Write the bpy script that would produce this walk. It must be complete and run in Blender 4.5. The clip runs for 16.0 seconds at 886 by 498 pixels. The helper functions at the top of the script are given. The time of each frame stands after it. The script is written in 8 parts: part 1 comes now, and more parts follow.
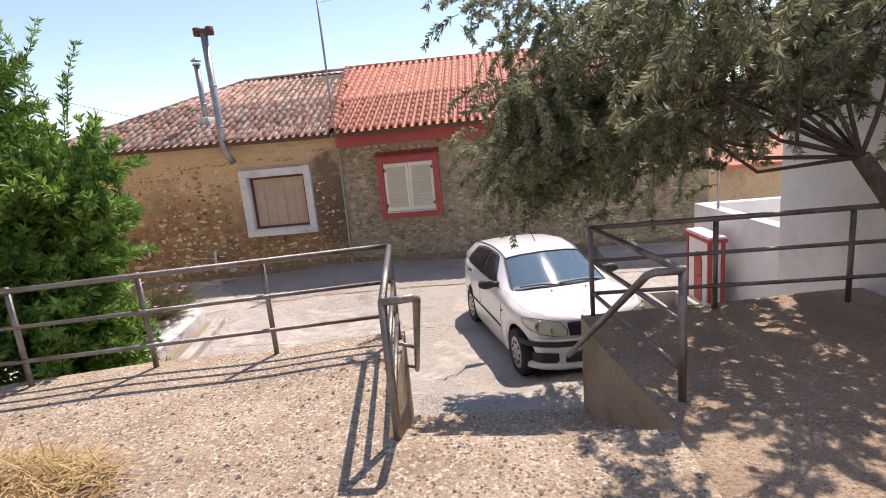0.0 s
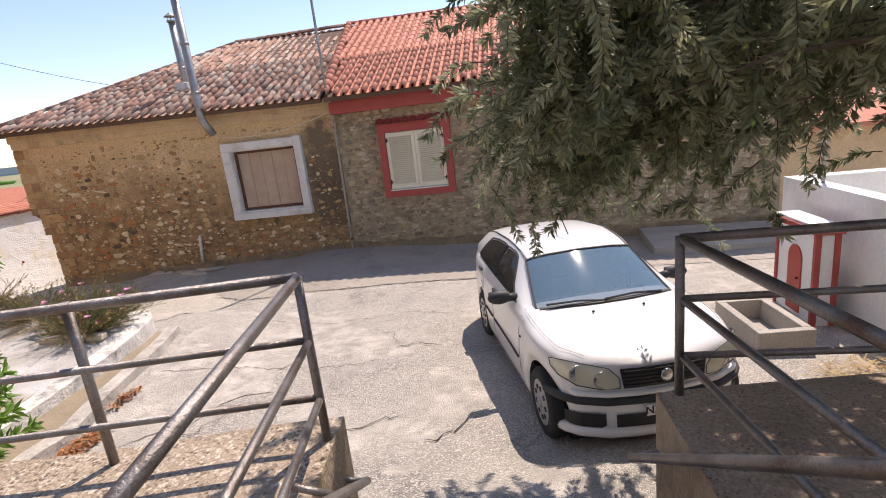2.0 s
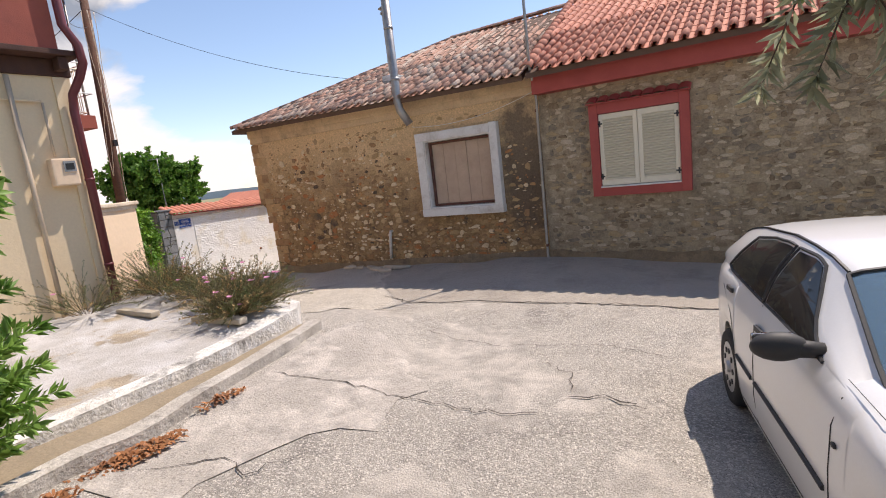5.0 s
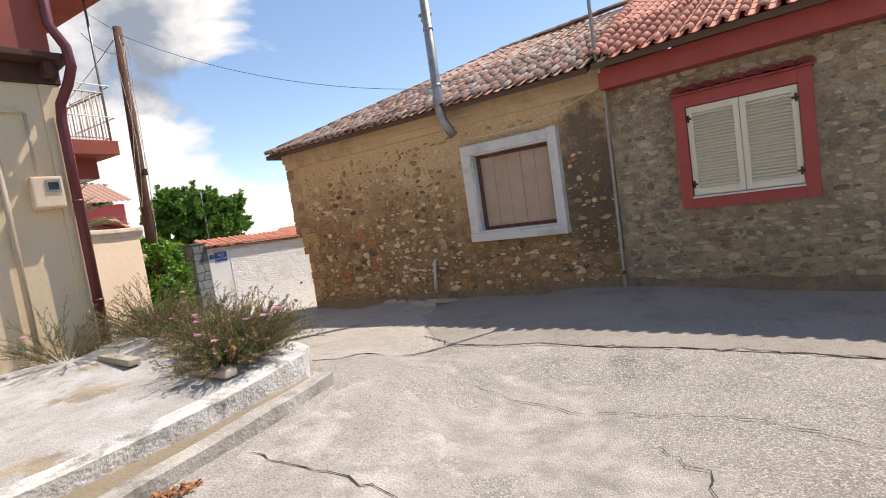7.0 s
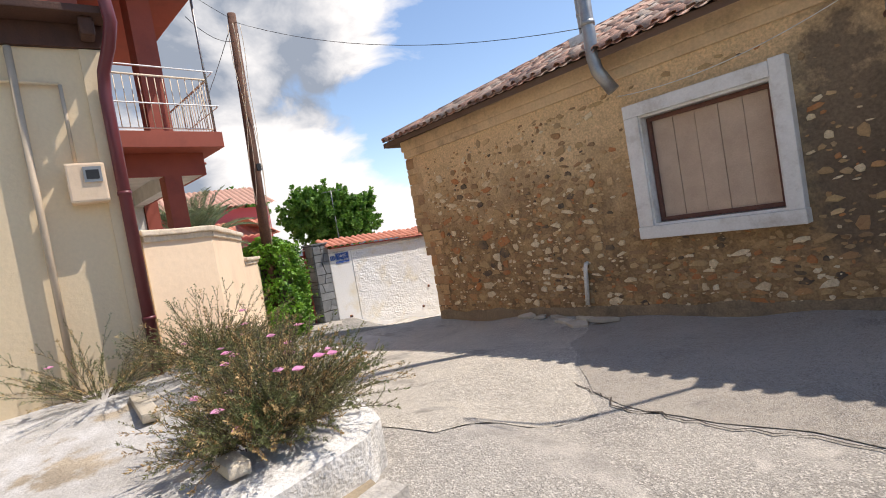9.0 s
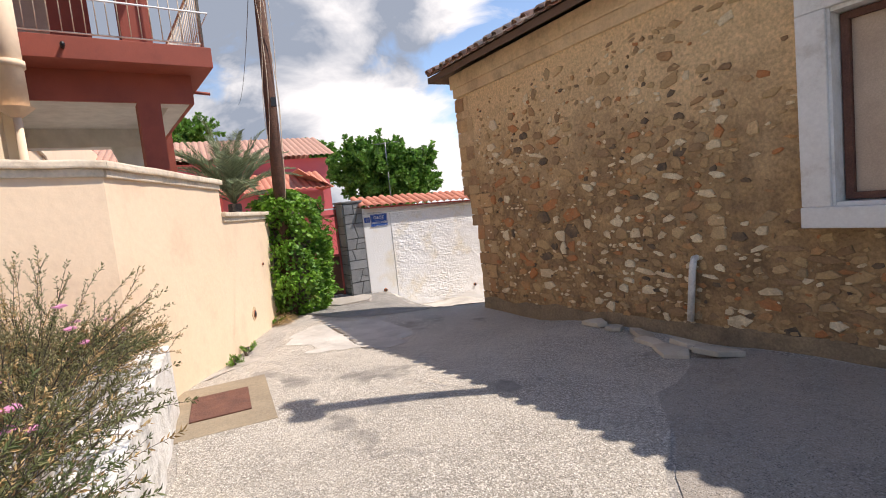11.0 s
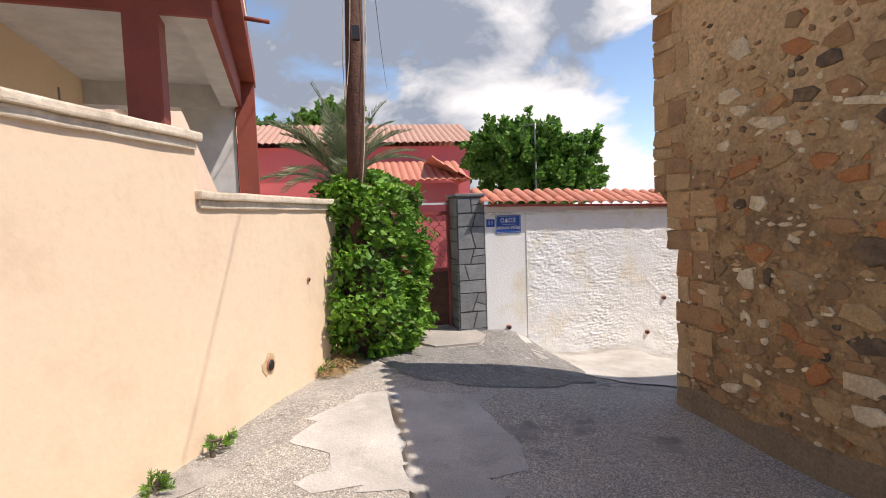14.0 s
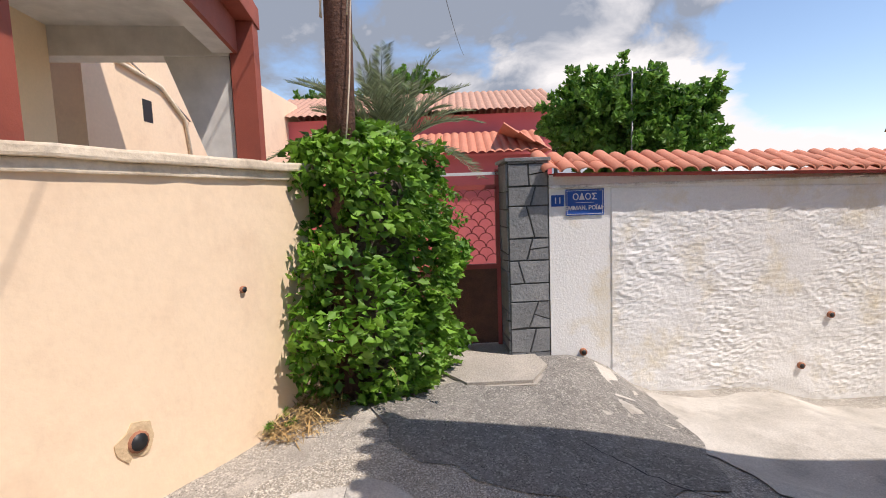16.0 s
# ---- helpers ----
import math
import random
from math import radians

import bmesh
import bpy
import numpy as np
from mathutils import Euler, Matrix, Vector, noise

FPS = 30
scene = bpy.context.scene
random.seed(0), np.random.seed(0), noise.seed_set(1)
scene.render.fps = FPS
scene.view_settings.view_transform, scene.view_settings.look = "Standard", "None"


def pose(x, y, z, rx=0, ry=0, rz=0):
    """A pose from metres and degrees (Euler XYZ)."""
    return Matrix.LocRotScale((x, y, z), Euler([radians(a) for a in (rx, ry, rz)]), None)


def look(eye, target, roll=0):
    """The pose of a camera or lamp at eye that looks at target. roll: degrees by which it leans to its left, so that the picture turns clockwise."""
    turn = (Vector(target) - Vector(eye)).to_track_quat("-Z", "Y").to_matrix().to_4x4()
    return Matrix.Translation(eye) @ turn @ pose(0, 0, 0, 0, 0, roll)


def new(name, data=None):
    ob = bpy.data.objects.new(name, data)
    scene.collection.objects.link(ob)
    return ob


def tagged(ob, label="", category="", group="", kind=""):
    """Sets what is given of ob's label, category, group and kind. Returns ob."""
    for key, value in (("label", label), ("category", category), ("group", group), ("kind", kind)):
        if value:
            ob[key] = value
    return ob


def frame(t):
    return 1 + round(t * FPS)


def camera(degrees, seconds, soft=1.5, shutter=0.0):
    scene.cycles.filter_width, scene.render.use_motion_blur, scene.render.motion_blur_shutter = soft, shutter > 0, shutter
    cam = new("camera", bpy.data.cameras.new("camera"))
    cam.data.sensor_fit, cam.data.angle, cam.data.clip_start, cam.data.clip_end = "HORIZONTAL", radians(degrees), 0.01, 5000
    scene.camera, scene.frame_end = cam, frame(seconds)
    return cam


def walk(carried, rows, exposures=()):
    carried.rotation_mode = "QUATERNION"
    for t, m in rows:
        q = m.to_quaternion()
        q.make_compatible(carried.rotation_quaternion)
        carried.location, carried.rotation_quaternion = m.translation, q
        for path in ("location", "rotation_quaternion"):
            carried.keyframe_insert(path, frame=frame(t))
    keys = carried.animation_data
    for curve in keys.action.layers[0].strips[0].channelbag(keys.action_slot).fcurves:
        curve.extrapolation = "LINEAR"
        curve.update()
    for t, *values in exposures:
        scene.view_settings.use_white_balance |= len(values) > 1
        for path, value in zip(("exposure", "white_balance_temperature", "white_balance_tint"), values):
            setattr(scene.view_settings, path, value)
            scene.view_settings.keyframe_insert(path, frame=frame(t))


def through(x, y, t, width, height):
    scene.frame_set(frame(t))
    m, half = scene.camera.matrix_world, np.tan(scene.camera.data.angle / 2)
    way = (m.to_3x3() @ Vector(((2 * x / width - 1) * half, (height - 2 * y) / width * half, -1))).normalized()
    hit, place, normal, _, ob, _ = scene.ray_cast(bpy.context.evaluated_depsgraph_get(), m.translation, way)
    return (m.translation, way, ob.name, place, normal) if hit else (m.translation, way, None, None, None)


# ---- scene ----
cam = camera(82.6, 16.0, soft=1.0)
PATH = [
    (0, (1.687, 0.728, 3.408), (1.497, 2.68, 3.012), -5.3),
    (0.5, (1.742, 1.198, 3.378), (1.527, 3.139, 2.947), -5.6),
    (1, (1.756, 1.714, 3.336), (1.552, 3.652, 2.886), -5.8),
    (1.5, (1.809, 2.178, 3.299), (1.543, 4.109, 2.855), -6.4),
    (2, (1.822, 2.672, 3.253), (1.518, 4.586, 2.759), -6.5),
    (2.5, (1.798, 3.028, 3.294), (1.441, 4.919, 2.748), -6.1),
    (3, (1.788, 3.465, 3.202), (1.193, 5.307, 2.7), -6.2),
    (3.5, (1.749, 3.822, 3.044), (1.062, 5.64, 2.571), -6.5),
    (4, (1.715, 4.097, 2.882), (0.839, 5.841, 2.445), -6.8),
    (4.5, (1.656, 4.362, 2.708), (0.669, 6.059, 2.329), -7.0),
    (5, (1.567, 4.63, 2.531), (0.477, 6.276, 2.21), -6.7),
    (5.2, (1.53, 4.734, 2.47), (0.386, 6.344, 2.156), -6.5),
    (7.3, (0.559, 6.14, 2.175), (-0.726, 7.667, 2.04), -8.8),
    (7.5, (0.426, 6.296, 2.153), (-0.896, 7.792, 2.026), -9.0),
    (8, (0.006, 6.715, 2.128), (-1.442, 8.091, 2.04), -9.9),
    (8.5, (-0.393, 7.124, 2.122), (-1.959, 8.365, 2.052), -10.4),
    (8.7, (-0.545, 7.294, 2.109), (-2.145, 8.493, 2.037), -10.2),
    (10.8, (-2.259, 9.171, 2.013), (-4.026, 10.091, 1.839), -6.0),
    (11, (-2.422, 9.339, 1.98), (-4.22, 10.198, 1.803), -6.0),
    (11.5, (-2.898, 9.654, 1.967), (-4.746, 10.389, 1.75), -6.1),
    (12, (-3.416, 9.935, 1.95), (-5.308, 10.535, 1.711), -5.5),
    (12.5, (-3.966, 10.205, 1.968), (-5.898, 10.67, 1.744), -4.5),
    (13, (-4.48, 10.407, 1.979), (-6.436, 10.789, 1.808), -3.4),
    (13.5, (-5.043, 10.616, 1.956), (-7.015, 10.916, 1.807), -2.5),
    (14, (-5.559, 10.771, 1.939), (-7.533, 11.065, 1.807), -1.9),
    (14.5, (-6.11, 10.945, 1.908), (-8.092, 11.189, 1.801), -1.5),
    (15, (-6.591, 11.117, 1.922), (-8.581, 11.287, 1.817), -1.7),
    (15.5, (-7.096, 11.34, 1.904), (-9.09, 11.406, 1.769), -2.5),
    (16, (-7.602, 11.535, 1.868), (-9.591, 11.471, 1.671), -2.1),
]
walk(cam, [(t, look(eye, target, roll)) for t, eye, target, roll in PATH], exposures=[(0.0, 0.40, 7200, 21), (5.0, 0.21, 7100, 18), (8.0, 0.24, 6950, 13), (11.0, 0.28, 6900, 16), (16.0, 0.14, 6850, 16)])

# ---- place ----
# world, sun
SUN_AZ, SUN_EL = 24.0, 58.7      # degrees from +y towards +x, and above the horizon


def sky_world():
    w = bpy.data.worlds.new("sky_world")
    scene.world = w
    w.use_nodes = True
    nt = w.node_tree
    nt.nodes.clear()
    N, L = nt.nodes.new, nt.links.new
    out, bg = N("ShaderNodeOutputWorld"), N("ShaderNodeBackground")
    sky = N("ShaderNodeTexSky")
    sky.sky_type, sky.sun_disc = "NISHITA", False
    sky.sun_elevation, sky.sun_rotation = radians(SUN_EL), radians(SUN_AZ)
    sky.air_density, sky.dust_density, sky.ozone_density = 1.0, 0.05, 2.5
    co = N("ShaderNodeTexCoord")
    sep = N("ShaderNodeSeparateXYZ")
    L(co.outputs["Generated"], sep.inputs[0])

    def math_node(op, a, b=None, c=None):
        m = N("ShaderNodeMath")
        m.operation = op
        for k, v in enumerate((a, b, c)):
            if v is None:
                continue
            if isinstance(v, (int, float)):
                m.inputs[k].default_value = v
            else:
                L(v, m.inputs[k])
        return m.outputs[0]

    # heaped clouds, bright on the side of the light and grey below, in the west only
    squash = N("ShaderNodeCombineXYZ")
    for k, f in enumerate((1.0, 1.0, 1.7)):
        L(math_node("MULTIPLY", sep.outputs[k], f), squash.inputs[k])
    warp = N("ShaderNodeTexNoise")
    warp.inputs["Scale"].default_value, warp.inputs["Detail"].default_value = 3.0, 2
    L(squash.outputs[0], warp.inputs["Vector"])
    bend = N("ShaderNodeVectorMath")
    bend.operation = "MULTIPLY_ADD"
    L(warp.outputs["Color"], bend.inputs[0])
    bend.inputs[1].default_value = (0.22, 0.22, 0.22)
    L(squash.outputs[0], bend.inputs[2])

    def heap(shift):
        add = N("ShaderNodeVectorMath")
        add.operation = "ADD"
        add.inputs[1].default_value = shift
        L(bend.outputs[0], add.inputs[0])
        n = N("ShaderNodeTexNoise")
        n.inputs["Scale"].default_value, n.inputs["Detail"].default_value, n.inputs["Roughness"].default_value = 2.5, 9, 0.55
        L(add.outputs[0], n.inputs["Vector"])
        return n.outputs[0]

    here, lit = heap((3.1, 0.4, 0.0)), heap((3.14, 0.48, 0.13))
    west = math_node("ADD", math_node("MULTIPLY", sep.outputs[0], -0.85), math_node("MULTIPLY", sep.outputs[1], -0.50))
    bias = math_node("MINIMUM", math_node("MULTIPLY", math_node("SUBTRACT", west, 0.42), 1.3), 0.13)
    dens = math_node("ADD", here, bias)
    ramp = N("ShaderNodeValToRGB")
    ramp.color_ramp.elements[0].position, ramp.color_ramp.elements[1].position = 0.50, 0.57
    L(dens, ramp.inputs[0])
    tone = N("ShaderNodeValToRGB")
    e = tone.color_ramp.elements
    e[0].position, e[0].color = 0.34, (1.75, 2.1, 2.65, 1)
    e[1].position, e[1].color = 0.74, (5.3, 5.4, 5.5, 1)
    shade = math_node("MULTIPLY_ADD", math_node("SUBTRACT", here, lit), 2.8, 0.50)
    shade = math_node("ADD", shade, math_node("MULTIPLY", math_node("SUBTRACT", sep.outputs[1], 0.13), 0.95))
    L(math_node("SUBTRACT", shade, math_node("MULTIPLY", math_node("MAXIMUM", math_node("SUBTRACT", dens, 0.60), 0.0), 1.6)), tone.inputs[0])
    mix = N("ShaderNodeMix")
    mix.data_type = "RGBA"
    L(ramp.outputs[0], mix.inputs["Factor"])
    L(sky.outputs[0], mix.inputs["A"])
    L(tone.outputs[0], mix.inputs["B"])
    L(mix.outputs["Result"], bg.inputs[0])
    bg.inputs[1].default_value = 0.165
    L(bg.outputs[0], out.inputs[0])


sky_world()
sun = new("sun", bpy.data.lights.new("sun", "SUN"))
sun.data.energy, sun.data.angle, sun.data.color = 4.35, radians(0.55), (1.0, 0.95, 0.87)
_a, _e = radians(SUN_AZ), radians(SUN_EL)
SUN_WAY = Vector((math.sin(_a) * math.cos(_e), math.cos(_a) * math.cos(_e), math.sin(_e)))
sun.rotation_euler = SUN_WAY.to_track_quat("Z", "Y").to_euler()


# ---- materials ----
def material(name, a, b=None, scale=4.0, rough=0.85, metal=0.0, bump=0.0, bump_scale=60.0, fine=0.12, stain=None, stain_scale=0.7,
             stain_amount=0.5, island=0.0, each=0.0, speckle=None, speckle_scale=120.0, speckle_cut=0.5, coat=0.0, pits=None, pits_scale=30.0, pits_size=0.2, upper=None, upper_z=(1.4, 2.4), smooth=None, smooth_scale=0.5, smooth_cut=0.54, dark_at=None):
    """A surface: two tones mixed by broad noise, fine grain, optional stains, stone speckle and a change of tone from piece to piece."""
    m = bpy.data.materials.new(name)
    m.use_nodes = True
    nt = m.node_tree
    N, L = nt.nodes.new, nt.links.new
    p = nt.nodes["Principled BSDF"]
    p.inputs["Roughness"].default_value, p.inputs["Metallic"].default_value = rough, metal
    if coat:
        p.inputs["Coat Weight"].default_value, p.inputs["Coat Roughness"].default_value = coat, 0.05
    b = b or tuple(c * 0.8 for c in a)
    tc = N("ShaderNodeTexCoord")
    geo = N("ShaderNodeNewGeometry")
    src = geo.outputs["Position"]

    def noise_tex(sc, det=5, rgh=0.6):
        n = N("ShaderNodeTexNoise")
        n.inputs["Scale"].default_value, n.inputs["Detail"].default_value, n.inputs["Roughness"].default_value = sc, det, rgh
        L(src, n.inputs["Vector"])
        return n.outputs[0]

    def ramp(f, lo, hi):
        r = N("ShaderNodeMapRange")
        r.inputs[1].default_value, r.inputs[2].default_value = lo, hi
        L(f, r.inputs[0])
        return r.outputs[0]

    def blend(f, ca, cb, kind="MIX"):
        x = N("ShaderNodeMix")
        x.data_type, x.blend_type = "RGBA", kind
        for v, s in ((f, "Factor"), (ca, "A"), (cb, "B")):
            if isinstance(v, (int, float)):
                x.inputs[s].default_value = v
            elif isinstance(v, tuple):
                x.inputs[s].default_value = (*v[:3], 1)
            else:
                L(v, x.inputs[s])
        return x.outputs["Result"]

    col = blend(ramp(noise_tex(scale), 0.32, 0.68), a, b)
    if stain:
        col = blend(ramp(noise_tex(stain_scale, 8, 0.7), 0.52, 0.72 + 0.1 * (1 - stain_amount)), col, stain)
    if speckle:
        v = N("ShaderNodeTexVoronoi")
        v.inputs["Scale"].default_value = speckle_scale
        L(src, v.inputs["Vector"])
        hsv = N("ShaderNodeSeparateColor")
        L(v.outputs["Color"], hsv.inputs[0])
        col = blend(ramp(hsv.outputs[0], speckle_cut, speckle_cut + 0.4), col, speckle)
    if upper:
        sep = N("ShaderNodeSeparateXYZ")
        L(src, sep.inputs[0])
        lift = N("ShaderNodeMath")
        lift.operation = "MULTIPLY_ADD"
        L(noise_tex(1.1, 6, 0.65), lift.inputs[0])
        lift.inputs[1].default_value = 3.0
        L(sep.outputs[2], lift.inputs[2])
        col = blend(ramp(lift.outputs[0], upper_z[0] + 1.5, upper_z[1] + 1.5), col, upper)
    if pits:
        pv = N("ShaderNodeTexVoronoi")
        pv.inputs["Scale"].default_value = pits_scale
        L(src, pv.inputs["Vector"])
        gate_ = N("ShaderNodeMath")
        gate_.operation = "MULTIPLY"
        L(ramp(pv.outputs["Distance"], pits_size + 0.12, pits_size), gate_.inputs[0])
        L(ramp(noise_tex(pits_scale * 0.22, 3), 0.42, 0.58), gate_.inputs[1])
        col = blend(gate_.outputs[0], col, pits)
    if dark_at:
        cx, cz, rx, rz, tone = dark_at
        sp = N("ShaderNodeSeparateXYZ")
        L(src, sp.inputs[0])

        def op(kind, u, v, w=None):
            q = N("ShaderNodeMath")
            q.operation = kind
            for k, val in enumerate((u, v, w)):
                if val is None:
                    continue
                if isinstance(val, (int, float)):
                    q.inputs[k].default_value = val
                else:
                    L(val, q.inputs[k])
            return q.outputs[0]
        dx = op("POWER", op("ABSOLUTE", op("MULTIPLY", op("SUBTRACT", sp.outputs[0], cx), 1 / rx), 0), 2)
        dz = op("POWER", op("ABSOLUTE", op("MULTIPLY", op("SUBTRACT", sp.outputs[2], cz), 1 / rz), 0), 2)
        d = op("ADD", op("ADD", dx, dz), op("MULTIPLY", op("SUBTRACT", noise_tex(2.6, 8, 0.7), 0.5), 3.4))
        col = blend(op("MULTIPLY", ramp(d, 1.35, 0.45), 0.85), col, tone)
    if smooth:
        pale = blend(ramp(noise_tex(smooth_scale * 5, 6, 0.65), 0.35, 0.65), smooth, tuple(c * 0.60 for c in smooth))
        col = blend(ramp(noise_tex(smooth_scale, 8, 0.62), smooth_cut, smooth_cut + 0.035), col, pale)
    if fine:
        lo, hi = 1 - fine, 1 + fine
        g = ramp(noise_tex(bump_scale * 1.5, 3), 0.3, 0.7)
        mr = N("ShaderNodeMapRange")
        mr.inputs[3].default_value, mr.inputs[4].default_value = lo, hi
        L(g, mr.inputs[0])
        cmb = N("ShaderNodeCombineColor")
        for k in range(3):
            L(mr.outputs[0], cmb.inputs[k])
        col = blend(1.0, col, cmb.outputs[0], "MULTIPLY")
    if island or each:
        rnd = geo.outputs["Random Per Island"]
        amount = island
        if each:
            rnd, amount = N("ShaderNodeObjectInfo").outputs["Random"], each
        mr = N("ShaderNodeMapRange")
        mr.inputs[3].default_value, mr.inputs[4].default_value = 1 - amount, 1 + amount
        L(rnd, mr.inputs[0])
        cmb = N("ShaderNodeCombineColor")
        for k in range(3):
            L(mr.outputs[0], cmb.inputs[k])
        col = blend(1.0, col, cmb.outputs[0], "MULTIPLY")
    L(col, p.inputs["Base Color"])
    if bump:
        bm_ = N("ShaderNodeBump")
        bm_.inputs["Strength"].default_value, bm_.inputs["Distance"].default_value = min(1.0, bump), 0.02
        L(noise_tex(bump_scale, 6), bm_.inputs["Height"])
        L(bm_.outputs[0], p.inputs["Normal"])
    return m


def stone_material(name, tones, rough=0.9, each=True, smear=None, amount=0.42):
    """Stone whose tone changes from stone to stone along a row of tones, smeared in places with the wall's mortar."""
    m = material(name, (1, 1, 1), (0.78, 0.78, 0.78), 9, rough, bump=0.8, bump_scale=38, fine=0.18)
    nt = m.node_tree
    N, L = nt.nodes.new, nt.links.new
    p = nt.nodes["Principled BSDF"]
    old = p.inputs["Base Color"].links[0].from_socket
    r = N("ShaderNodeValToRGB")
    r.color_ramp.interpolation = "CONSTANT"
    while len(r.color_ramp.elements) < len(tones):
        r.color_ramp.elements.new(0.5)
    for k, c in enumerate(tones):
        r.color_ramp.elements[k].position, r.color_ramp.elements[k].color = k / len(tones), (*c, 1)
    rnd = N("ShaderNodeObjectInfo").outputs["Random"] if each else N("ShaderNodeNewGeometry").outputs["Random Per Island"]
    L(rnd, r.inputs[0])
    x = N("ShaderNodeMix")
    x.data_type, x.blend_type = "RGBA", "MULTIPLY"
    x.inputs["Factor"].default_value = 1
    L(r.outputs[0], x.inputs["A"])
    L(old, x.inputs["B"])
    out = x.outputs["Result"]
    if smear:
        n = N("ShaderNodeTexNoise")
        n.inputs["Scale"].default_value, n.inputs["Detail"].default_value, n.inputs["Roughness"].default_value = 7.0, 8, 0.7
        L(N("ShaderNodeNewGeometry").outputs["Position"], n.inputs["Vector"])
        r2 = N("ShaderNodeMapRange")
        r2.inputs[1].default_value, r2.inputs[2].default_value, r2.inputs[4].default_value = 0.42, 0.62, amount
        L(n.outputs[0], r2.inputs[0])
        y = N("ShaderNodeMix")
        y.data_type = "RGBA"
        y.inputs["B"].default_value = (*smear, 1)
        L(r2.outputs[0], y.inputs["Factor"])
        L(out, y.inputs["A"])
        out = y.outputs["Result"]
    L(out, p.inputs["Base Color"])
    return m


OLD_TONES = [(0.54, 0.36, 0.18), (0.44, 0.25, 0.12), (0.92, 0.79, 0.55), (0.32, 0.195, 0.10), (0.68, 0.48, 0.26), (0.12, 0.09, 0.065), (0.50, 0.33, 0.165),
             (0.58, 0.32, 0.14), (0.90, 0.77, 0.53), (0.54, 0.22, 0.08), (0.48, 0.34, 0.19), (0.84, 0.69, 0.45), (0.36, 0.23, 0.125), (0.58, 0.40, 0.20)]
GREY_TONES = [(0.46, 0.37, 0.245), (0.33, 0.25, 0.16), (0.60, 0.50, 0.35), (0.22, 0.16, 0.10), (0.40, 0.32, 0.225), (0.50, 0.37, 0.21), (0.23, 0.20, 0.155), (0.62, 0.53, 0.39)]
TILE_TONES = [(0.58, 0.33, 0.24), (0.68, 0.45, 0.34), (0.50, 0.29, 0.21), (0.64, 0.50, 0.40), (0.38, 0.25, 0.19), (0.62, 0.36, 0.26), (0.56, 0.42, 0.33)]
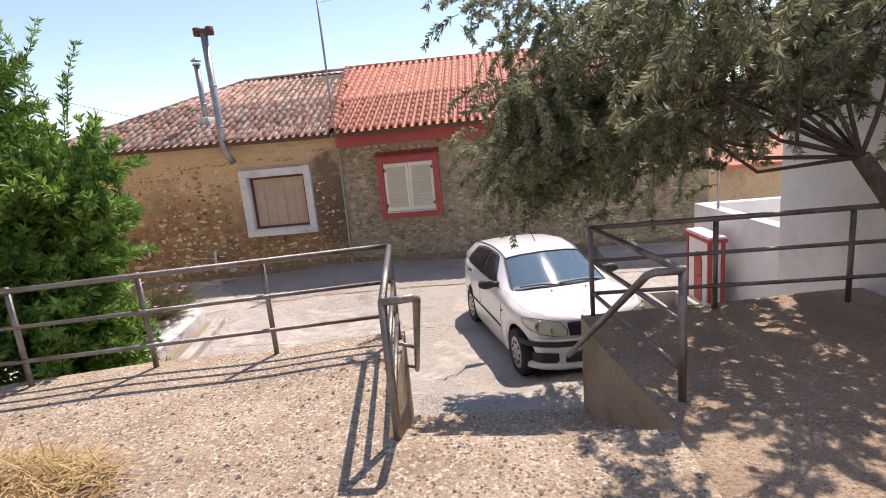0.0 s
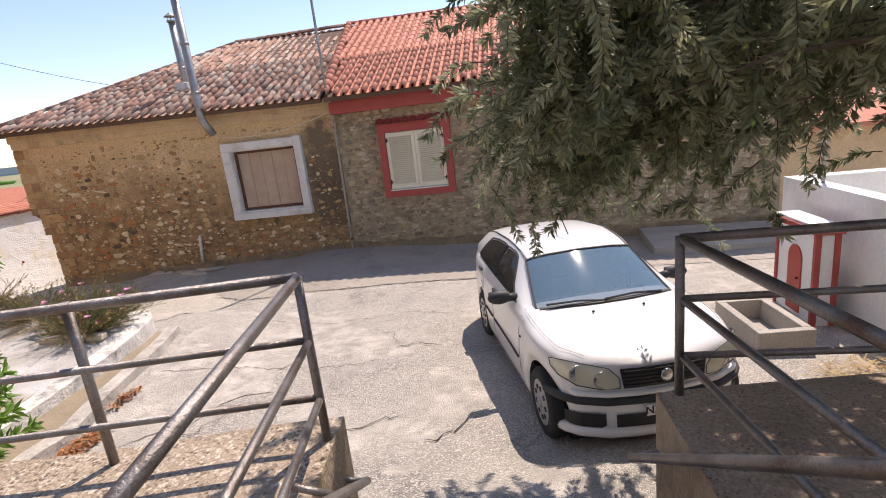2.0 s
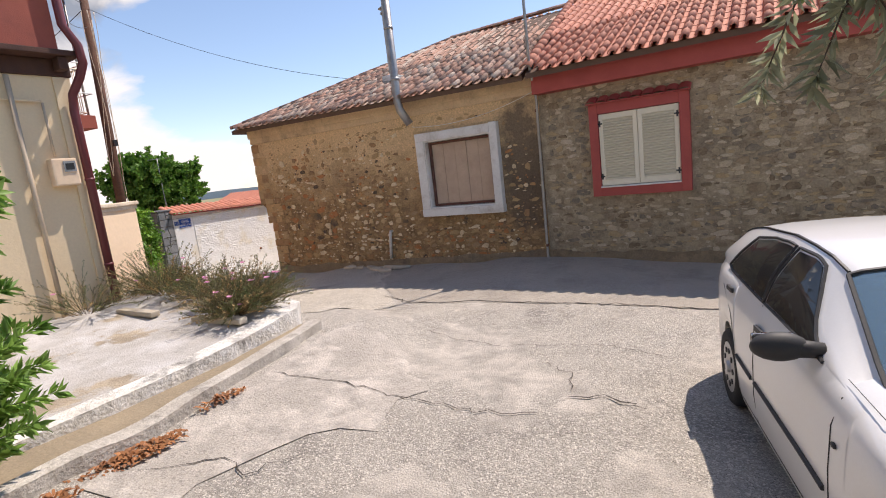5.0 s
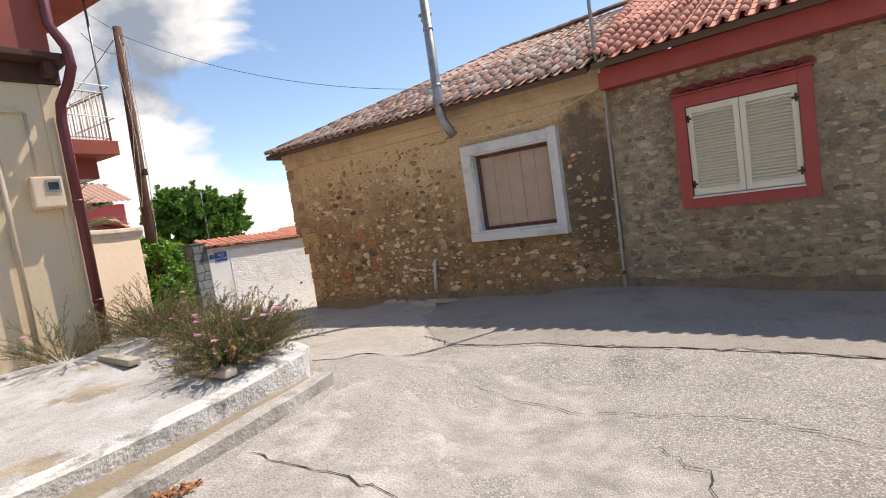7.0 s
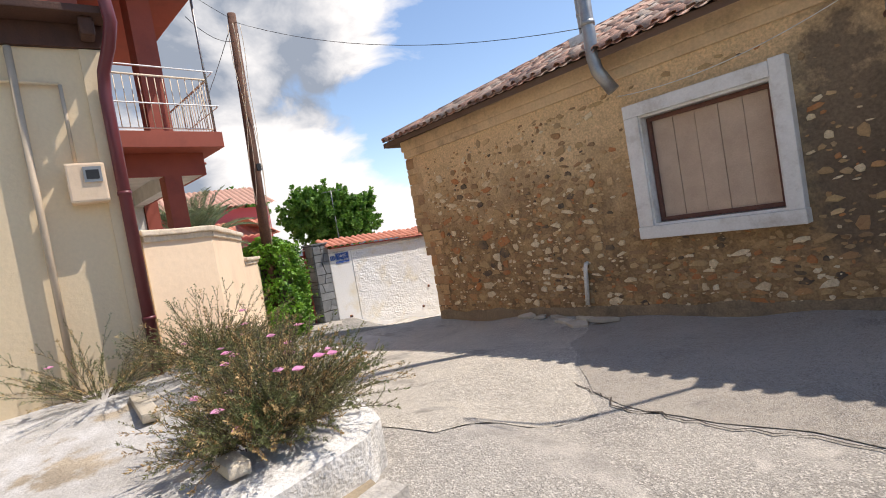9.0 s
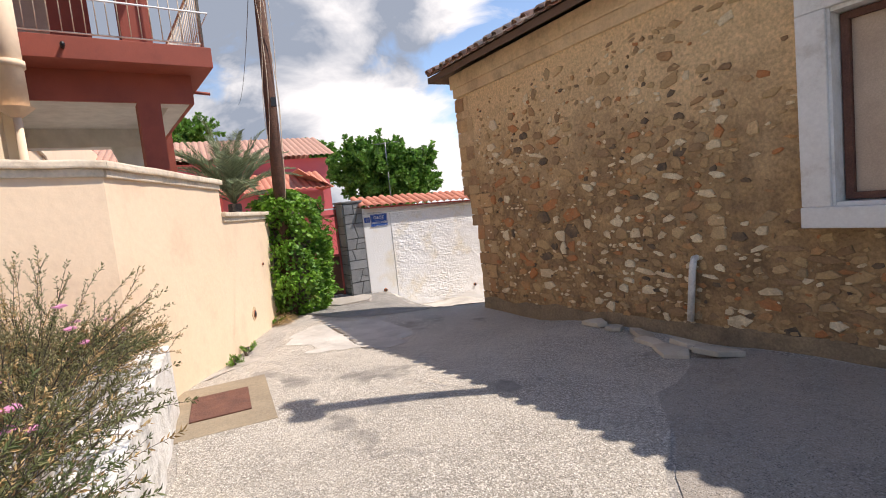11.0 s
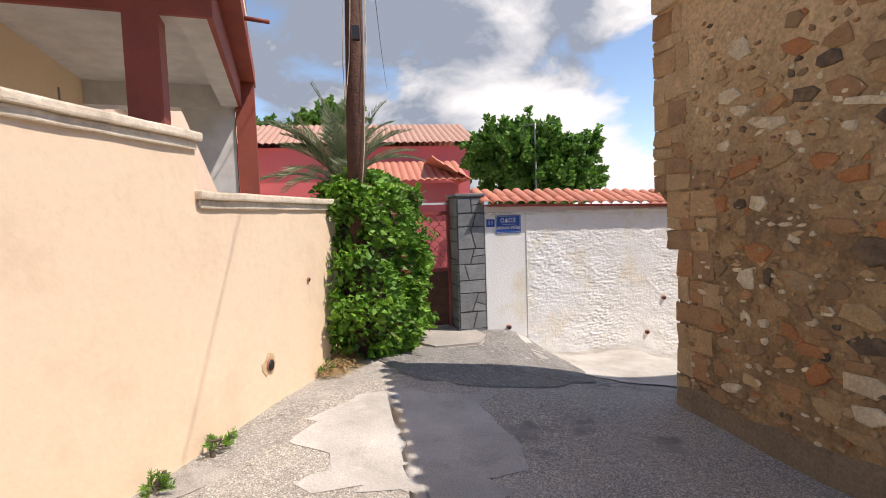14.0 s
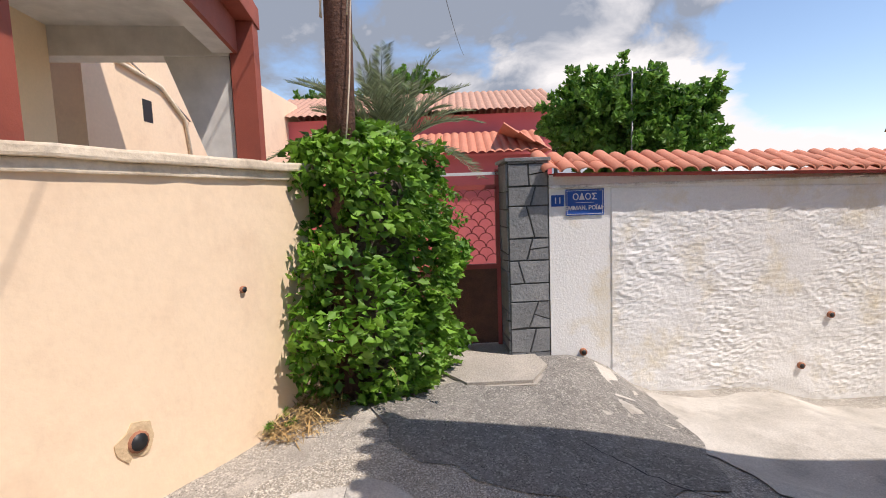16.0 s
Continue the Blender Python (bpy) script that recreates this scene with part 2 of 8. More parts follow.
M = dict(
    street=material("street", (0.43, 0.395, 0.345), (0.30, 0.275, 0.24), 1.5, 0.92, bump=1.0, bump_scale=70, fine=0.30, stain=(0.17, 0.155, 0.14),
                    stain_scale=1.5, stain_amount=1.0, speckle=(0.62, 0.575, 0.51), speckle_scale=85, speckle_cut=0.52, pits=(0.12, 0.11, 0.10), pits_scale=95, pits_size=0.24,
                    smooth=(0.60, 0.55, 0.485), smooth_scale=0.75, smooth_cut=0.535),
    asphalt=material("asphalt", (0.37, 0.33, 0.28), (0.46, 0.41, 0.345), 1.2, 0.93, bump=1.0, bump_scale=85, fine=0.3, stain=(0.20, 0.18, 0.16), stain_scale=1.3, stain_amount=0.4,
                     speckle=(0.50, 0.46, 0.41), speckle_scale=95, speckle_cut=0.6, pits=(0.10, 0.095, 0.09), pits_scale=90, pits_size=0.24),
    patch=material("patch", (0.50, 0.455, 0.40), (0.36, 0.33, 0.29), 2.0, 0.88, bump=0.8, bump_scale=50, fine=0.2, stain=(0.34, 0.31, 0.28), stain_amount=0.3),
    slab_smooth=material("slab_smooth", (0.50, 0.455, 0.40), (0.36, 0.33, 0.29), 2.0, 0.88, bump=0.8, bump_scale=50, fine=0.25, speckle=(0.22, 0.20, 0.18), speckle_scale=60, speckle_cut=0.75,
                         smooth=(0.58, 0.53, 0.47), smooth_scale=1.2, smooth_cut=0.46),
    dry_field=material("dry_field", (0.33, 0.28, 0.16), (0.16, 0.19, 0.08), 0.01, 0.95, fine=0.05, stain=(0.25, 0.30, 0.12), stain_scale=0.004),
    gravel=material("gravel", (0.50, 0.40, 0.30), (0.34, 0.26, 0.185), 1.6, 0.95, bump=1.0, bump_scale=45, fine=0.30, stain=(0.28, 0.22, 0.165),
                    stain_scale=1.1, speckle=(0.70, 0.62, 0.51), speckle_scale=52, speckle_cut=0.68, pits=(0.17, 0.125, 0.09), pits_scale=42, pits_size=0.30),
    earth=material("earth", (0.30, 0.22, 0.155), (0.42, 0.32, 0.23), 1.7, 0.97, bump=1.0, bump_scale=40, fine=0.30, stain=(0.52, 0.42, 0.31), speckle=(0.55, 0.46, 0.36),
                   speckle_scale=60, speckle_cut=0.90, pits=(0.12, 0.085, 0.06), pits_scale=60, pits_size=0.20),
    block=material("block", (0.40, 0.30, 0.20), (0.45, 0.36, 0.25), 3, 0.95, bump=0.9, bump_scale=30, fine=0.15, stain=(0.17, 0.13, 0.09), stain_scale=2),
    platform=material("platform", (0.62, 0.61, 0.60), (0.40, 0.375, 0.34), 1.8, 0.9, bump=0.6, bump_scale=50, fine=0.18, stain=(0.30, 0.285, 0.26), stain_scale=3.2, stain_amount=0.6, smooth=(0.47, 0.39, 0.29), smooth_scale=0.6, smooth_cut=0.56),
    limewash=material("limewash", (0.87, 0.86, 0.83), (0.66, 0.63, 0.57), 5, 0.9, bump=1.0, bump_scale=26, fine=0.12, stain=(0.15, 0.14, 0.13), stain_scale=3.0, stain_amount=1.0),
    kerb_old=material("kerb_old", (0.60, 0.565, 0.51), (0.38, 0.345, 0.30), 4, 0.92, bump=0.8, bump_scale=30, fine=0.15, stain=(0.16, 0.15, 0.135), stain_scale=3.4, stain_amount=0.9),
    gutter=material("gutter", (0.33, 0.265, 0.18), (0.26, 0.21, 0.145), 3, 0.9, bump=0.4, bump_scale=30, fine=0.12),
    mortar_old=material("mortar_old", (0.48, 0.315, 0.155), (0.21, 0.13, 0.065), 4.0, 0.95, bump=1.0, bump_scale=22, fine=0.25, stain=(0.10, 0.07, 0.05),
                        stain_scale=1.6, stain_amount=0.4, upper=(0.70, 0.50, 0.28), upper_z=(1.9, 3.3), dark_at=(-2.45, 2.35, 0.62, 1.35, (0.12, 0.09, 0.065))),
    plaster_old=material("plaster_old", (0.74, 0.56, 0.35), (0.60, 0.43, 0.26), 1.5, 0.93, bump=0.7, bump_scale=18, fine=0.1, stain=(0.26, 0.19, 0.13), stain_scale=1.6,
                         stain_amount=0.35),
    mortar_grey=material("mortar_grey", (0.50, 0.41, 0.28), (0.26, 0.205, 0.135), 6, 0.95, bump=1.0, bump_scale=24, fine=0.2, stain=(0.18, 0.15, 0.11), stain_scale=1.0),
    stone_old=stone_material("stone_old", OLD_TONES, each=False, smear=(0.42, 0.275, 0.14)), stone_old_piece=stone_material("stone_old_piece", OLD_TONES, smear=(0.42, 0.275, 0.14)),
    stone_grey=stone_material("stone_grey", GREY_TONES, each=False, smear=(0.50, 0.40, 0.25)), stone_grey_piece=stone_material("stone_grey_piece", GREY_TONES, smear=(0.50, 0.40, 0.25)),
    tile_old=stone_material("tile_old", TILE_TONES, each=False), tile_old_piece=stone_material("tile_old_piece", TILE_TONES),
    tile_red=material("tile_red", (0.62, 0.25, 0.16), (0.55, 0.20, 0.125), 3, 0.75, bump=0.2, island=0.12, fine=0.08),
    tile_red_piece=material("tile_red_piece", (0.62, 0.25, 0.16), (0.55, 0.20, 0.125), 3, 0.75, bump=0.2, each=0.12, fine=0.08),
    roof_under=material("roof_under", (0.16, 0.10, 0.07), rough=0.95),
    red_paint=material("red_paint", (0.45, 0.085, 0.07), (0.39, 0.07, 0.06), 4, 0.6, bump=0.2, fine=0.06),
    red_brown=material("red_brown", (0.36, 0.085, 0.052), (0.30, 0.068, 0.043), 2, 0.7, bump=0.15, fine=0.05, stain=(0.20, 0.05, 0.035), stain_scale=1.4, stain_amount=0.2),
    white_paint=material("white_paint", (0.78, 0.77, 0.74), (0.68, 0.66, 0.62), 3, 0.7, bump=0.3, bump_scale=25, fine=0.05, stain=(0.45, 0.40, 0.34), stain_scale=3, stain_amount=0.1),
    white_wall=material("white_wall", (0.84, 0.84, 0.83), (0.78, 0.78, 0.77), 1.2, 0.85, bump=0.10, bump_scale=18, fine=0.05, stain=(0.60, 0.57, 0.52), stain_scale=0.9, stain_amount=0.1),
    white_rough=material("white_rough", (0.93, 0.93, 0.92), (0.89, 0.885, 0.865), 1.0, 0.88, bump=0.25, bump_scale=40, fine=0.04, stain=(0.78, 0.67, 0.44), stain_scale=1.2, stain_amount=0.5),
    cream=material("cream", (0.88, 0.68, 0.485), (0.84, 0.64, 0.45), 0.8, 0.88, bump=0.2, bump_scale=12, fine=0.03, stain=(0.74, 0.54, 0.38), stain_scale=1.6, stain_amount=0.2),
    cream_house=material("cream_house", (0.82, 0.66, 0.44), (0.79, 0.63, 0.42), 0.8, 0.88, bump=0.2, bump_scale=20, fine=0.03),
    soffit=material("soffit", (0.74, 0.72, 0.68), rough=0.9, fine=0.03),
    cap=material("cap", (0.80, 0.68, 0.53), (0.68, 0.56, 0.42), 3, 0.85, bump=0.5, bump_scale=18, fine=0.1, stain=(0.42, 0.33, 0.24), stain_scale=3, stain_amount=0.1),
    steel=material("steel", (0.30, 0.285, 0.27), (0.19, 0.165, 0.15), 6, 0.42, metal=0.75, bump=0.3, bump_scale=90, fine=0.2, stain=(0.12, 0.06, 0.035), stain_scale=5),
    zinc=material("zinc", (0.42, 0.42, 0.41), (0.30, 0.29, 0.28), 5, 0.45, metal=0.7, bump=0.15, fine=0.1),
    rust=material("rust", (0.20, 0.09, 0.06), (0.13, 0.06, 0.045), 8, 0.85, metal=0.2, bump=0.5, fine=0.2),
    wood_pole=material("wood_pole", (0.10, 0.05, 0.032), (0.15, 0.07, 0.045), 9, 0.85, bump=0.8, bump_scale=30, fine=0.2),
    board=material("board", (0.56, 0.43, 0.32), (0.46, 0.34, 0.25), 4, 0.75, bump=0.2, fine=0.1),
    shutter=material("shutter", (0.82, 0.76, 0.60), (0.79, 0.73, 0.57), 4, 0.6, fine=0.03),
    black=material("black", (0.02, 0.02, 0.022), rough=0.5, fine=0.1),
    grey_stone=material("grey_stone", (0.20, 0.21, 0.22), (0.28, 0.285, 0.29), 5, 0.8, bump=0.5, bump_scale=30, fine=0.12, each=0.22),
    grey_joint=material("grey_joint", (0.10, 0.10, 0.10), rough=0.9, bump=0.4),
    pink=material("pink", (0.70, 0.17, 0.17), (0.62, 0.145, 0.15), 0.6, 0.85, fine=0.05),
    bark=material("bark", (0.14, 0.11, 0.085), (0.08, 0.06, 0.05), 12, 0.95, bump=1.0, bump_scale=30, fine=0.25),
    # brown made very dark: the shade under the overhang is in this colour
    eave_shade_brown=material("eave_shade_brown", (0.10, 0.045, 0.03), (0.07, 0.032, 0.024), 5, 0.8, bump=0.3, fine=0.12),
    earthenware=material("earthenware", (0.42, 0.18, 0.10), rough=0.85, bump=0.3),
    sign_blue=material("sign_blue", (0.02, 0.10, 0.42), rough=0.35, fine=0.02),
    sign_white=material("sign_white", (0.85, 0.85, 0.85), rough=0.4, fine=0.02),
    straw=material("straw", (0.52, 0.38, 0.18), (0.38, 0.24, 0.10), 6, 0.9, island=0.35),
    dead_leaf=material("dead_leaf", (0.40, 0.17, 0.06), (0.26, 0.11, 0.05), 6, 0.8, island=0.4),
    slab_stone=material("slab_stone", (0.62, 0.56, 0.46), (0.52, 0.44, 0.33), 4, 0.85, bump=0.5, fine=0.1, each=0.2),
    chippings=material("chippings", (0.50, 0.45, 0.37), (0.33, 0.295, 0.245), 1.6, 0.92, bump=1.0, bump_scale=75, fine=0.35, speckle=(0.74, 0.69, 0.61), speckle_scale=112,
                       speckle_cut=0.46, pits=(0.07, 0.065, 0.06), pits_scale=120, pits_size=0.26, smooth=(0.42, 0.385, 0.335), smooth_scale=0.9, smooth_cut=0.585),
    chip_dark=material("chip_dark", (0.20, 0.19, 0.175), (0.32, 0.30, 0.275), 3, 0.92, bump=1.0, bump_scale=80, fine=0.35, speckle=(0.52, 0.49, 0.44), speckle_scale=70, speckle_cut=0.66, pits=(0.06, 0.055, 0.05), pits_scale=80, pits_size=0.27),
    worn=material("worn", (0.60, 0.565, 0.51), (0.42, 0.39, 0.345), 2.0, 0.9, bump=0.5, bump_scale=50, fine=0.16, stain=(0.30, 0.275, 0.24), stain_scale=2.2, stain_amount=0.4),
    grit=material("grit", (0.50, 0.43, 0.35), (0.36, 0.30, 0.24), 5, 0.9, island=0.4),
    maroon=material("maroon", (0.17, 0.035, 0.04), rough=0.4, fine=0.05),
    pipe_cream=material("pipe_cream", (0.60, 0.48, 0.35), rough=0.6, fine=0.04),
    corner_stone=stone_material("corner_stone", [(0.66, 0.42, 0.21), (0.48, 0.27, 0.13), (0.76, 0.54, 0.31), (0.52, 0.25, 0.11), (0.68, 0.47, 0.26), (0.60, 0.42, 0.23), (0.40, 0.24, 0.13)], smear=(0.50, 0.33, 0.17), amount=0.6),
    damp=material("damp", (0.18, 0.13, 0.08), (0.36, 0.26, 0.15), 5, 0.95, bump=1.0, bump_scale=30, fine=0.2, stain=(0.13, 0.10, 0.07), stain_scale=2.5),
    crack=material("crack", (0.06, 0.05, 0.045), rough=1.0),
)


def leaf_material(name, a, b, rough=0.55, through=0.35):
    """Leaves: two greens from leaf to leaf, some light passing through."""
    m = material(name, a, b, 2.5, rough, fine=0.08, island=0.35)
    nt = m.node_tree
    N, L = nt.nodes.new, nt.links.new
    p = nt.nodes["Principled BSDF"]
    t = N("ShaderNodeBsdfTranslucent")
    L(p.inputs["Base Color"].links[0].from_socket, t.inputs[0])
    mx = N("ShaderNodeMixShader")
    mx.inputs[0].default_value = through
    L(p.outputs[0], mx.inputs[1])
    L(t.outputs[0], mx.inputs[2])
    L(mx.outputs[0], nt.nodes["Material Output"].inputs[0])
    return m


M["olive_leaf"] = leaf_material("olive_leaf", (0.12, 0.145, 0.062), (0.47, 0.48, 0.32), through=0.40)
M["ivy_leaf"] = leaf_material("ivy_leaf", (0.045, 0.15, 0.014), (0.25, 0.47, 0.05), through=0.3)
M["oleander_leaf"] = leaf_material("oleander_leaf", (0.085, 0.20, 0.035), (0.31, 0.50, 0.11), through=0.35)
M["tree_leaf"] = leaf_material("tree_leaf", (0.10, 0.23, 0.035), (0.21, 0.39, 0.07))
M["palm_leaf"] = leaf_material("palm_leaf", (0.20, 0.25, 0.13), (0.28, 0.33, 0.19))
M["weed"] = leaf_material("weed", (0.12, 0.17, 0.055), (0.29, 0.25, 0.12))
M["flower"] = leaf_material("flower", (0.62, 0.22, 0.42), (0.72, 0.35, 0.52))
M["olive_fruit"] = material("olive_fruit", (0.30, 0.38, 0.12), rough=0.4, fine=0.03)


def glass_material(name, tint, rough=0.02, alpha=0.35):
    m = bpy.data.materials.new(name)
    m.use_nodes = True
    nt = m.node_tree
    p = nt.nodes["Principled BSDF"]
    p.inputs["Base Color"].default_value, p.inputs["Roughness"].default_value = (*tint, 1), rough
    p.inputs["Alpha"].default_value = alpha
    p.inputs["IOR"].default_value = 1.5
    return m


# windscreen: its blue tint stands in for the sky's reflection
M["windscreen"] = glass_material("windscreen", (0.17, 0.29, 0.39), 0.03, 0.60)
M["windscreen"].node_tree.nodes["Principled BSDF"].inputs["IOR"].default_value = 2.5
M["side_glass"] = glass_material("side_glass", (0.012, 0.015, 0.016), 0.03, 0.85)
M["lamp_glass"] = glass_material("lamp_glass", (0.66, 0.65, 0.50), 0.10, 0.72)
M["car_paint"] = material("car_paint", (0.80, 0.80, 0.79), (0.77, 0.77, 0.76), 3, 0.28, fine=0.015, coat=0.6)
M["tyre"] = material("tyre", (0.03, 0.03, 0.03), rough=0.85, bump=0.3)
M["rim"] = material("rim", (0.50, 0.50, 0.50), rough=0.4, metal=0.6, fine=0.05)
M["plastic"] = material("plastic", (0.03, 0.03, 0.032), (0.045, 0.045, 0.045), rough=0.6, fine=0.08)
M["seat_cloth"] = material("seat_cloth", (0.10, 0.11, 0.13), rough=0.9)
M["chrome"] = material("chrome", (0.6, 0.6, 0.6), rough=0.2, metal=1.0, fine=0.02)


# ---- mesh helpers ----
def part(name, bm, mat, parent=None, label="", smooth=False):
    """Links a bmesh as one mesh object, under a thing where a parent is given."""
    me = bpy.data.meshes.new(name)
    bm.normal_update()
    bm.to_mesh(me)
    bm.free()
    me.materials.append(mat)
    if smooth:
        me.shade_smooth()
    ob = new(name, me)
    ob.parent = parent
    if label:
        ob["label"] = label
    return ob


def mesh_object(name, verts, faces, mat, parent=None, label="", smooth=False):
    me = bpy.data.meshes.new(name)
    me.from_pydata([tuple(v) for v in verts], [], [tuple(f) for f in faces])
    me.materials.append(mat)
    if smooth:
        me.shade_smooth()
    ob = new(name, me)
    ob.parent = parent
    if label:
        ob["label"] = label
    return ob


def thing(name, at=(0, 0, 0), rz=0.0, label="", category="", group="", kind=""):
    ob = new(name)
    ob.matrix_basis = pose(*at, 0, 0, rz)
    return tagged(ob, label, category, group, kind)


def add_box(bm, lo, hi, m=None, bevel=0.0):
    """A box between two corners, its edges rounded by bevel."""
    c = [(a + b) / 2 for a, b in zip(lo, hi)]
    s = [max(1e-4, b - a) for a, b in zip(lo, hi)]
    mat = Matrix.Translation(c) @ Matrix.Diagonal((*s, 1))
    vs = bmesh.ops.create_cube(bm, size=1, matrix=(m @ mat) if m else mat)["verts"]
    if bevel:
        es = list({e for v in vs for e in v.link_edges})
        bmesh.ops.bevel(bm, geom=es, offset=bevel, segments=2, affect="EDGES", profile=0.6)
    return vs


def add_tube(bm, pts, r, n=8, r_end=None, cap=True):
    """A tube through points."""
    pts = [Vector(p) for p in pts]
    rings = []
    up = None
    for k, p in enumerate(pts):
        d = (pts[min(k + 1, len(pts) - 1)] - pts[max(k - 1, 0)]).normalized()
        if up is None:
            up = d.orthogonal().normalized()
        up = (up - d * up.dot(d)).normalized()
        side = d.cross(up)
        rr = r if r_end is None else r + (r_end - r) * k / max(1, len(pts) - 1)
        rings.append([bm.verts.new(p + (up * math.cos(a) + side * math.sin(a)) * rr) for a in [2 * math.pi * j / n for j in range(n)]])
    for A, B in zip(rings, rings[1:]):
        for j in range(n):
            bm.faces.new((A[j], A[(j + 1) % n], B[(j + 1) % n], B[j]))
    if cap:
        bm.faces.new(rings[0][::-1])
        bm.faces.new(rings[-1])
    return bm


def add_prism(bm, poly, z0, z1):
    """An upright block over a plan outline; z0 and z1 are numbers or rules of (x, y)."""
    f0 = z0 if callable(z0) else (lambda x, y: z0)
    f1 = z1 if callable(z1) else (lambda x, y: z1)
    lo = [bm.verts.new((x, y, f0(x, y))) for x, y in poly]
    hi = [bm.verts.new((x, y, f1(x, y))) for x, y in poly]
    n = len(poly)
    for k in range(n):
        bm.faces.new((lo[k], lo[(k + 1) % n], hi[(k + 1) % n], hi[k]))
    bm.faces.new(hi)
    bm.faces.new(lo[::-1])
    bmesh.ops.recalc_face_normals(bm, faces=bm.faces)
    return bm


def box_part(name, lo, hi, mat, parent=None, label="", bevel=0.0, m=None):
    bm = bmesh.new()
    add_box(bm, lo, hi, m, bevel)
    return part(name, bm, mat, parent, label)


def tube_part(name, pts, r, mat, parent=None, label="", n=8, r_end=None):
    return part(name, add_tube(bmesh.new(), pts, r, n, r_end), mat, parent, label, smooth=True)


def structure(ob, label="", category=""):
    return tagged(ob, label, category, kind="structure")


# ---- ground ----
SPOTS = [(1.6, 4.7, 1.07), (0.0, 4.7, 0.98), (-2.0, 4.6, 0.88), (2.3, 5.5, 0.88), (1.9, 6.3, 0.70), (0.94, 7.15, 0.655), (0.1, 7.07, 0.62),
         (0.27, 7.78, 0.62), (-1.06, 9.26, 0.52), (1.3, 8.65, 0.55), (-2.1, 6.4, 0.72), (-2.55, 7.1, 0.76), (-2.3, 5.6, 0.79), (-2.85, 8.4, 0.785), (-3.2, 8.85, 0.79),
         (-3.3, 10.7, 0.50), (-1.4, 11.3, 0.56), (-2.2, 13.9, 0.55), (1.2, 13.9, 0.45), (4.9, 13.9, 0.34), (-6.2, 13.6, 0.37), (-4.4, 13.8, 0.44),
         (-9.5, 13.4, 0.225), (-9.3, 11.8, 0.30), (-6.5, 9.2, 0.49), (-7.1, 9.1, 0.48), (-9.7, 9.8, 0.36), (-10.9, 10.3, 0.33), (-12.6, 12.2, 0.27),
         (-12.6, 14.0, -0.17), (-12.6, 15.7, -0.36), (5.0, 8.0, 0.72), (8.0, 8.0, 0.75), (5.0, 5.2, 0.85), (4.0, 6.5, 0.78), (9.0, 13.0, 0.40),
         (-11.0, 14.5, -0.10), (-12.0, 20.0, -1.0), (-9.6, 15.0, -0.1)]
SP = np.array(SPOTS)


def street_z(x, y):
    """Height of the street, smoothed between known spots; beyond the village the land falls to the plain."""
    d2 = (SP[:, 0] - x) ** 2 + (SP[:, 1] - y) ** 2 + 0.05
    w = d2 ** -1.9
    return float((w * SP[:, 2]).sum() / w.sum())


def ground_sheet():
    def axis(lo, hi, step, far):
        a = list(np.arange(lo, hi + 1e-6, step))
        s, v = step, hi
        while v < far:
            s *= 1.5
            v += s
            a.append(v)
        s, v = step, lo
        while v > -far:
            s *= 1.5
            v -= s
            a.insert(0, v)
        return a
    xs, ys = axis(-14.0, 7.0, 0.22, 3800), axis(4.2, 16.6, 0.22, 3800)
    verts, faces = [], []
    for y in ys:
        for x in xs:
            z = street_z(min(max(x, -14), 9), min(max(y, 4.2), 18))
            out = max(0.0, math.hypot(max(0, -14 - x, x - 9), max(0, 0 - y, y - 18)) - 4)
            z -= 26 * (1 - math.exp(-out / 120)) if out < 4000 else 26
            if -14 < x < 9 and 4.2 < y < 16.6:
                z += 0.012 * noise.noise(Vector((x * 0.9, y * 0.9, 0))) + 0.004 * noise.noise(Vector((x * 4, y * 4, 3)))
            verts.append((x, y, z))
    n = len(xs)
    faces = [(j * n + i, j * n + i + 1, (j + 1) * n + i + 1, (j + 1) * n + i) for j in range(len(ys) - 1) for i in range(n - 1)]
    me = bpy.data.meshes.new("ground")
    me.from_pydata(verts, [], faces)
    for k in ("street", "dry_field"):
        me.materials.append(M[k])
    for p in me.polygons:
        x, y, _ = p.center
        p.material_index = 1 if (x < -30 or x > 20 or y > 30 or y < -20) else 0
    me.shade_smooth()
    return structure(new("ground", me), "worn grey village street of pale stone-flecked concrete", "ground")


ground_sheet()


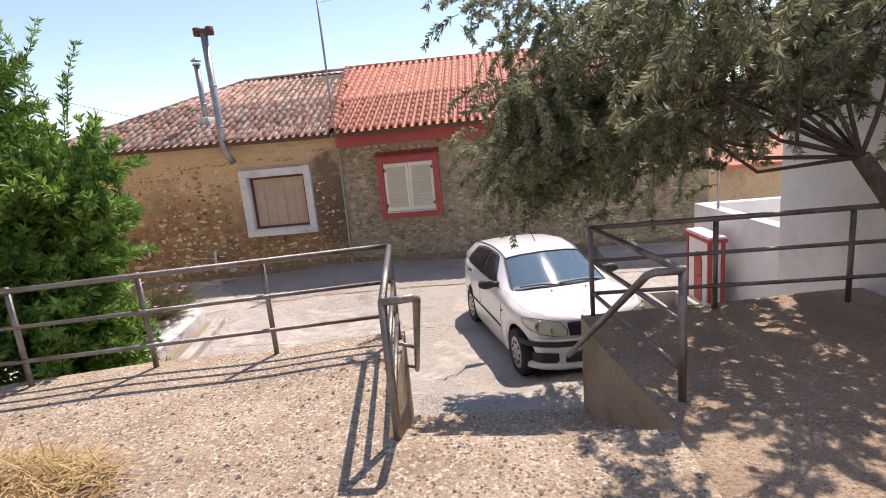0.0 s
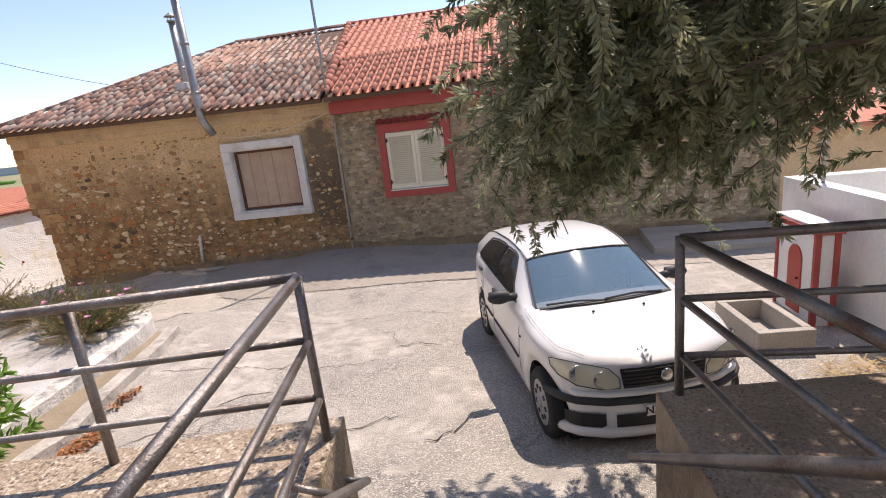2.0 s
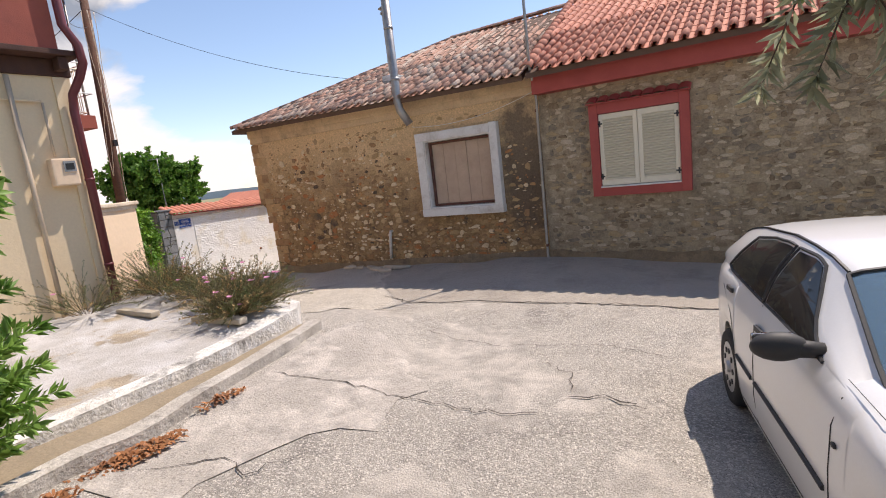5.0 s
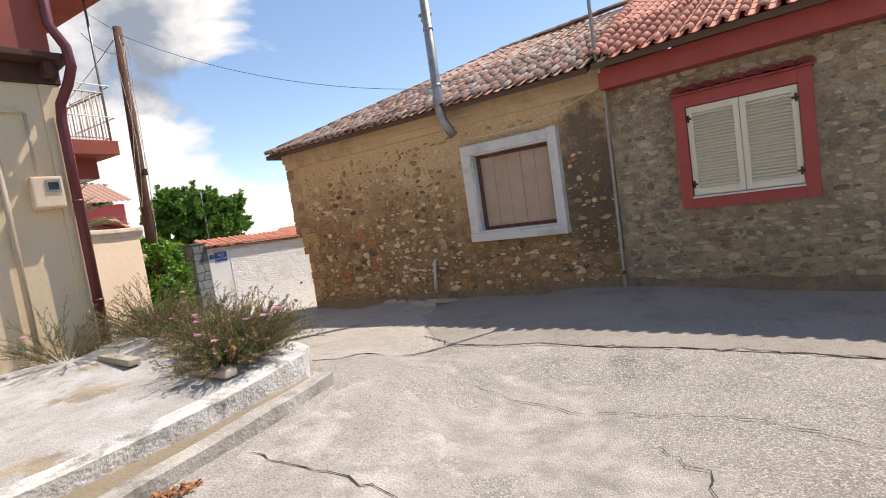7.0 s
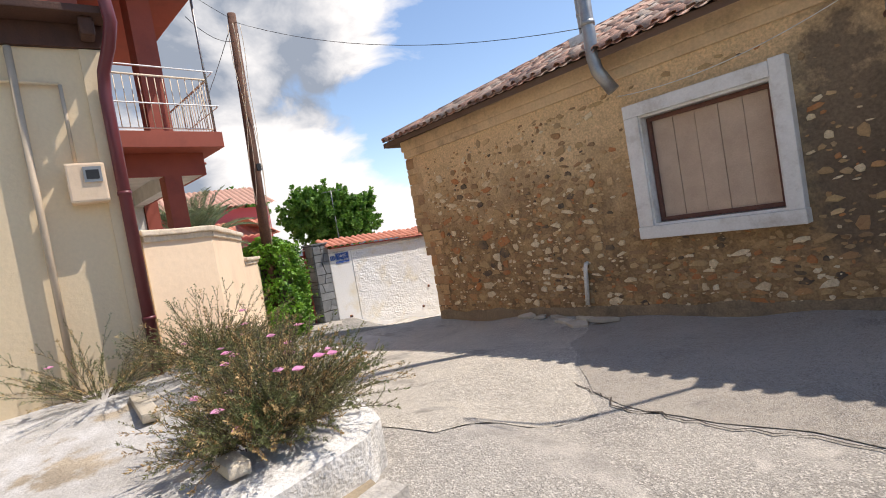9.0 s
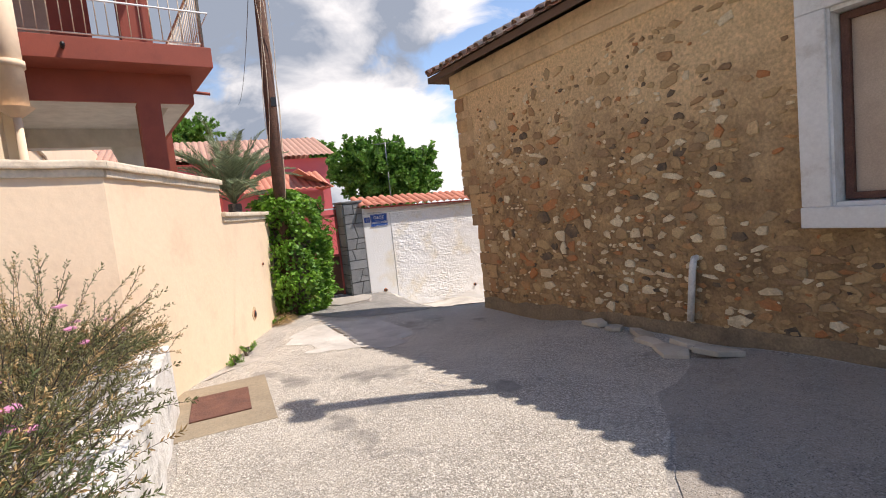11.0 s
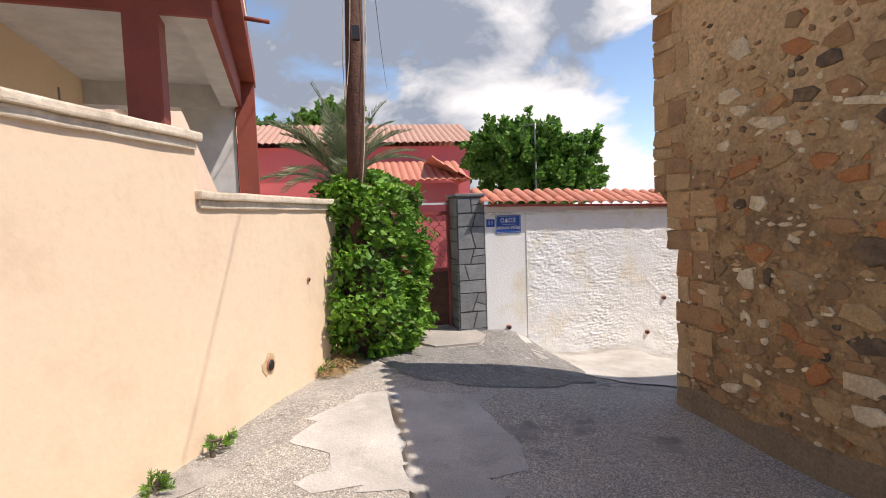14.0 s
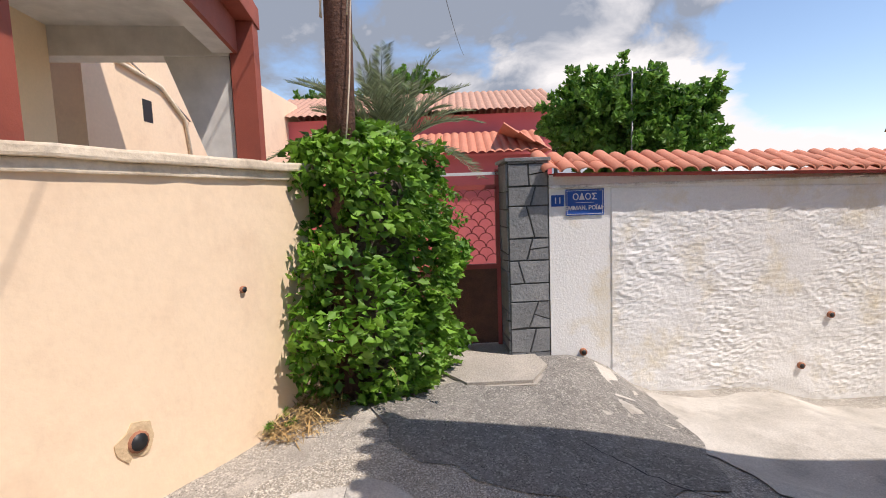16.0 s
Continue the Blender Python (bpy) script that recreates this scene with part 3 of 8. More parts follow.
def flat_patch(name, outline, mat, lift=0.006, label="", wobble=0.05, seed=1, step=0.25):
    """A thin layer laid on the street within an outline that is given a ragged edge."""
    rnd = random.Random(seed)
    pts = []
    for (ax, ay), (bx, by) in zip(outline, outline[1:] + outline[:1]):
        k = max(1, int(math.hypot(bx - ax, by - ay) / step))
        for j in range(k):
            t = j / k
            pts.append((ax + (bx - ax) * t + rnd.uniform(-wobble, wobble), ay + (by - ay) * t + rnd.uniform(-wobble, wobble)))
    bm = bmesh.new()
    bm.faces.new([bm.verts.new((x, y, 0)) for x, y in pts])
    bmesh.ops.triangulate(bm, faces=bm.faces)
    for cut, lo, hi in (("x", min(p[0] for p in pts), max(p[0] for p in pts)), ("y", min(p[1] for p in pts), max(p[1] for p in pts))):
        v = lo + 0.22
        while v < hi:
            co, no = ((v, 0, 0), (1, 0, 0)) if cut == "x" else ((0, v, 0), (0, 1, 0))
            bmesh.ops.bisect_plane(bm, geom=bm.verts[:] + bm.edges[:] + bm.faces[:], plane_co=co, plane_no=no)
            v += 0.22
    for v in bm.verts:
        x, y = v.co.x, v.co.y
        v.co.z = street_z(x, y) + lift + 0.012 * noise.noise(Vector((x * 0.9, y * 0.9, 0))) + 0.004 * noise.noise(Vector((x * 4, y * 4, 3)))
    bmesh.ops.recalc_face_normals(bm, faces=bm.faces)
    if sum(f.normal.z for f in bm.faces) < 0:
        bmesh.ops.reverse_faces(bm, faces=bm.faces)
    return structure(part(name, bm, mat, smooth=True), label, "road surface")


# terrace to the south, with a flight of steps through its edge
TOP = 1.88


def terrace_top(x, y):
    return TOP + 0.03 * noise.noise(Vector((x * 0.8, y * 0.8, 5))) + max(0, 4.6 - y) * 0.012


def terrace(name, outline, mat, label):
    xs = [p[0] for p in outline]
    ys = [p[1] for p in outline]
    bm = bmesh.new()
    add_prism(bm, outline, 0.3, TOP)
    for axis_, lo, hi in ((0, min(xs), max(xs)), (1, min(ys), max(ys))):
        v = lo + 0.2
        while v < hi:
            co, no = [0, 0, 0], [0, 0, 0]
            co[axis_], no[axis_] = v, 1
            bmesh.ops.bisect_plane(bm, geom=bm.verts[:] + bm.edges[:] + bm.faces[:], plane_co=co, plane_no=no)
            v += 0.2 if v > -6 else 1.0
    for v in bm.verts:
        if v.co.z > 1.5:
            v.co.z = terrace_top(v.co.x, v.co.y)
    me = bpy.data.meshes.new(name)
    bm.normal_update()
    bm.to_mesh(me)
    bm.free()
    me.materials.append(mat)
    me.materials.append(M["block"])
    for p in me.polygons:
        p.material_index = 0 if p.normal.z > 0.5 else 1
    return structure(new(name, me), label, "terrace")


terrace("terrace_west", [(-9.0, -6.0), (1.06, -6.0), (1.06, 3.15), (1.0, 3.7), (0.90, 4.78), (-2.0, 4.2), (-5.0, 3.2), (-9.0, 2.0)], M["gravel"],
        "gravelly concrete terrace with a rough earth edge above the street")
terrace("terrace_east", [(2.55, -6.0), (9.5, -6.0), (9.5, 5.5), (4.7, 5.20), (2.41, 4.94), (2.43, 4.2), (2.55, 3.3)], M["earth"],
        "raised bare-earth bank held by a rough concrete retaining block")
terrace("terrace_middle", [(1.06, -6.0), (2.55, -6.0), (2.55, 3.15), (1.06, 3.15)], M["gravel"], "trodden gravel path on the terrace")
STEP_EDGES = [(3.15, 3.45, 1.72), (3.45, 3.75, 1.56), (3.75, 4.08, 1.40), (4.08, 4.42, 1.23), (4.42, 4.80, 1.10)]
for y0, y1, z in STEP_EDGES:
    structure(box_part("step", (1.0 if y0 < 3.7 else 0.93, y0, 0.4), (2.5 if y0 < 3.7 else 2.42, y1, z), M["gravel"], bevel=0.015),
              "worn concrete step strewn with gravel", "step")

# raised platform with its white-washed kerb, channel and low kerb
KERB = [(-3.00, 4.6), (-3.04, 5.5), (-3.08, 6.2), (-3.12, 7.0), (-3.14, 7.6), (-3.19, 8.15), (-3.28, 8.60), (-3.46, 8.80), (-3.8, 8.88), (-5.2, 8.95), (-7.10, 9.0)]


def kerb_top(x, y):
    """The kerb grows higher towards its northern end."""
    return float(np.interp(y, [5.5, 6.7, 7.6, 8.7], [0.91, 0.925, 0.97, 1.06]))


def platform_z(x, y):
    """The pavement rises gently towards the house."""
    return kerb_top(x, y) - 0.015 + 0.065 * max(0.0, -x - 3.4) + 0.008 * noise.noise(Vector((x, y, 1)))


def offset_line(line, d):
    out = []
    for k, (x, y) in enumerate(line):
        a, b = line[max(0, k - 1)], line[min(len(line) - 1, k + 1)]
        dx, dy = b[0] - a[0], b[1] - a[1]
        n = math.hypot(dx, dy)
        out.append((x + dy / n * d, y - dx / n * d))
    return out


def ribbon(name, left, right, z_top, z_low, mat, label, category, jit=0.0, seed=3):
    """A solid strip between two lines in plan, with heights as rules of (x, y)."""
    rnd = random.Random(seed)
    bm = bmesh.new()

    def dense(line):
        out = []
        for (ax, ay), (bx, by) in zip(line, line[1:]):
            for j in range(9):
                out.append((ax + (bx - ax) * j / 9, ay + (by - ay) * j / 9))
        return out + [line[-1]]
    rows = []
    for (ax, ay), (bx, by) in zip(dense(left), dense(right)):
        j = jit * (1.6 * noise.noise(Vector((ax * 2.6, ay * 2.6, seed))) + 0.12 * rnd.uniform(-1, 1))
        rows.append([bm.verts.new(v) for v in ((ax, ay, z_low(ax, ay)), (ax, ay, z_top(ax, ay) + j * 0.4), (bx + j, by, z_top(bx, by) + j * 0.7), (bx + j * 1.5, by + j, z_low(bx, by)))])
    for A, B in zip(rows, rows[1:]):
        for k in range(4):
            bm.faces.new((A[k], A[(k + 1) % 4], B[(k + 1) % 4], B[k]))
    bm.faces.new(rows[0])
    bm.faces.new(rows[-1][::-1])
    bmesh.ops.recalc_face_normals(bm, faces=bm.faces)
    return structure(part(name, bm, mat), label, category)


inner = offset_line(KERB, -0.24)
bm = bmesh.new()
add_prism(bm, [(-6.6, 4.0), (-2.9, 4.0)] + inner + [(-7.1, 8.6), (-6.6, 8.0)], 0.3, 1.0)
for axis_, lo, hi in ((0, -7.0, -3.2), (1, 4.2, 8.9)):
    v = lo
    while v < hi:
        co, no = [0, 0, 0], [0, 0, 0]
        co[axis_], no[axis_] = v, 1
        bmesh.ops.bisect_plane(bm, geom=bm.verts[:] + bm.edges[:] + bm.faces[:], plane_co=co, plane_no=no)
        v += 0.3
for v in bm.verts:
    if v.co.z > 0.8:
        v.co.z = platform_z(v.co.x, v.co.y)
structure(part("platform", bm, M["platform"]), "raised concrete pavement in front of the cream house, partly white-washed", "pavement")
ribbon("kerb", inner, KERB, kerb_top, lambda x, y: 0.3, M["limewash"], "crumbling white-washed kerb of the raised pavement", "kerb", 0.022)
run = KERB[:7]
LOW_KERB = [(-2.25, 4.6), (-2.32, 5.5), (-2.41, 6.2), (-2.57, 6.95), (-2.70, 7.56), (-2.79, 8.1), (-2.95, 8.64)]
ribbon("channel", run, offset_line(LOW_KERB, -0.17), lambda x, y: street_z(x, y) + 0.05, lambda x, y: 0.3, M["gutter"], "sandy concrete drain channel beside the kerb", "gutter")
ribbon("low_kerb", offset_line(LOW_KERB, -0.17), LOW_KERB, lambda x, y: street_z(x, y) + 0.105, lambda x, y: 0.3, M["kerb_old"],
       "low lime-splashed kerb of the drain channel", "kerb", 0.014, 5)

# ---- old stone house and its renovated neighbour ----
FX = [(-9.53, 13.42), (-2.05, 13.88), (7.2, 13.88)]      # facade line in plan
BACK = 23.0


def wall_with_hole(name, a, b, z0, z1, depth, hole, mat, label):
    """A wall from a to b in plan (front line), with one opening (s0, s1, z0, z1) along it; depth goes back."""
    ang = math.atan2(b[1] - a[1], b[0] - a[0])
    length = math.hypot(b[0] - a[0], b[1] - a[1])
    m = Matrix.Translation((a[0], a[1], 0)) @ Matrix.Rotation(ang, 4, "Z")
    s0, s1, h0, h1 = hole
    bm = bmesh.new()
    for x0, x1, c0, c1 in ((0, s0, z0, z1), (s1, length, z0, z1), (s0, s1, z0, h0), (s0, s1, h1, z1)):
        add_box(bm, (x0, 0, c0), (x1, depth, c1), m)
    bmesh.ops.remove_doubles(bm, verts=bm.verts, dist=1e-4)
    return structure(part(name, bm, mat), label, "wall"), m


LEN1 = math.hypot(7.48, 0.46)
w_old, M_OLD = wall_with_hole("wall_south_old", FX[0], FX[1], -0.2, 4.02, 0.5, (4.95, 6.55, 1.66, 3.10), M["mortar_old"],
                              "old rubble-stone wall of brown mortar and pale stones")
w_new, M_NEW = wall_with_hole("wall_south_new", FX[1], FX[2], -0.2, 3.72, 0.5, (1.08, 2.42, 1.83, 3.10), M["mortar_grey"],
                              "grey-brown rubble-stone wall of the renovated house")
bm = bmesh.new()
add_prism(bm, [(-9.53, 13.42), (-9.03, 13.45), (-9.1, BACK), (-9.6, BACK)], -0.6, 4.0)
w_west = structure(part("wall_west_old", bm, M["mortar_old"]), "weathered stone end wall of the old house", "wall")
# above head height the end wall stands out by a foot, over a rough sloping set-off
bm = bmesh.new()
ringf, ringb = [], []
for x, z in ((-9.50, 1.55), (-9.60, 1.68), (-9.68, 1.95), (-9.84, 2.08), (-9.86, 2.5), (-9.82, 2.9), (-9.87, 3.3), (-9.86, 4.0), (-9.50, 4.0)):
    ringf.append(bm.verts.new((x, 13.425, z)))
    ringb.append(bm.verts.new((x - 0.05, BACK, z)))
bm.faces.new(ringf)
bm.faces.new(ringb[::-1])
for k in range(9):
    bm.faces.new((ringf[k], ringb[k], ringb[(k + 1) % 9], ringf[(k + 1) % 9]))
bmesh.ops.recalc_face_normals(bm, faces=bm.faces)
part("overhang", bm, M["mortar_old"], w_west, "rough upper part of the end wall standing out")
bm = bmesh.new()
add_prism(bm, [(6.7, 14.38), (7.2, 14.38), (7.2, BACK), (6.7, BACK)], -0.2, 3.7)
structure(part("wall_east_new", bm, M["mortar_grey"]), "plain end wall of the renovated house", "wall")
bm = bmesh.new()
add_prism(bm, [(-9.6, BACK), (7.2, BACK), (7.2, BACK + 0.4), (-9.6, BACK + 0.4)], -0.6, 3.9)
structure(part("wall_north", bm, M["mortar_old"]), "plain back wall of the two houses", "wall")
# plaster band under the eaves of the old house, and the red one of its neighbour
bm = bmesh.new()
add_box(bm, (-0.33, -0.045, 3.66), (LEN1 - 0.02, 0.02, 4.02), M_OLD, 0.02)
add_box(bm, (-0.35, -0.08, 3.80), (LEN1 - 0.02, -0.045, 4.02), M_OLD, 0.02)
part("plaster_band", bm, M["plaster_old"], w_old, "ochre plaster band under the eaves")
bm = bmesh.new()
add_box(bm, (0.0, -0.30, 3.62), (9.3, 0.0, 3.92), M_NEW, 0.01)
structure(part("eaves_board", bm, M["red_paint"]), "dark red painted eaves board", "eaves")

# roofs
EAVE_Z, RIDGE_Z, RIDGE_Y = 4.02, 6.17, 18.3


def roof_slab(name, corners, mat, label):
    bm = bmesh.new()
    up = [bm.verts.new(c) for c in corners]
    dn = [bm.verts.new((c[0], c[1], c[2] - 0.09)) for c in corners]
    n = len(up)
    bm.faces.new(up)
    bm.faces.new(dn[::-1])
    for k in range(n):
        bm.faces.new((up[k], dn[k], dn[(k + 1) % n], up[(k + 1) % n]))
    bmesh.ops.recalc_face_normals(bm, faces=bm.faces)
    return structure(part(name, bm, mat), label, "roof")


EY = 13.35
roof_slab("roof_old_south", [(-10.1, 13.05, 4.05), (-2.15, EY + 0.1, EAVE_Z - 0.05), (-2.75, RIDGE_Y, RIDGE_Z), (-6.3, RIDGE_Y, RIDGE_Z - 0.02)], M["roof_under"], "old hipped roof of mossy clay tiles")
roof_slab("roof_old_west", [(-10.1, 13.05, 4.05), (-6.3, RIDGE_Y, RIDGE_Z - 0.02), (-10.1, BACK + 0.4, 4.0)], M["roof_under"], "west hip of the old tiled roof")
roof_slab("roof_old_north", [(-10.1, BACK + 0.4, 4.0), (-6.3, RIDGE_Y, RIDGE_Z - 0.02), (-2.75, RIDGE_Y, RIDGE_Z), (-2.2, BACK + 0.4, 4.0)], M["roof_under"], "back slope of the old tiled roof")
roof_slab("roof_new_south", [(-2.05, EY, 3.97), (7.5, EY, 3.95), (6.2, RIDGE_Y, RIDGE_Z - 0.02), (-2.68, RIDGE_Y, RIDGE_Z + 0.05)], M["roof_under"], "new roof of bright red clay tiles")
roof_slab("roof_new_north", [(-2.05, BACK + 0.5, 3.97), (-2.68, RIDGE_Y, RIDGE_Z + 0.05), (6.2, RIDGE_Y, RIDGE_Z - 0.02), (7.5, BACK + 0.5, 3.95)], M["roof_under"], "back slope of the red tiled roof")


# ---- cream street wall ----
W0, W1, W2, W3 = (-6.52, 8.05), (-6.92, 8.76), (-9.25, 9.63), (-11.37, 10.42)


def wall_run(name, a, b, z_top, z_low, thick, mat, label):
    ang = math.atan2(b[1] - a[1], b[0] - a[0])
    length = math.hypot(b[0] - a[0], b[1] - a[1])
    m = Matrix.Translation((a[0], a[1], 0)) @ Matrix.Rotation(ang, 4, "Z")
    bm = bmesh.new()
    lo, hi = (0, -thick, z_low), (length, 0, z_top)
    add_box(bm, lo, hi, m)
    return structure(part(name, bm, mat), label, "garden wall"), m, length


def capping(name, m, length, z, thick, parent, out=0.06, slope=0.0):
    bm = bmesh.new()
    add_box(bm, (-0.02, -thick - out, z + 0.04), (length + 0.03, out, z + 0.10), m, 0.015)
    add_box(bm, (0.0, -thick - out * 0.4, z - 0.02), (length, out * 0.45, z + 0.04), m, 0.01)
    for k in range(1, int(length / 0.16)):
        p = m @ Vector((k * 0.16, 0, 0))
        bmesh.ops.bisect_plane(bm, geom=bm.verts[:] + bm.edges[:] + bm.faces[:], plane_co=p, plane_no=m.to_3x3() @ Vector((1, 0, 0)))
    for v in bm.verts:
        v.co += Vector((noise.noise(v.co * 6), noise.noise(v.co * 6 + Vector((5, 0, 0))), noise.noise(v.co * 5 + Vector((0, 9, 0))))) * 0.008
    return part(name, bm, M["cap"], parent, "weathered moulded plaster coping")


wa, ma, la = wall_run("garden_wall_high", W2, W1, 2.46, 0.1, 0.22, M["cream"], "smooth peach-coloured rendered garden wall")
capping("coping", ma, la, 2.46, 0.22, wa)
wb, mb, lb = wall_run("garden_wall_low", W3, W2, 2.06, 0.1, 0.22, M["cream"], "lower stretch of the peach rendered garden wall")
capping("coping", mb, lb, 2.06, 0.22, wb)
wc, mc, lc = wall_run("garden_wall_return", W1, W0, 2.46, 0.3, 0.22, M["cream"], "short return of the peach garden wall beside the house")
capping("coping", mc, lc, 2.46, 0.22, wc)


# ---- fittings of the two stone houses ----
def white_window():
    t = thing("window_old", label="white-painted window surround with weathered boards closed inside", category="window")
    t.matrix_basis = M_OLD
    x0, x1, z0, z1 = 4.79, 6.66, 1.50, 3.26
    for nm, lo, hi in (("jamb", (x0, -0.16, z0 + 0.16), (x0 + 0.20, 0.0, z1 - 0.17)), ("jamb", (x1 - 0.16, -0.16, z0 + 0.16), (x1, 0.0, z1 + 0.02)),
                       ("lintel", (x0, -0.16, z1 - 0.17), (x1 - 0.16, 0.0, z1)), ("sill", (x0 - 0.0, -0.18, z0), (x1 + 0.01, 0.0, z0 + 0.16))):
        box_part(nm, lo, hi, M["white_paint"], t, bevel=0.012)
    for nm, lo, hi in (("reveal", (x0 + 0.20, -0.13, z0 + 0.16), (x0 + 0.22, 0.2, z1 - 0.17)), ("reveal", (x1 - 0.18, -0.13, z0 + 0.16), (x1 - 0.16, 0.2, z1 - 0.17)),
                       ("reveal", (x0 + 0.22, -0.12, z0 + 0.16), (x1 - 0.18, 0.2, z0 + 0.19)), ("reveal", (x0 + 0.22, -0.12, z1 - 0.2), (x1 - 0.18, 0.2, z1 - 0.17))):
        box_part(nm, lo, hi, M["white_paint"], t)
    a, b, lo, hi = x0 + 0.23, x1 - 0.19, z0 + 0.2, z1 - 0.21
    fr = box_part("inner_frame", (a, 0.0, lo), (b, 0.04, lo + 0.05), M["rust"], t, "dark weathered wooden frame")
    box_part("inner_frame", (a, 0.0, hi - 0.05), (b, 0.04, hi), M["rust"], t)
    box_part("inner_frame", (a, 0.0, lo + 0.05), (a + 0.05, 0.04, hi - 0.05), M["rust"], t)
    box_part("inner_frame", (b - 0.05, 0.0, lo + 0.05), (b, 0.04, hi - 0.05), M["rust"], t)
    n = 5
    w = (b - a - 0.1) / n
    for k in range(n):
        bm = bmesh.new()
        add_box(bm, (a + 0.05 + k * w, 0.045 + 0.006 * (k % 2), lo + 0.04), (a + 0.05 + (k + 1) * w - 0.005, 0.075, hi - 0.04), None, 0.004)
        part("board", bm, M["board"], t, "brown plywood board")
    box_part("backing", (a, 0.085, lo), (b, 0.10, hi), M["rust"], t)


white_window()


def red_window():
    t = thing("window_new", label="cream louvred shutters closed in a dark red painted surround", category="window")
    t.matrix_basis = M_NEW
    x0, x1, z0, z1 = 0.95, 2.555, 1.68, 3.28
    R = M["red_paint"]
    box_part("jamb", (x0, -0.13, z0), (x0 + 0.15, 0.05, z1), R, t, bevel=0.006)
    box_part("jamb", (x1 - 0.15, -0.13, z0), (x1, 0.05, z1), R, t, bevel=0.006)
    box_part("sill", (x0 + 0.15, -0.13, z0), (x1 - 0.15, 0.05, z0 + 0.15), R, t, bevel=0.006)
    box_part("lintel", (x0 + 0.15, -0.13, z1 - 0.17), (x1 - 0.15, 0.05, z1), R, t, bevel=0.006)
    box_part("sill_strip", (x0 + 0.15, -0.16, z0 + 0.15), (x1 - 0.15, 0.0, z0 + 0.175), M["white_paint"], t, "white sill edge")
    # small tiled hood
    hood = bmesh.new()
    n = 9
    w = (x1 - x0 + 0.06) / n
    for k in range(n):
        cx = x0 - 0.03 + (k + 0.5) * w
        seg = 6
        for j in range(seg):
            a0, a1 = math.pi * j / seg, math.pi * (j + 1) / seg
            q = []
            for yy, zz in ((-0.22, z1 + 0.0), (0.02, z1 + 0.11)):
                for a in (a0, a1):
                    q.append(hood.verts.new((cx - math.cos(a) * w * 0.5, yy, zz + math.sin(a) * 0.045)))
            hood.faces.new((q[0], q[1], q[3], q[2]))
    add_box(hood, (x0 - 0.02, -0.2, z1), (x1 + 0.02, 0.02, z1 + 0.02))
    part("hood", hood, R, t, "little row of red roof tiles over the window")
    for side, (a, b) in enumerate(((x0 + 0.16, (x0 + x1) / 2 - 0.004), ((x0 + x1) / 2 + 0.004, x1 - 0.16))):
        sh = thing("shutter")
        sh.parent = t
        lo, hi = z0 + 0.185, z1 - 0.18
        S = M["shutter"]
        bm = bmesh.new()
        for q in (((a, -0.10, lo), (a + 0.07, -0.06, hi)), ((b - 0.07, -0.10, lo), (b, -0.06, hi)), ((a + 0.07, -0.10, hi - 0.09), (b - 0.07, -0.06, hi)),
                  ((a + 0.07, -0.10, lo), (b - 0.07, -0.06, lo + 0.10))):
            add_box(bm, *q, None, 0.004)
        part("leaf_frame", bm, S, sh)
        nb = 24
        for k in range(nb):
            z = lo + 0.125 + (hi - lo - 0.24) * k / (nb - 1)
            bm = bmesh.new()
            add_box(bm, (a + 0.068, -0.005, -0.024), (b - 0.068, 0.005, 0.024), Matrix.Translation((0, -0.08, z)) @ Matrix.Rotation(radians(-48), 4, "X"))
            part("louvre", bm, S, sh)
        edge = a + 0.02 if side == 0 else b - 0.02
        for z in (lo + 0.16, hi - 0.16):
            bm = bmesh.new()
            add_box(bm, (edge - 0.05, -0.112, z - 0.012), (edge + 0.04, -0.10, z + 0.012))
            add_box(bm, (edge - 0.015, -0.118, z - 0.05), (edge + 0.01, -0.10, z + 0.05))
            part("hinge", bm, M["black"], sh, "black iron hinge")
    box_part("backing", (x0 + 0.15, 0.0, z0 + 0.15), (x1 - 0.15, 0.02, z1 - 0.17), M["shutter"], t)


red_window()


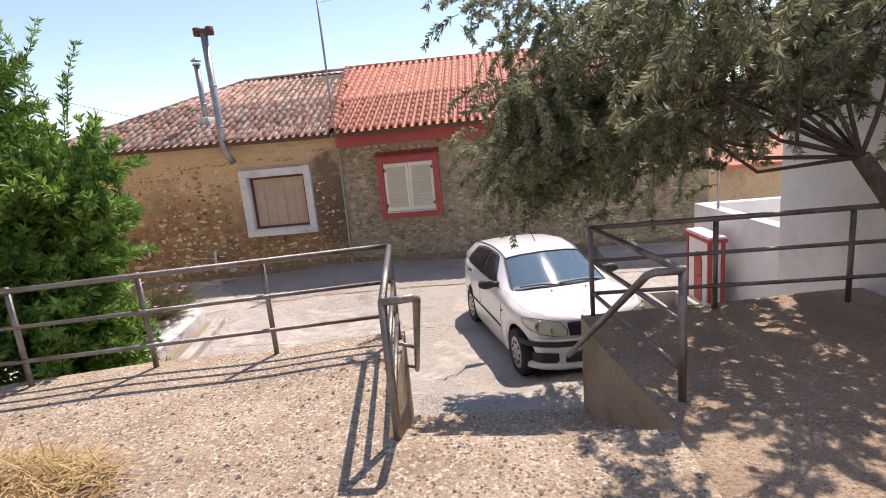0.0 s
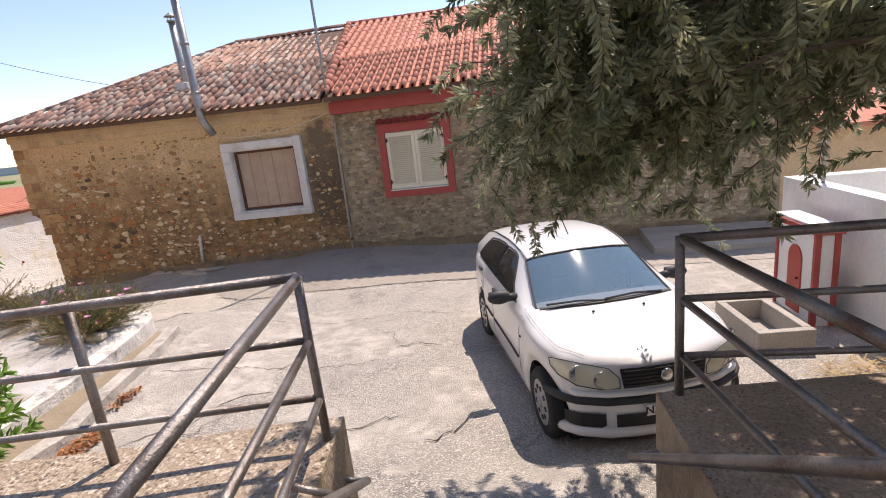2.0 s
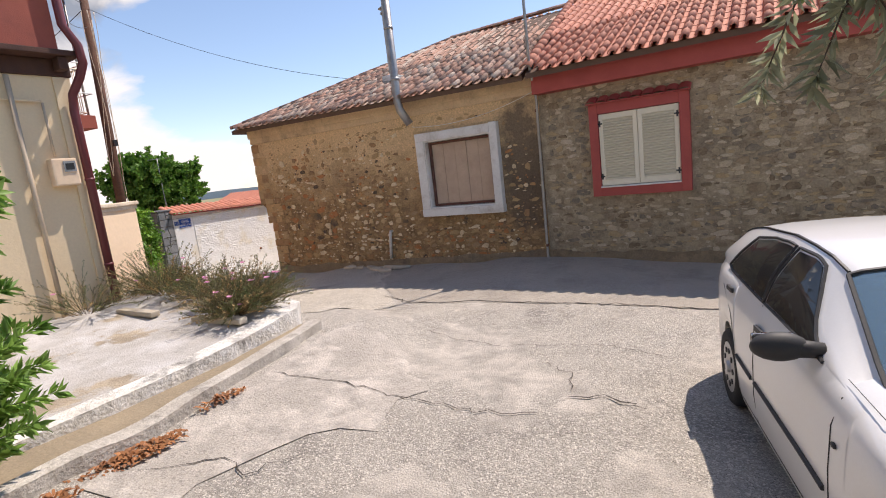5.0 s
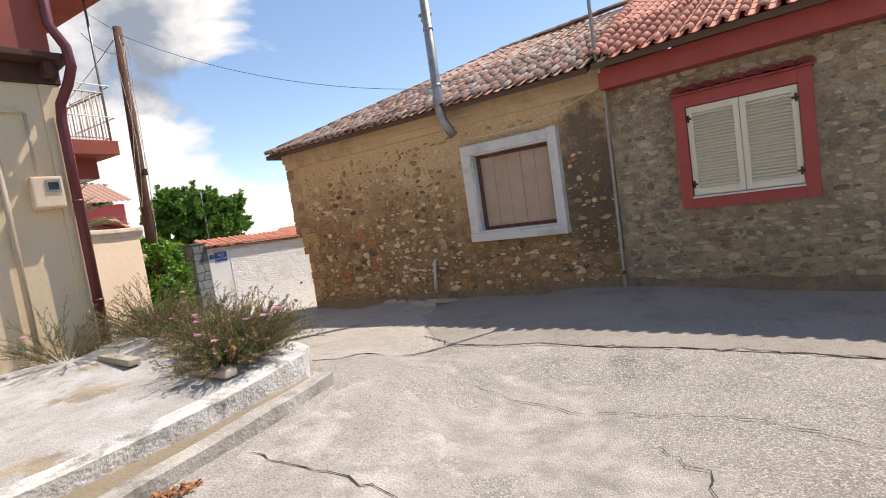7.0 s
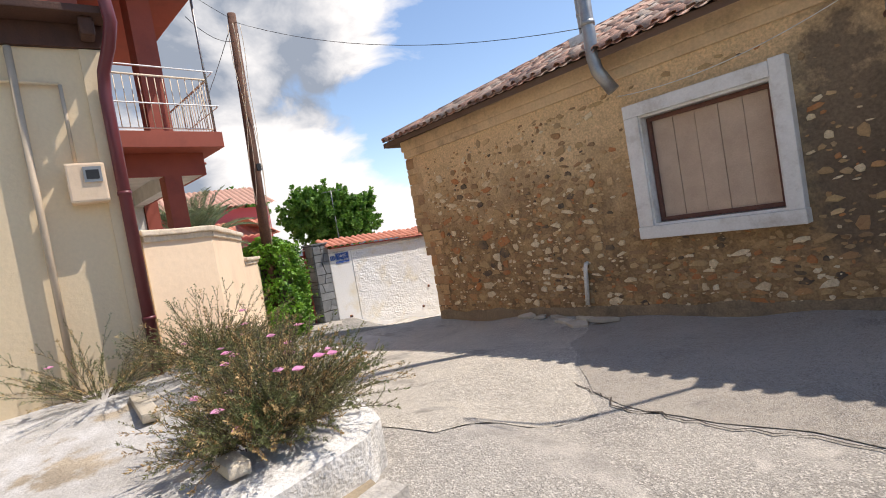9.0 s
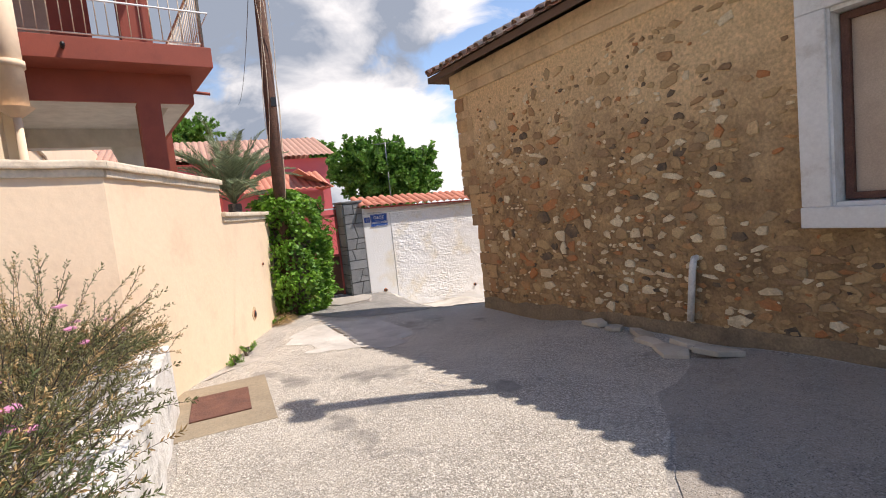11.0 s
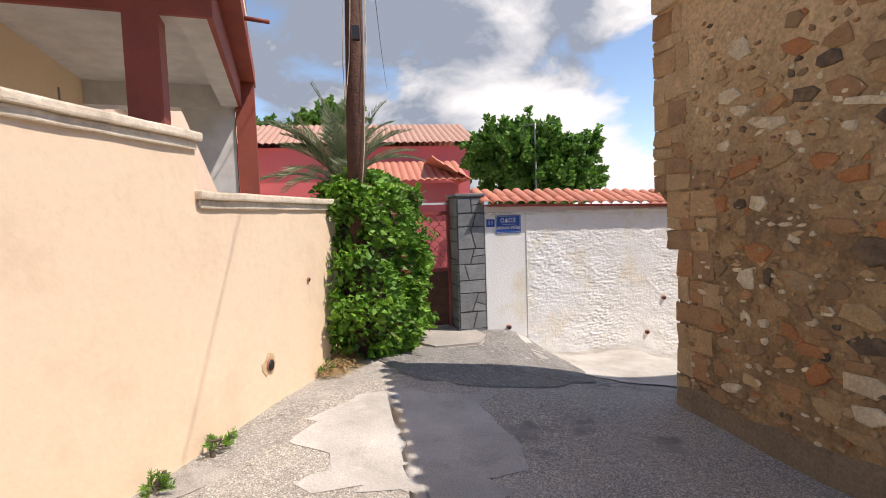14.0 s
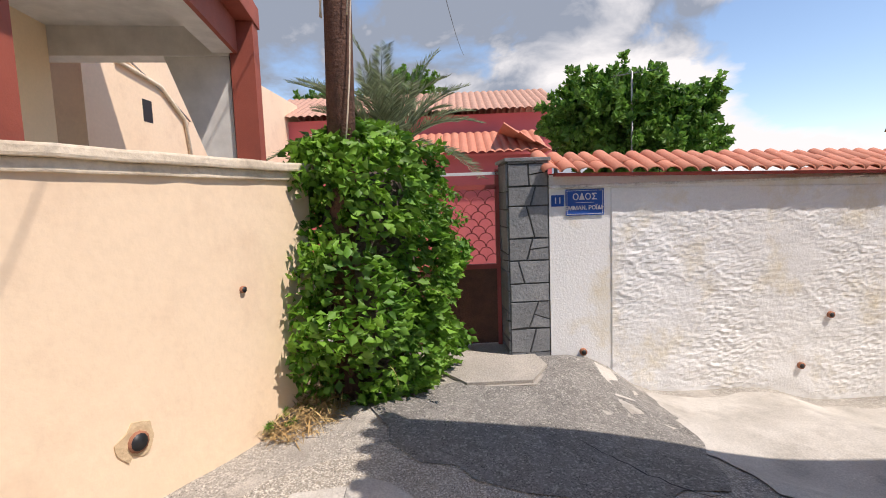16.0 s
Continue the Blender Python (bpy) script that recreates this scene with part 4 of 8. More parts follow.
def flue(name, x, y, z0, z1, r, cowl, label):
    t = thing(name, (x, y, 0), label=label, category="flue pipe")
    pts = [(0, 0.02, z0), (0, 0, z0 + 0.6), (0, 0, z1)]
    if cowl == "elbow":
        pts = [(0.16, 0.10, z0 - 0.02), (0.02, 0.02, z0 + 0.28), (0.0, 0.0, z0 + 0.45), (0, 0, z1)]
    tube_part("pipe", pts, r, M["zinc"], t, n=14)
    for z in ([z0 + 0.9, z0 + 1.9] if z1 - z0 > 2 else [z0 + 0.7]):
        tube_part("joint", [(0, 0, z - 0.03), (0, 0, z + 0.03)], r * 1.09, M["zinc"], t, n=14)
    if cowl == "elbow":
        c = thing("cowl")
        c.parent = t
        tube_part("tee", [(-0.17, 0, z1 + 0.04), (0.17, 0, z1 + 0.04)], r * 1.0, M["rust"], c, n=12)
        tube_part("tee_end", [(-0.16, 0, z1 - 0.04), (-0.16, 0, z1 + 0.14)], r * 1.15, M["rust"], c, n=12)
        tube_part("tee_end", [(0.16, 0, z1 - 0.04), (0.16, 0, z1 + 0.14)], r * 1.15, M["rust"], c, n=12)
    else:
        c = thing("cowl")
        c.parent = t
        bm = bmesh.new()
        bmesh.ops.create_cone(bm, cap_ends=True, segments=14, radius1=r * 2.0, radius2=0.01, depth=0.1, matrix=Matrix.Translation((0, 0, z1 + 0.16)))
        part("cone", bm, M["zinc"], c)
        tube_part("collar", [(0, 0, z1 - 0.01), (0, 0, z1 + 0.03)], r * 1.4, M["zinc"], c, n=14)
        for a in range(3):
            q = (math.cos(a * 2.1) * r * 1.1, math.sin(a * 2.1) * r * 1.1)
            tube_part("strut", [(*q, z1 + 0.02), (*q, z1 + 0.13)], 0.008, M["zinc"], c, n=5)


flue("flue_pipe", -4.88, 13.32, 3.50, 6.62, 0.085, "elbow", "tall grey metal flue rising from the wall, with rusty tee")
flue("flue_pipe", -5.97, 14.72, 4.45, 6.2, 0.075, "cone", "shorter grey metal flue with conical cowl on the old roof")
bm = bmesh.new()
add_box(bm, (-6.15, 14.52, 4.45), (-5.79, 14.92, 4.80), None, 0.04)
tagged(part("flue_flashing", bm, M["limewash"]), "whitish mortar flashing round the shorter flue", "flashing")
t = thing("drain_pipe", label="short white plastic pipe coming out of the old wall", category="pipe")
t.matrix_basis = M_OLD
tube_part("pipe", [(3.78, 0.05, 1.21), (3.78, -0.045, 1.20), (3.77, -0.06, 1.12), (3.72, -0.07, 0.58)], 0.033, M["limewash"], t, n=10)
t = thing("downpipe", label="thin grey iron pipe running down the joint of the two houses", category="pipe")
tube_part("pipe", [(-2.0, 13.42, 7.6), (-2.0, 13.45, 4.1), (-2.05, 13.78, 3.6), (-2.08, 13.80, 0.62), (-2.06, 13.77, 0.5)], 0.028, M["zinc"], t, n=8)
for z in (3.35, 0.8):
    tube_part("bracket", [(-2.09, 13.86, z), (-2.06, 13.76, z)], 0.03, M["rust"], t, n=6)
t = thing("aerial", label="old television aerial on a thin mast above the roof", category="aerial")
tube_part("boom", [(-2.0, 13.3, 7.45), (-1.75, 13.1, 7.0)], 0.016, M["zinc"], t, n=5)
for k in range(6):
    z = 7.45 - k * 0.09
    tube_part("element", [(-2.1 + k * 0.03, 13.3, z), (-1.75 + k * 0.03, 13.15, z - 0.03)], 0.005, M["zinc"], t, n=4)


def cable(name, a, b, sag, r, label, mat="black", n=14):
    pts = []
    for k in range(n + 1):
        u = k / n
        p = Vector(a).lerp(Vector(b), u)
        p.z -= sag * 4 * u * (1 - u)
        pts.append(p)
    tagged(tube_part(name, pts, r, M[mat], n=5), label, "cable")


cable("cable", (-11.42, 10.79, 7.0), (-4.88, 13.3, 4.35), 0.35, 0.005, "thin overhead cable from the pole to the old house")
cable("cable", (-11.42, 10.79, 7.05), (-9.9, 8.6, 7.6), 0.1, 0.005, "overhead cable from the pole to the balcony house")
cable("cable", (-11.42, 10.79, 6.6), (-10.0, 9.6, 6.35), 0.15, 0.006, "slack cable from the pole towards the balcony")
cable("cable", (-2.06, 13.72, 3.7), (-4.78, 13.60, 3.42), 0.16, 0.006, "slack cable along the old wall above the window", "limewash")
cable("cable", (-11.42, 10.79, 7.0), (-30.0, 12.0, 8.0), 0.6, 0.008, "overhead cable running off above the gardens")

# loose slabs against the foot of the old wall
for k, (x, y, sx, sy, rz) in enumerate([(-6.95, 13.38, 0.30, 0.17, 12), (-6.62, 13.36, 0.20, 0.15, -8), (-6.24, 13.36, 0.42, 0.16, -18), (-5.98, 13.22, 0.34, 0.15, 6),
                                        (-5.62, 13.30, 0.34, 0.16, 10), (-5.62, 13.10, 0.46, 0.22, -6), (-5.30, 13.22, 0.44, 0.11, 28)]):
    bm = bmesh.new()
    rnd = random.Random(40 + k)
    pts = [(math.cos(a) * sx * 0.55 * rnd.uniform(0.75, 1.2), math.sin(a) * sy * 0.62 * rnd.uniform(0.7, 1.2)) for a in [j * math.pi * 0.4 + rnd.uniform(-0.3, 0.3) for j in range(5)]]
    add_prism(bm, pts, 0, 0.045 + 0.02 * rnd.random())
    bmesh.ops.bevel(bm, geom=bm.edges[:], offset=0.006, segments=1, affect="EDGES")
    ob = part("stone_slab", bm, M["slab_stone"])
    ob.matrix_basis = pose(x, y, street_z(x, y) + 0.012 + 0.03 * (k in (4, 6)), rnd.uniform(-5, 5), rnd.uniform(-5, 5), rz)
    tagged(ob, "pale broken stone slab lying at the foot of the old wall", "stone slab", "slabs at the wall foot")


# ---- cream house ----
def cream_house():
    h = thing("cream_house", label="cream rendered house with dark red upper storey and cream pipes", category="house")
    box_part("wall", (-7.62, -1.0, 0.3), (-6.47, 8.03, 4.31), M["cream_house"], h)
    # beam, underside and rafter ends carry the overhang's shade in their colour
    box_part("beam", (-7.7, -1.0, 4.31), (-6.42, 8.06, 4.53), M["eave_shade_brown"], h, "brown beam darkened for the shade under the overhang", bevel=0.01)
    box_part("soffit", (-7.7, -1.0, 4.53), (-6.16, 8.12, 4.60), M["eave_shade_brown"], h, "brown boarded underside with its shade put into the colour", bevel=0.01)
    for y in (7.92, 6.9, 5.9, 4.9):
        box_part("bracket", (-6.42, y - 0.06, 4.36), (-6.22, y + 0.06, 4.53), M["eave_shade_brown"], h, "short rafter end coloured dark for shade", bevel=0.03)
    box_part("upper_wall", (-7.62, -1.0, 4.60), (-6.20, 7.88, 8.2), M["red_brown"], h, "terracotta red upper wall")
    bm = bmesh.new()
    add_prism(bm, [(-7.7, 7.0), (-6.0, 7.0), (-6.0, 9.0), (-7.7, 9.0)], 6.35, 6.6)
    part("upper_balcony", bm, M["red_brown"], h, "dark red slab of an upper balcony")
    # pipes
    for y, z0, z1 in ((7.32, 1.13, 4.28), (7.64, 3.25, 3.95)):
        tube_part("cream_pipe", [(-6.40, y, z0), (-6.40, y, z1)], 0.030 if y < 7.5 else 0.016, M["pipe_cream"], h, n=10)
    tube_part("cream_pipe", [(-6.43, 6.2, 4.02), (-6.43, 7.64, 3.97)], 0.016, M["cream_house"], h, n=6)
    box_part("corner_strip", (-6.47, 7.83, 1.0), (-6.43, 8.03, 4.3), M["cream_house"], h)
    tube_part("downpipe", [(-6.35, 7.97, 1.15), (-6.35, 7.97, 3.85), (-6.34, 7.99, 4.06), (-6.20, 8.06, 4.26), (-6.11, 8.10, 4.44), (-6.10, 8.08, 4.66), (-6.13, 7.96, 4.9), (-6.13, 7.94, 6.6)], 0.055,
              M["maroon"], h, "dark red downpipe", n=12)
    for z in (1.7, 2.9):
        tube_part("pipe_clip", [(-6.35, 7.97, z), (-6.35, 7.97, z + 0.035)], 0.062, M["maroon"], h, n=12)
    box_part("slot_vent", (-6.47, 6.2, 2.98), (-6.42, 6.72, 3.03), M["zinc"], h, "small metal strip on the wall")
    m = thing("electricity_meter", (-6.47, 7.70, 2.86), label="cream electricity meter box fixed to the cream wall", category="meter box")
    box_part("case", (0, -0.15, 0), (0.16, 0.15, 0.36), M["cream"], m, bevel=0.02)
    box_part("window", (0.16, -0.02, 0.18), (0.172, 0.12, 0.32), M["zinc"], m, "grey meter window")
    box_part("display", (0.172, 0.0, 0.205), (0.176, 0.10, 0.29), M["black"], m)


cream_house()


def baluster_rail(parent, a, b, z, h=0.92, gap=0.115):
    """A railing of square bars between two points, with a mid rail and a bowed outer rail."""
    L_ = math.hypot(b[0] - a[0], b[1] - a[1])
    n = int(L_ / gap)
    m = M["sign_white"]
    for k in range(n + 1):
        u = k / n
        x, y = a[0] + (b[0] - a[0]) * u, a[1] + (b[1] - a[1]) * u
        tube_part("baluster", [(x, y, z + 0.06), (x, y, z + h - 0.03)], 0.008, M["cap"], parent, n=4)
    for zz, r in ((z + 0.06, 0.012), (z + h - 0.02, 0.018)):
        tube_part("rail_bar", [(*a, zz), (*b, zz)], r, M["cap"], parent, n=6)


M_PORCH = Matrix.Translation((-9.86, 9.81, 0)) @ Matrix.Rotation(radians(9.4), 4, "Z")   # local x to the east, y to the north, from the slab's corner


def balcony_house():
    h = thing("balcony_house", label="dark red concrete-frame house with a railed balcony over an open porch", category="house")
    h.matrix_basis = M_PORCH
    R, S = M["red_brown"], M["soffit"]
    box_part("slab", (-4.4, -4.9, 4.09), (0, 0, 4.35), R, h, bevel=0.008)
    box_part("edge_beam", (-0.50, -4.9, 3.71), (-0.45, -0.21, 4.09), R, h)
    box_part("side_beam", (-4.05, -0.26, 3.71), (-0.50, -0.21, 4.09), R, h)
    box_part("beam_lining", (-0.74, -4.9, 3.714), (-0.50, -0.50, 4.085), S, h, "pale plastered inner side of the beam")
    box_part("beam_lining", (-4.05, -0.50, 3.714), (-0.50, -0.26, 4.085), S, h, "pale plastered inner side of the beam")
    box_part("far_beam", (-4.35, -4.9, 3.68), (-4.05, -0.31, 4.085), S, h, "pale plastered beam")
    box_part("soffit_panel", (-4.05, -4.9, 4.02), (-0.74, -0.50, 4.085), S, h, "pale plastered ceiling of the porch")
    box_part("column", (-0.72, -0.90, 0.6), (-0.44, -0.63, 3.712), R, h)
    box_part("column", (-4.35, -0.30, 0.4), (-4.05, -0.02, 4.085), R, h)
    box_part("side_wall", (-4.05, -2.50, 0.4), (-0.76, -2.30, 4.02), M["cream_house"], h, "ochre side wall of the porch")
    box_part("wall_conduit", (-3.2, -2.30, 3.1), (-3.17, -2.28, 3.7), M["zinc"], h, "thin grey conduit")
    bm = bmesh.new()
    lo = [bm.verts.new((-4.24, y, z)) for y, z in ((-0.32, 1.3), (-0.32, 3.68), (-1.07, 3.68), (-0.45, 1.9), (-0.36, 1.3))]
    hi = [bm.verts.new(v.co + Vector((0.15, 0, 0))) for v in lo]
    bm.faces.new(lo)
    bm.faces.new(hi[::-1])
    for k in range(5):
        bm.faces.new((lo[k], hi[k], hi[(k + 1) % 5], lo[(k + 1) % 5]))
    bmesh.ops.recalc_face_normals(bm, faces=bm.faces)
    part("stair_wall", bm, S, h, "pale slanting stair wall")
    box_part("floor", (-4.4, -4.9, 0.5), (-0.3, -0.05, 1.0), M["platform"], h)
    # storey above, set back
    box_part("upper_wall", (-4.4, -4.9, 4.35), (-1.9, -1.2, 7.2), R, h)
    box_part("upper_column", (-0.85, -0.95, 4.35), (-0.50, -0.60, 7.0), R, h)
    box_part("upper_slab", (-4.4, -4.9, 7.0), (0.4, 0.2, 7.28), R, h)
    tube_part("corner_post", [(-0.08, -0.08, 4.35), (-0.08, -0.08, 7.0)], 0.022, M["zinc"], h, "grey metal post")
    box_part("balcony_door", (-1.9, -2.6, 4.36), (-1.86, -1.7, 6.4), M["board"], h, "brown balcony door", bevel=0.01)
    rail = thing("balcony_railing")
    rail.parent = h
    baluster_rail(rail, (-0.08, -4.8), (-0.08, -0.08), 4.35)
    baluster_rail(rail, (-0.08, -0.08), (-4.3, -0.08), 4.35)
    for zz in (4.35 + 0.42, 4.35 + 1.0):
        tube_part("outer_bar", [(0.05, -4.8, zz), (0.05, 0.0, zz), (-1.5, 0.03, zz)], 0.012, M["sign_white"], rail, n=5)
    tube_part("spout", [(0.0, -1.6, 4.22), (0.18, -1.6, 4.20)], 0.025, M["black"], h, n=8)
    tube_part("spout", [(-1.6, 0.0, 4.15), (-1.6, 0.26, 4.13)], 0.025, R, h, n=8)


balcony_house()
rw = thing("rear_wing", label="sunlit peach house wing with a small dark window behind the porch", category="house")
box_part("wall", (-24.0, 4.6, 0.0), (-14.5, 6.5, 5.0), M["cream"], rw)
box_part("wing_window", (-16.05, 6.45, 3.30), (-15.80, 6.504, 3.66), M["black"], rw, "small dark window")
tube_part("wing_pipe", [(-15.2, 6.54, 4.1), (-16.3, 6.54, 3.95), (-17.0, 6.54, 3.5), (-17.2, 6.54, 2.4)], 0.035, M["cap"], rw, n=6)
tube_part("wing_cable", [(-14.6, 6.53, 4.5), (-15.6, 6.53, 4.15), (-16.6, 6.53, 3.8), (-17.2, 6.53, 3.5)], 0.015, M["zinc"], rw, n=5)
bw = thing("wing_railing", (-17.6, 6.9, 0), label="small dark iron railing before the peach wing", category="railing")
for k in range(6):
    tube_part("baluster", [(0.16 * k - 0.4, 0, 2.1), (0.16 * k - 0.4, 0, 3.0)], 0.012, M["rust"], bw, n=5)
for z in (2.55, 3.0):
    tube_part("rail_bar", [(-0.4, 0, z), (0.4, 0, z)], 0.014, M["rust"], bw, n=5)
tube_part("foot", [(-0.4, 0, 0.0), (-0.4, 0, 2.2)], 0.02, M["rust"], bw, n=5)
# chairs stacked on the balcony
for k, (x, y) in enumerate(((-0.6, -2.4), (-0.65, -2.75))):
    c = thing("balcony_chair", label="dark metal garden chair standing on the balcony", category="chair", group="balcony chairs")
    c.matrix_basis = M_PORCH @ pose(x, y, 4.35, 0, 0, 20 * k)
    for sx in (-0.2, 0.2):
        for sy in (-0.2, 0.2):
            tube_part("leg", [(sx, sy, 0), (sx, sy, 0.44)], 0.012, M["black"], c, n=5)
    box_part("seat", (-0.22, -0.22, 0.44), (0.22, 0.22, 0.47), M["black"], c, bevel=0.01)
    bm = bmesh.new()
    for r in (0.22, 0.15, 0.08):
        add_tube(bm, [(r * math.cos(a), 0.22, 0.5 + 1.5 * r * math.sin(a)) for a in [j * math.pi / 8 for j in range(9)]], 0.011, 5)
    part("backrest", bm, M["black"], c, "curved metal hoops")

# cream lamp-like chimney on the garden wall side
g = thing("porch_flue", (-9.32, 7.77, 0.54), label="cream round flue with a flared collar behind the garden wall", category="flue pipe")
tube_part("pipe", [(0, 0, 2.9), (0, 0, 4.6)], 0.13, M["cream"], g, n=16)
tube_part("stem", [(0, 0, -0.3), (0, 0, 2.9)], 0.04, M["cream"], g, n=10)
bm = bmesh.new()
bmesh.ops.create_cone(bm, cap_ends=True, segments=18, radius1=0.05, radius2=0.17, depth=0.1, matrix=Matrix.Translation((0, 0, 2.88)))
part("collar", bm, M["cream"], g)
tube_part("joint", [(0, 0, 3.35), (0, 0, 3.42)], 0.15, M["cream"], g, n=16)

# small weep hole in the low garden wall
for (x, y, z, r) in ((-9.98, 9.86, 0.72, 0.055), (-10.7, 10.13, 1.35, 0.022)):
    ang = math.atan2(W2[1] - W3[1], W2[0] - W3[0])
    ob = thing("weep_hole", label="small clay drain opening in the garden wall", category="drain hole")
    ob.matrix_basis = Matrix.Translation((x, y + 0.0, z)) @ Matrix.Rotation(ang, 4, "Z")
    tube_part("pipe", [(0, 0.058, 0.0), (0, -0.02, 0.0)], r, M["earthenware"], ob, n=12)
    tube_part("dark_bore", [(0, 0.061, 0.0), (0, 0.0, 0.0)], r * 0.8, M["black"], ob, n=12)

chip = bmesh.new()
rnd = random.Random(12)
ang = math.atan2(W2[1] - W3[1], W2[0] - W3[0])
mch = Matrix.Translation((-9.98, 9.86, 0.72)) @ Matrix.Rotation(ang, 4, "Z")
chip.faces.new([chip.verts.new(mch @ Vector((math.cos(a) * 0.13 * rnd.uniform(0.6, 1.2), 0.046, math.sin(a) * 0.10 * rnd.uniform(0.6, 1.2)))) for a in [k * math.pi / 7 for k in range(14)]])
for f in bmesh.ops.extrude_face_region(chip, geom=chip.faces[:])["geom"]:
    if isinstance(f, bmesh.types.BMVert):
        f.co += mch.to_3x3() @ Vector((0, -0.01, 0))
bmesh.ops.recalc_face_normals(chip, faces=chip.faces)
part("broken_render", chip, M["plaster_old"], wb, "broken bare edge of render round the drain hole")

# ---- gate, stone pillar and white street wall ----
P0 = (-12.54, 12.42)
WDIR = Vector((-0.09, 0.996, 0)).normalized()
WEND = (P0[0] + WDIR.x * 9.0, P0[1] + WDIR.y * 9.0)
M_WALL = Matrix.Translation((P0[0], P0[1], 0)) @ Matrix.Rotation(math.atan2(WDIR.y, WDIR.x), 4, "Z")   # local x along, -y to the street


def wall_top(u):
    return 2.06 - 0.022 * u


def white_street_wall():
    verts, faces = [], []
    nu, nz = 680, 240
    L_ = 9.0
    for j in range(nz + 1):
        for i in range(nu + 1):
            u = L_ * i / nu
            z = -1.2 + (wall_top(u) + 1.2) * j / nz
            rough = 1.0 if u > 0.62 and z < wall_top(u) - 0.13 else 0.0
            d = 0.0
            if rough:
                amp = 0.75 + 0.9 * noise.noise(Vector((u * 1.4, z * 1.8, 6)))
                d = 0.010 + 0.007 * noise.noise(Vector((u * 4, z * 6, 0))) + amp * (0.005 * noise.noise(Vector((u * 9 + z * 7, z * 22, 4))) + 0.0055 * noise.noise(Vector((u * 22 - z * 11, z * 36, 9))))
            verts.append((u, -0.0 - d, z))
    n = nu + 1
    faces = [(j * n + i, j * n + i + 1, (j + 1) * n + i + 1, (j + 1) * n + i) for j in range(nz) for i in range(nu)]
    o = len(verts)
    verts += [(0, 0.2, -1.2), (L_, 0.2, -1.2), (L_, 0.2, wall_top(L_)), (0, 0.2, wall_top(0))]
    faces += [(o + 1, o, o + 3, o + 2), (nz * n, nz * n + nu, o + 2, o + 3)]
    ob = mesh_object("wall_street_white", verts, faces, M["white_rough"])
    ob.matrix_basis = M_WALL
    structure(ob, "white-washed garden wall of rough trowelled render", "garden wall")
    bm = bmesh.new()
    add_box(bm, (0.0, -0.035, 1.93), (9.0, 0.0, 1.96), M_WALL, 0.008)
    structure(part("render_edge", bm, M["limewash"]), "thin projecting edge above the rough render", "trim")


white_street_wall()

pl = thing("gate_pillar", label="gate pillar faced with dark grey crazy-paving stones", category="pillar")
pl.matrix_basis = M_WALL
box_part("core", (-0.40, 0.012, -0.2), (-0.004, 0.50, 2.2), M["grey_joint"], pl)
box_part("top_slab", (-0.43, -0.02, 2.2), (0.02, 0.54, 2.235), M["grey_stone"], pl, "thin slate top", bevel=0.006)


def crazy_face(parent, w, z0, z1, m, seed, mat):
    """Flat irregular stones in a strip, each split from its neighbour by a narrow joint."""
    rnd = random.Random(seed)
    z = z0
    while z < z1 - 0.02:
        hgt = min(rnd.uniform(0.16, 0.34), z1 - z)
        tilt = rnd.uniform(-0.05, 0.05)
        kind = rnd.random()
        c = rnd.uniform(0.35, 0.65)
        c2 = min(0.85, max(0.15, c + rnd.uniform(-0.25, 0.25)))
        quads = [[(0, z), (c * w, z + tilt * 0.3), (c2 * w, z + hgt), (0, z + hgt)], [(c * w, z + tilt * 0.3), (w, z), (w, z + hgt), (c2 * w, z + hgt)]] if kind < 0.7 else \
            [[(0, z), (w, z), (w, z + hgt), (0, z + hgt)]]
        if kind > 0.45 and len(quads) == 2:
            a = quads[1]
            mid = ((a[0][0] + a[3][0]) / 2, (a[0][1] + a[3][1]) / 2)
            mr = (w, a[1][1] + hgt * rnd.uniform(0.3, 0.7))
            quads[1:] = [[a[0], a[1], mr, mid], [mid, mr, a[2], a[3]]]
        for q in quads:
            cx, cy = sum(p[0] for p in q) / len(q), sum(p[1] for p in q) / len(q)
            bm = bmesh.new()
            g_ = 0.006
            inset = [(cx + (x - cx) * (1 - 2 * g_ / max(0.05, abs(x - cx) * 2)), cy + (y - cy) * (1 - 2 * g_ / max(0.05, abs(y - cy) * 2))) for x, y in q]
            top = rnd.uniform(0.010, 0.018)
            lo = [bm.verts.new(m @ Vector((x, 0.0, y))) for x, y in inset]
            hi = [bm.verts.new(m @ Vector((cx + (x - cx) * 0.97, -top, cy + (y - cy) * 0.97))) for x, y in inset]
            n = len(lo)
            for k in range(n):
                bm.faces.new((lo[k], lo[(k + 1) % n], hi[(k + 1) % n], hi[k]))
            bm.faces.new(hi)
            part("paving_stone", bm, mat, parent)
        z += hgt


crazy_face(pl, 0.396, 0.1, 2.2, Matrix.Translation((-0.40, 0.012, 0)), 7, M["grey_stone"])
crazy_face(pl, 0.49, 0.1, 2.2, Matrix.Translation((-0.40, 0.50, 0)) @ Matrix.Rotation(radians(-90), 4, "Z"), 9, M["grey_stone"])

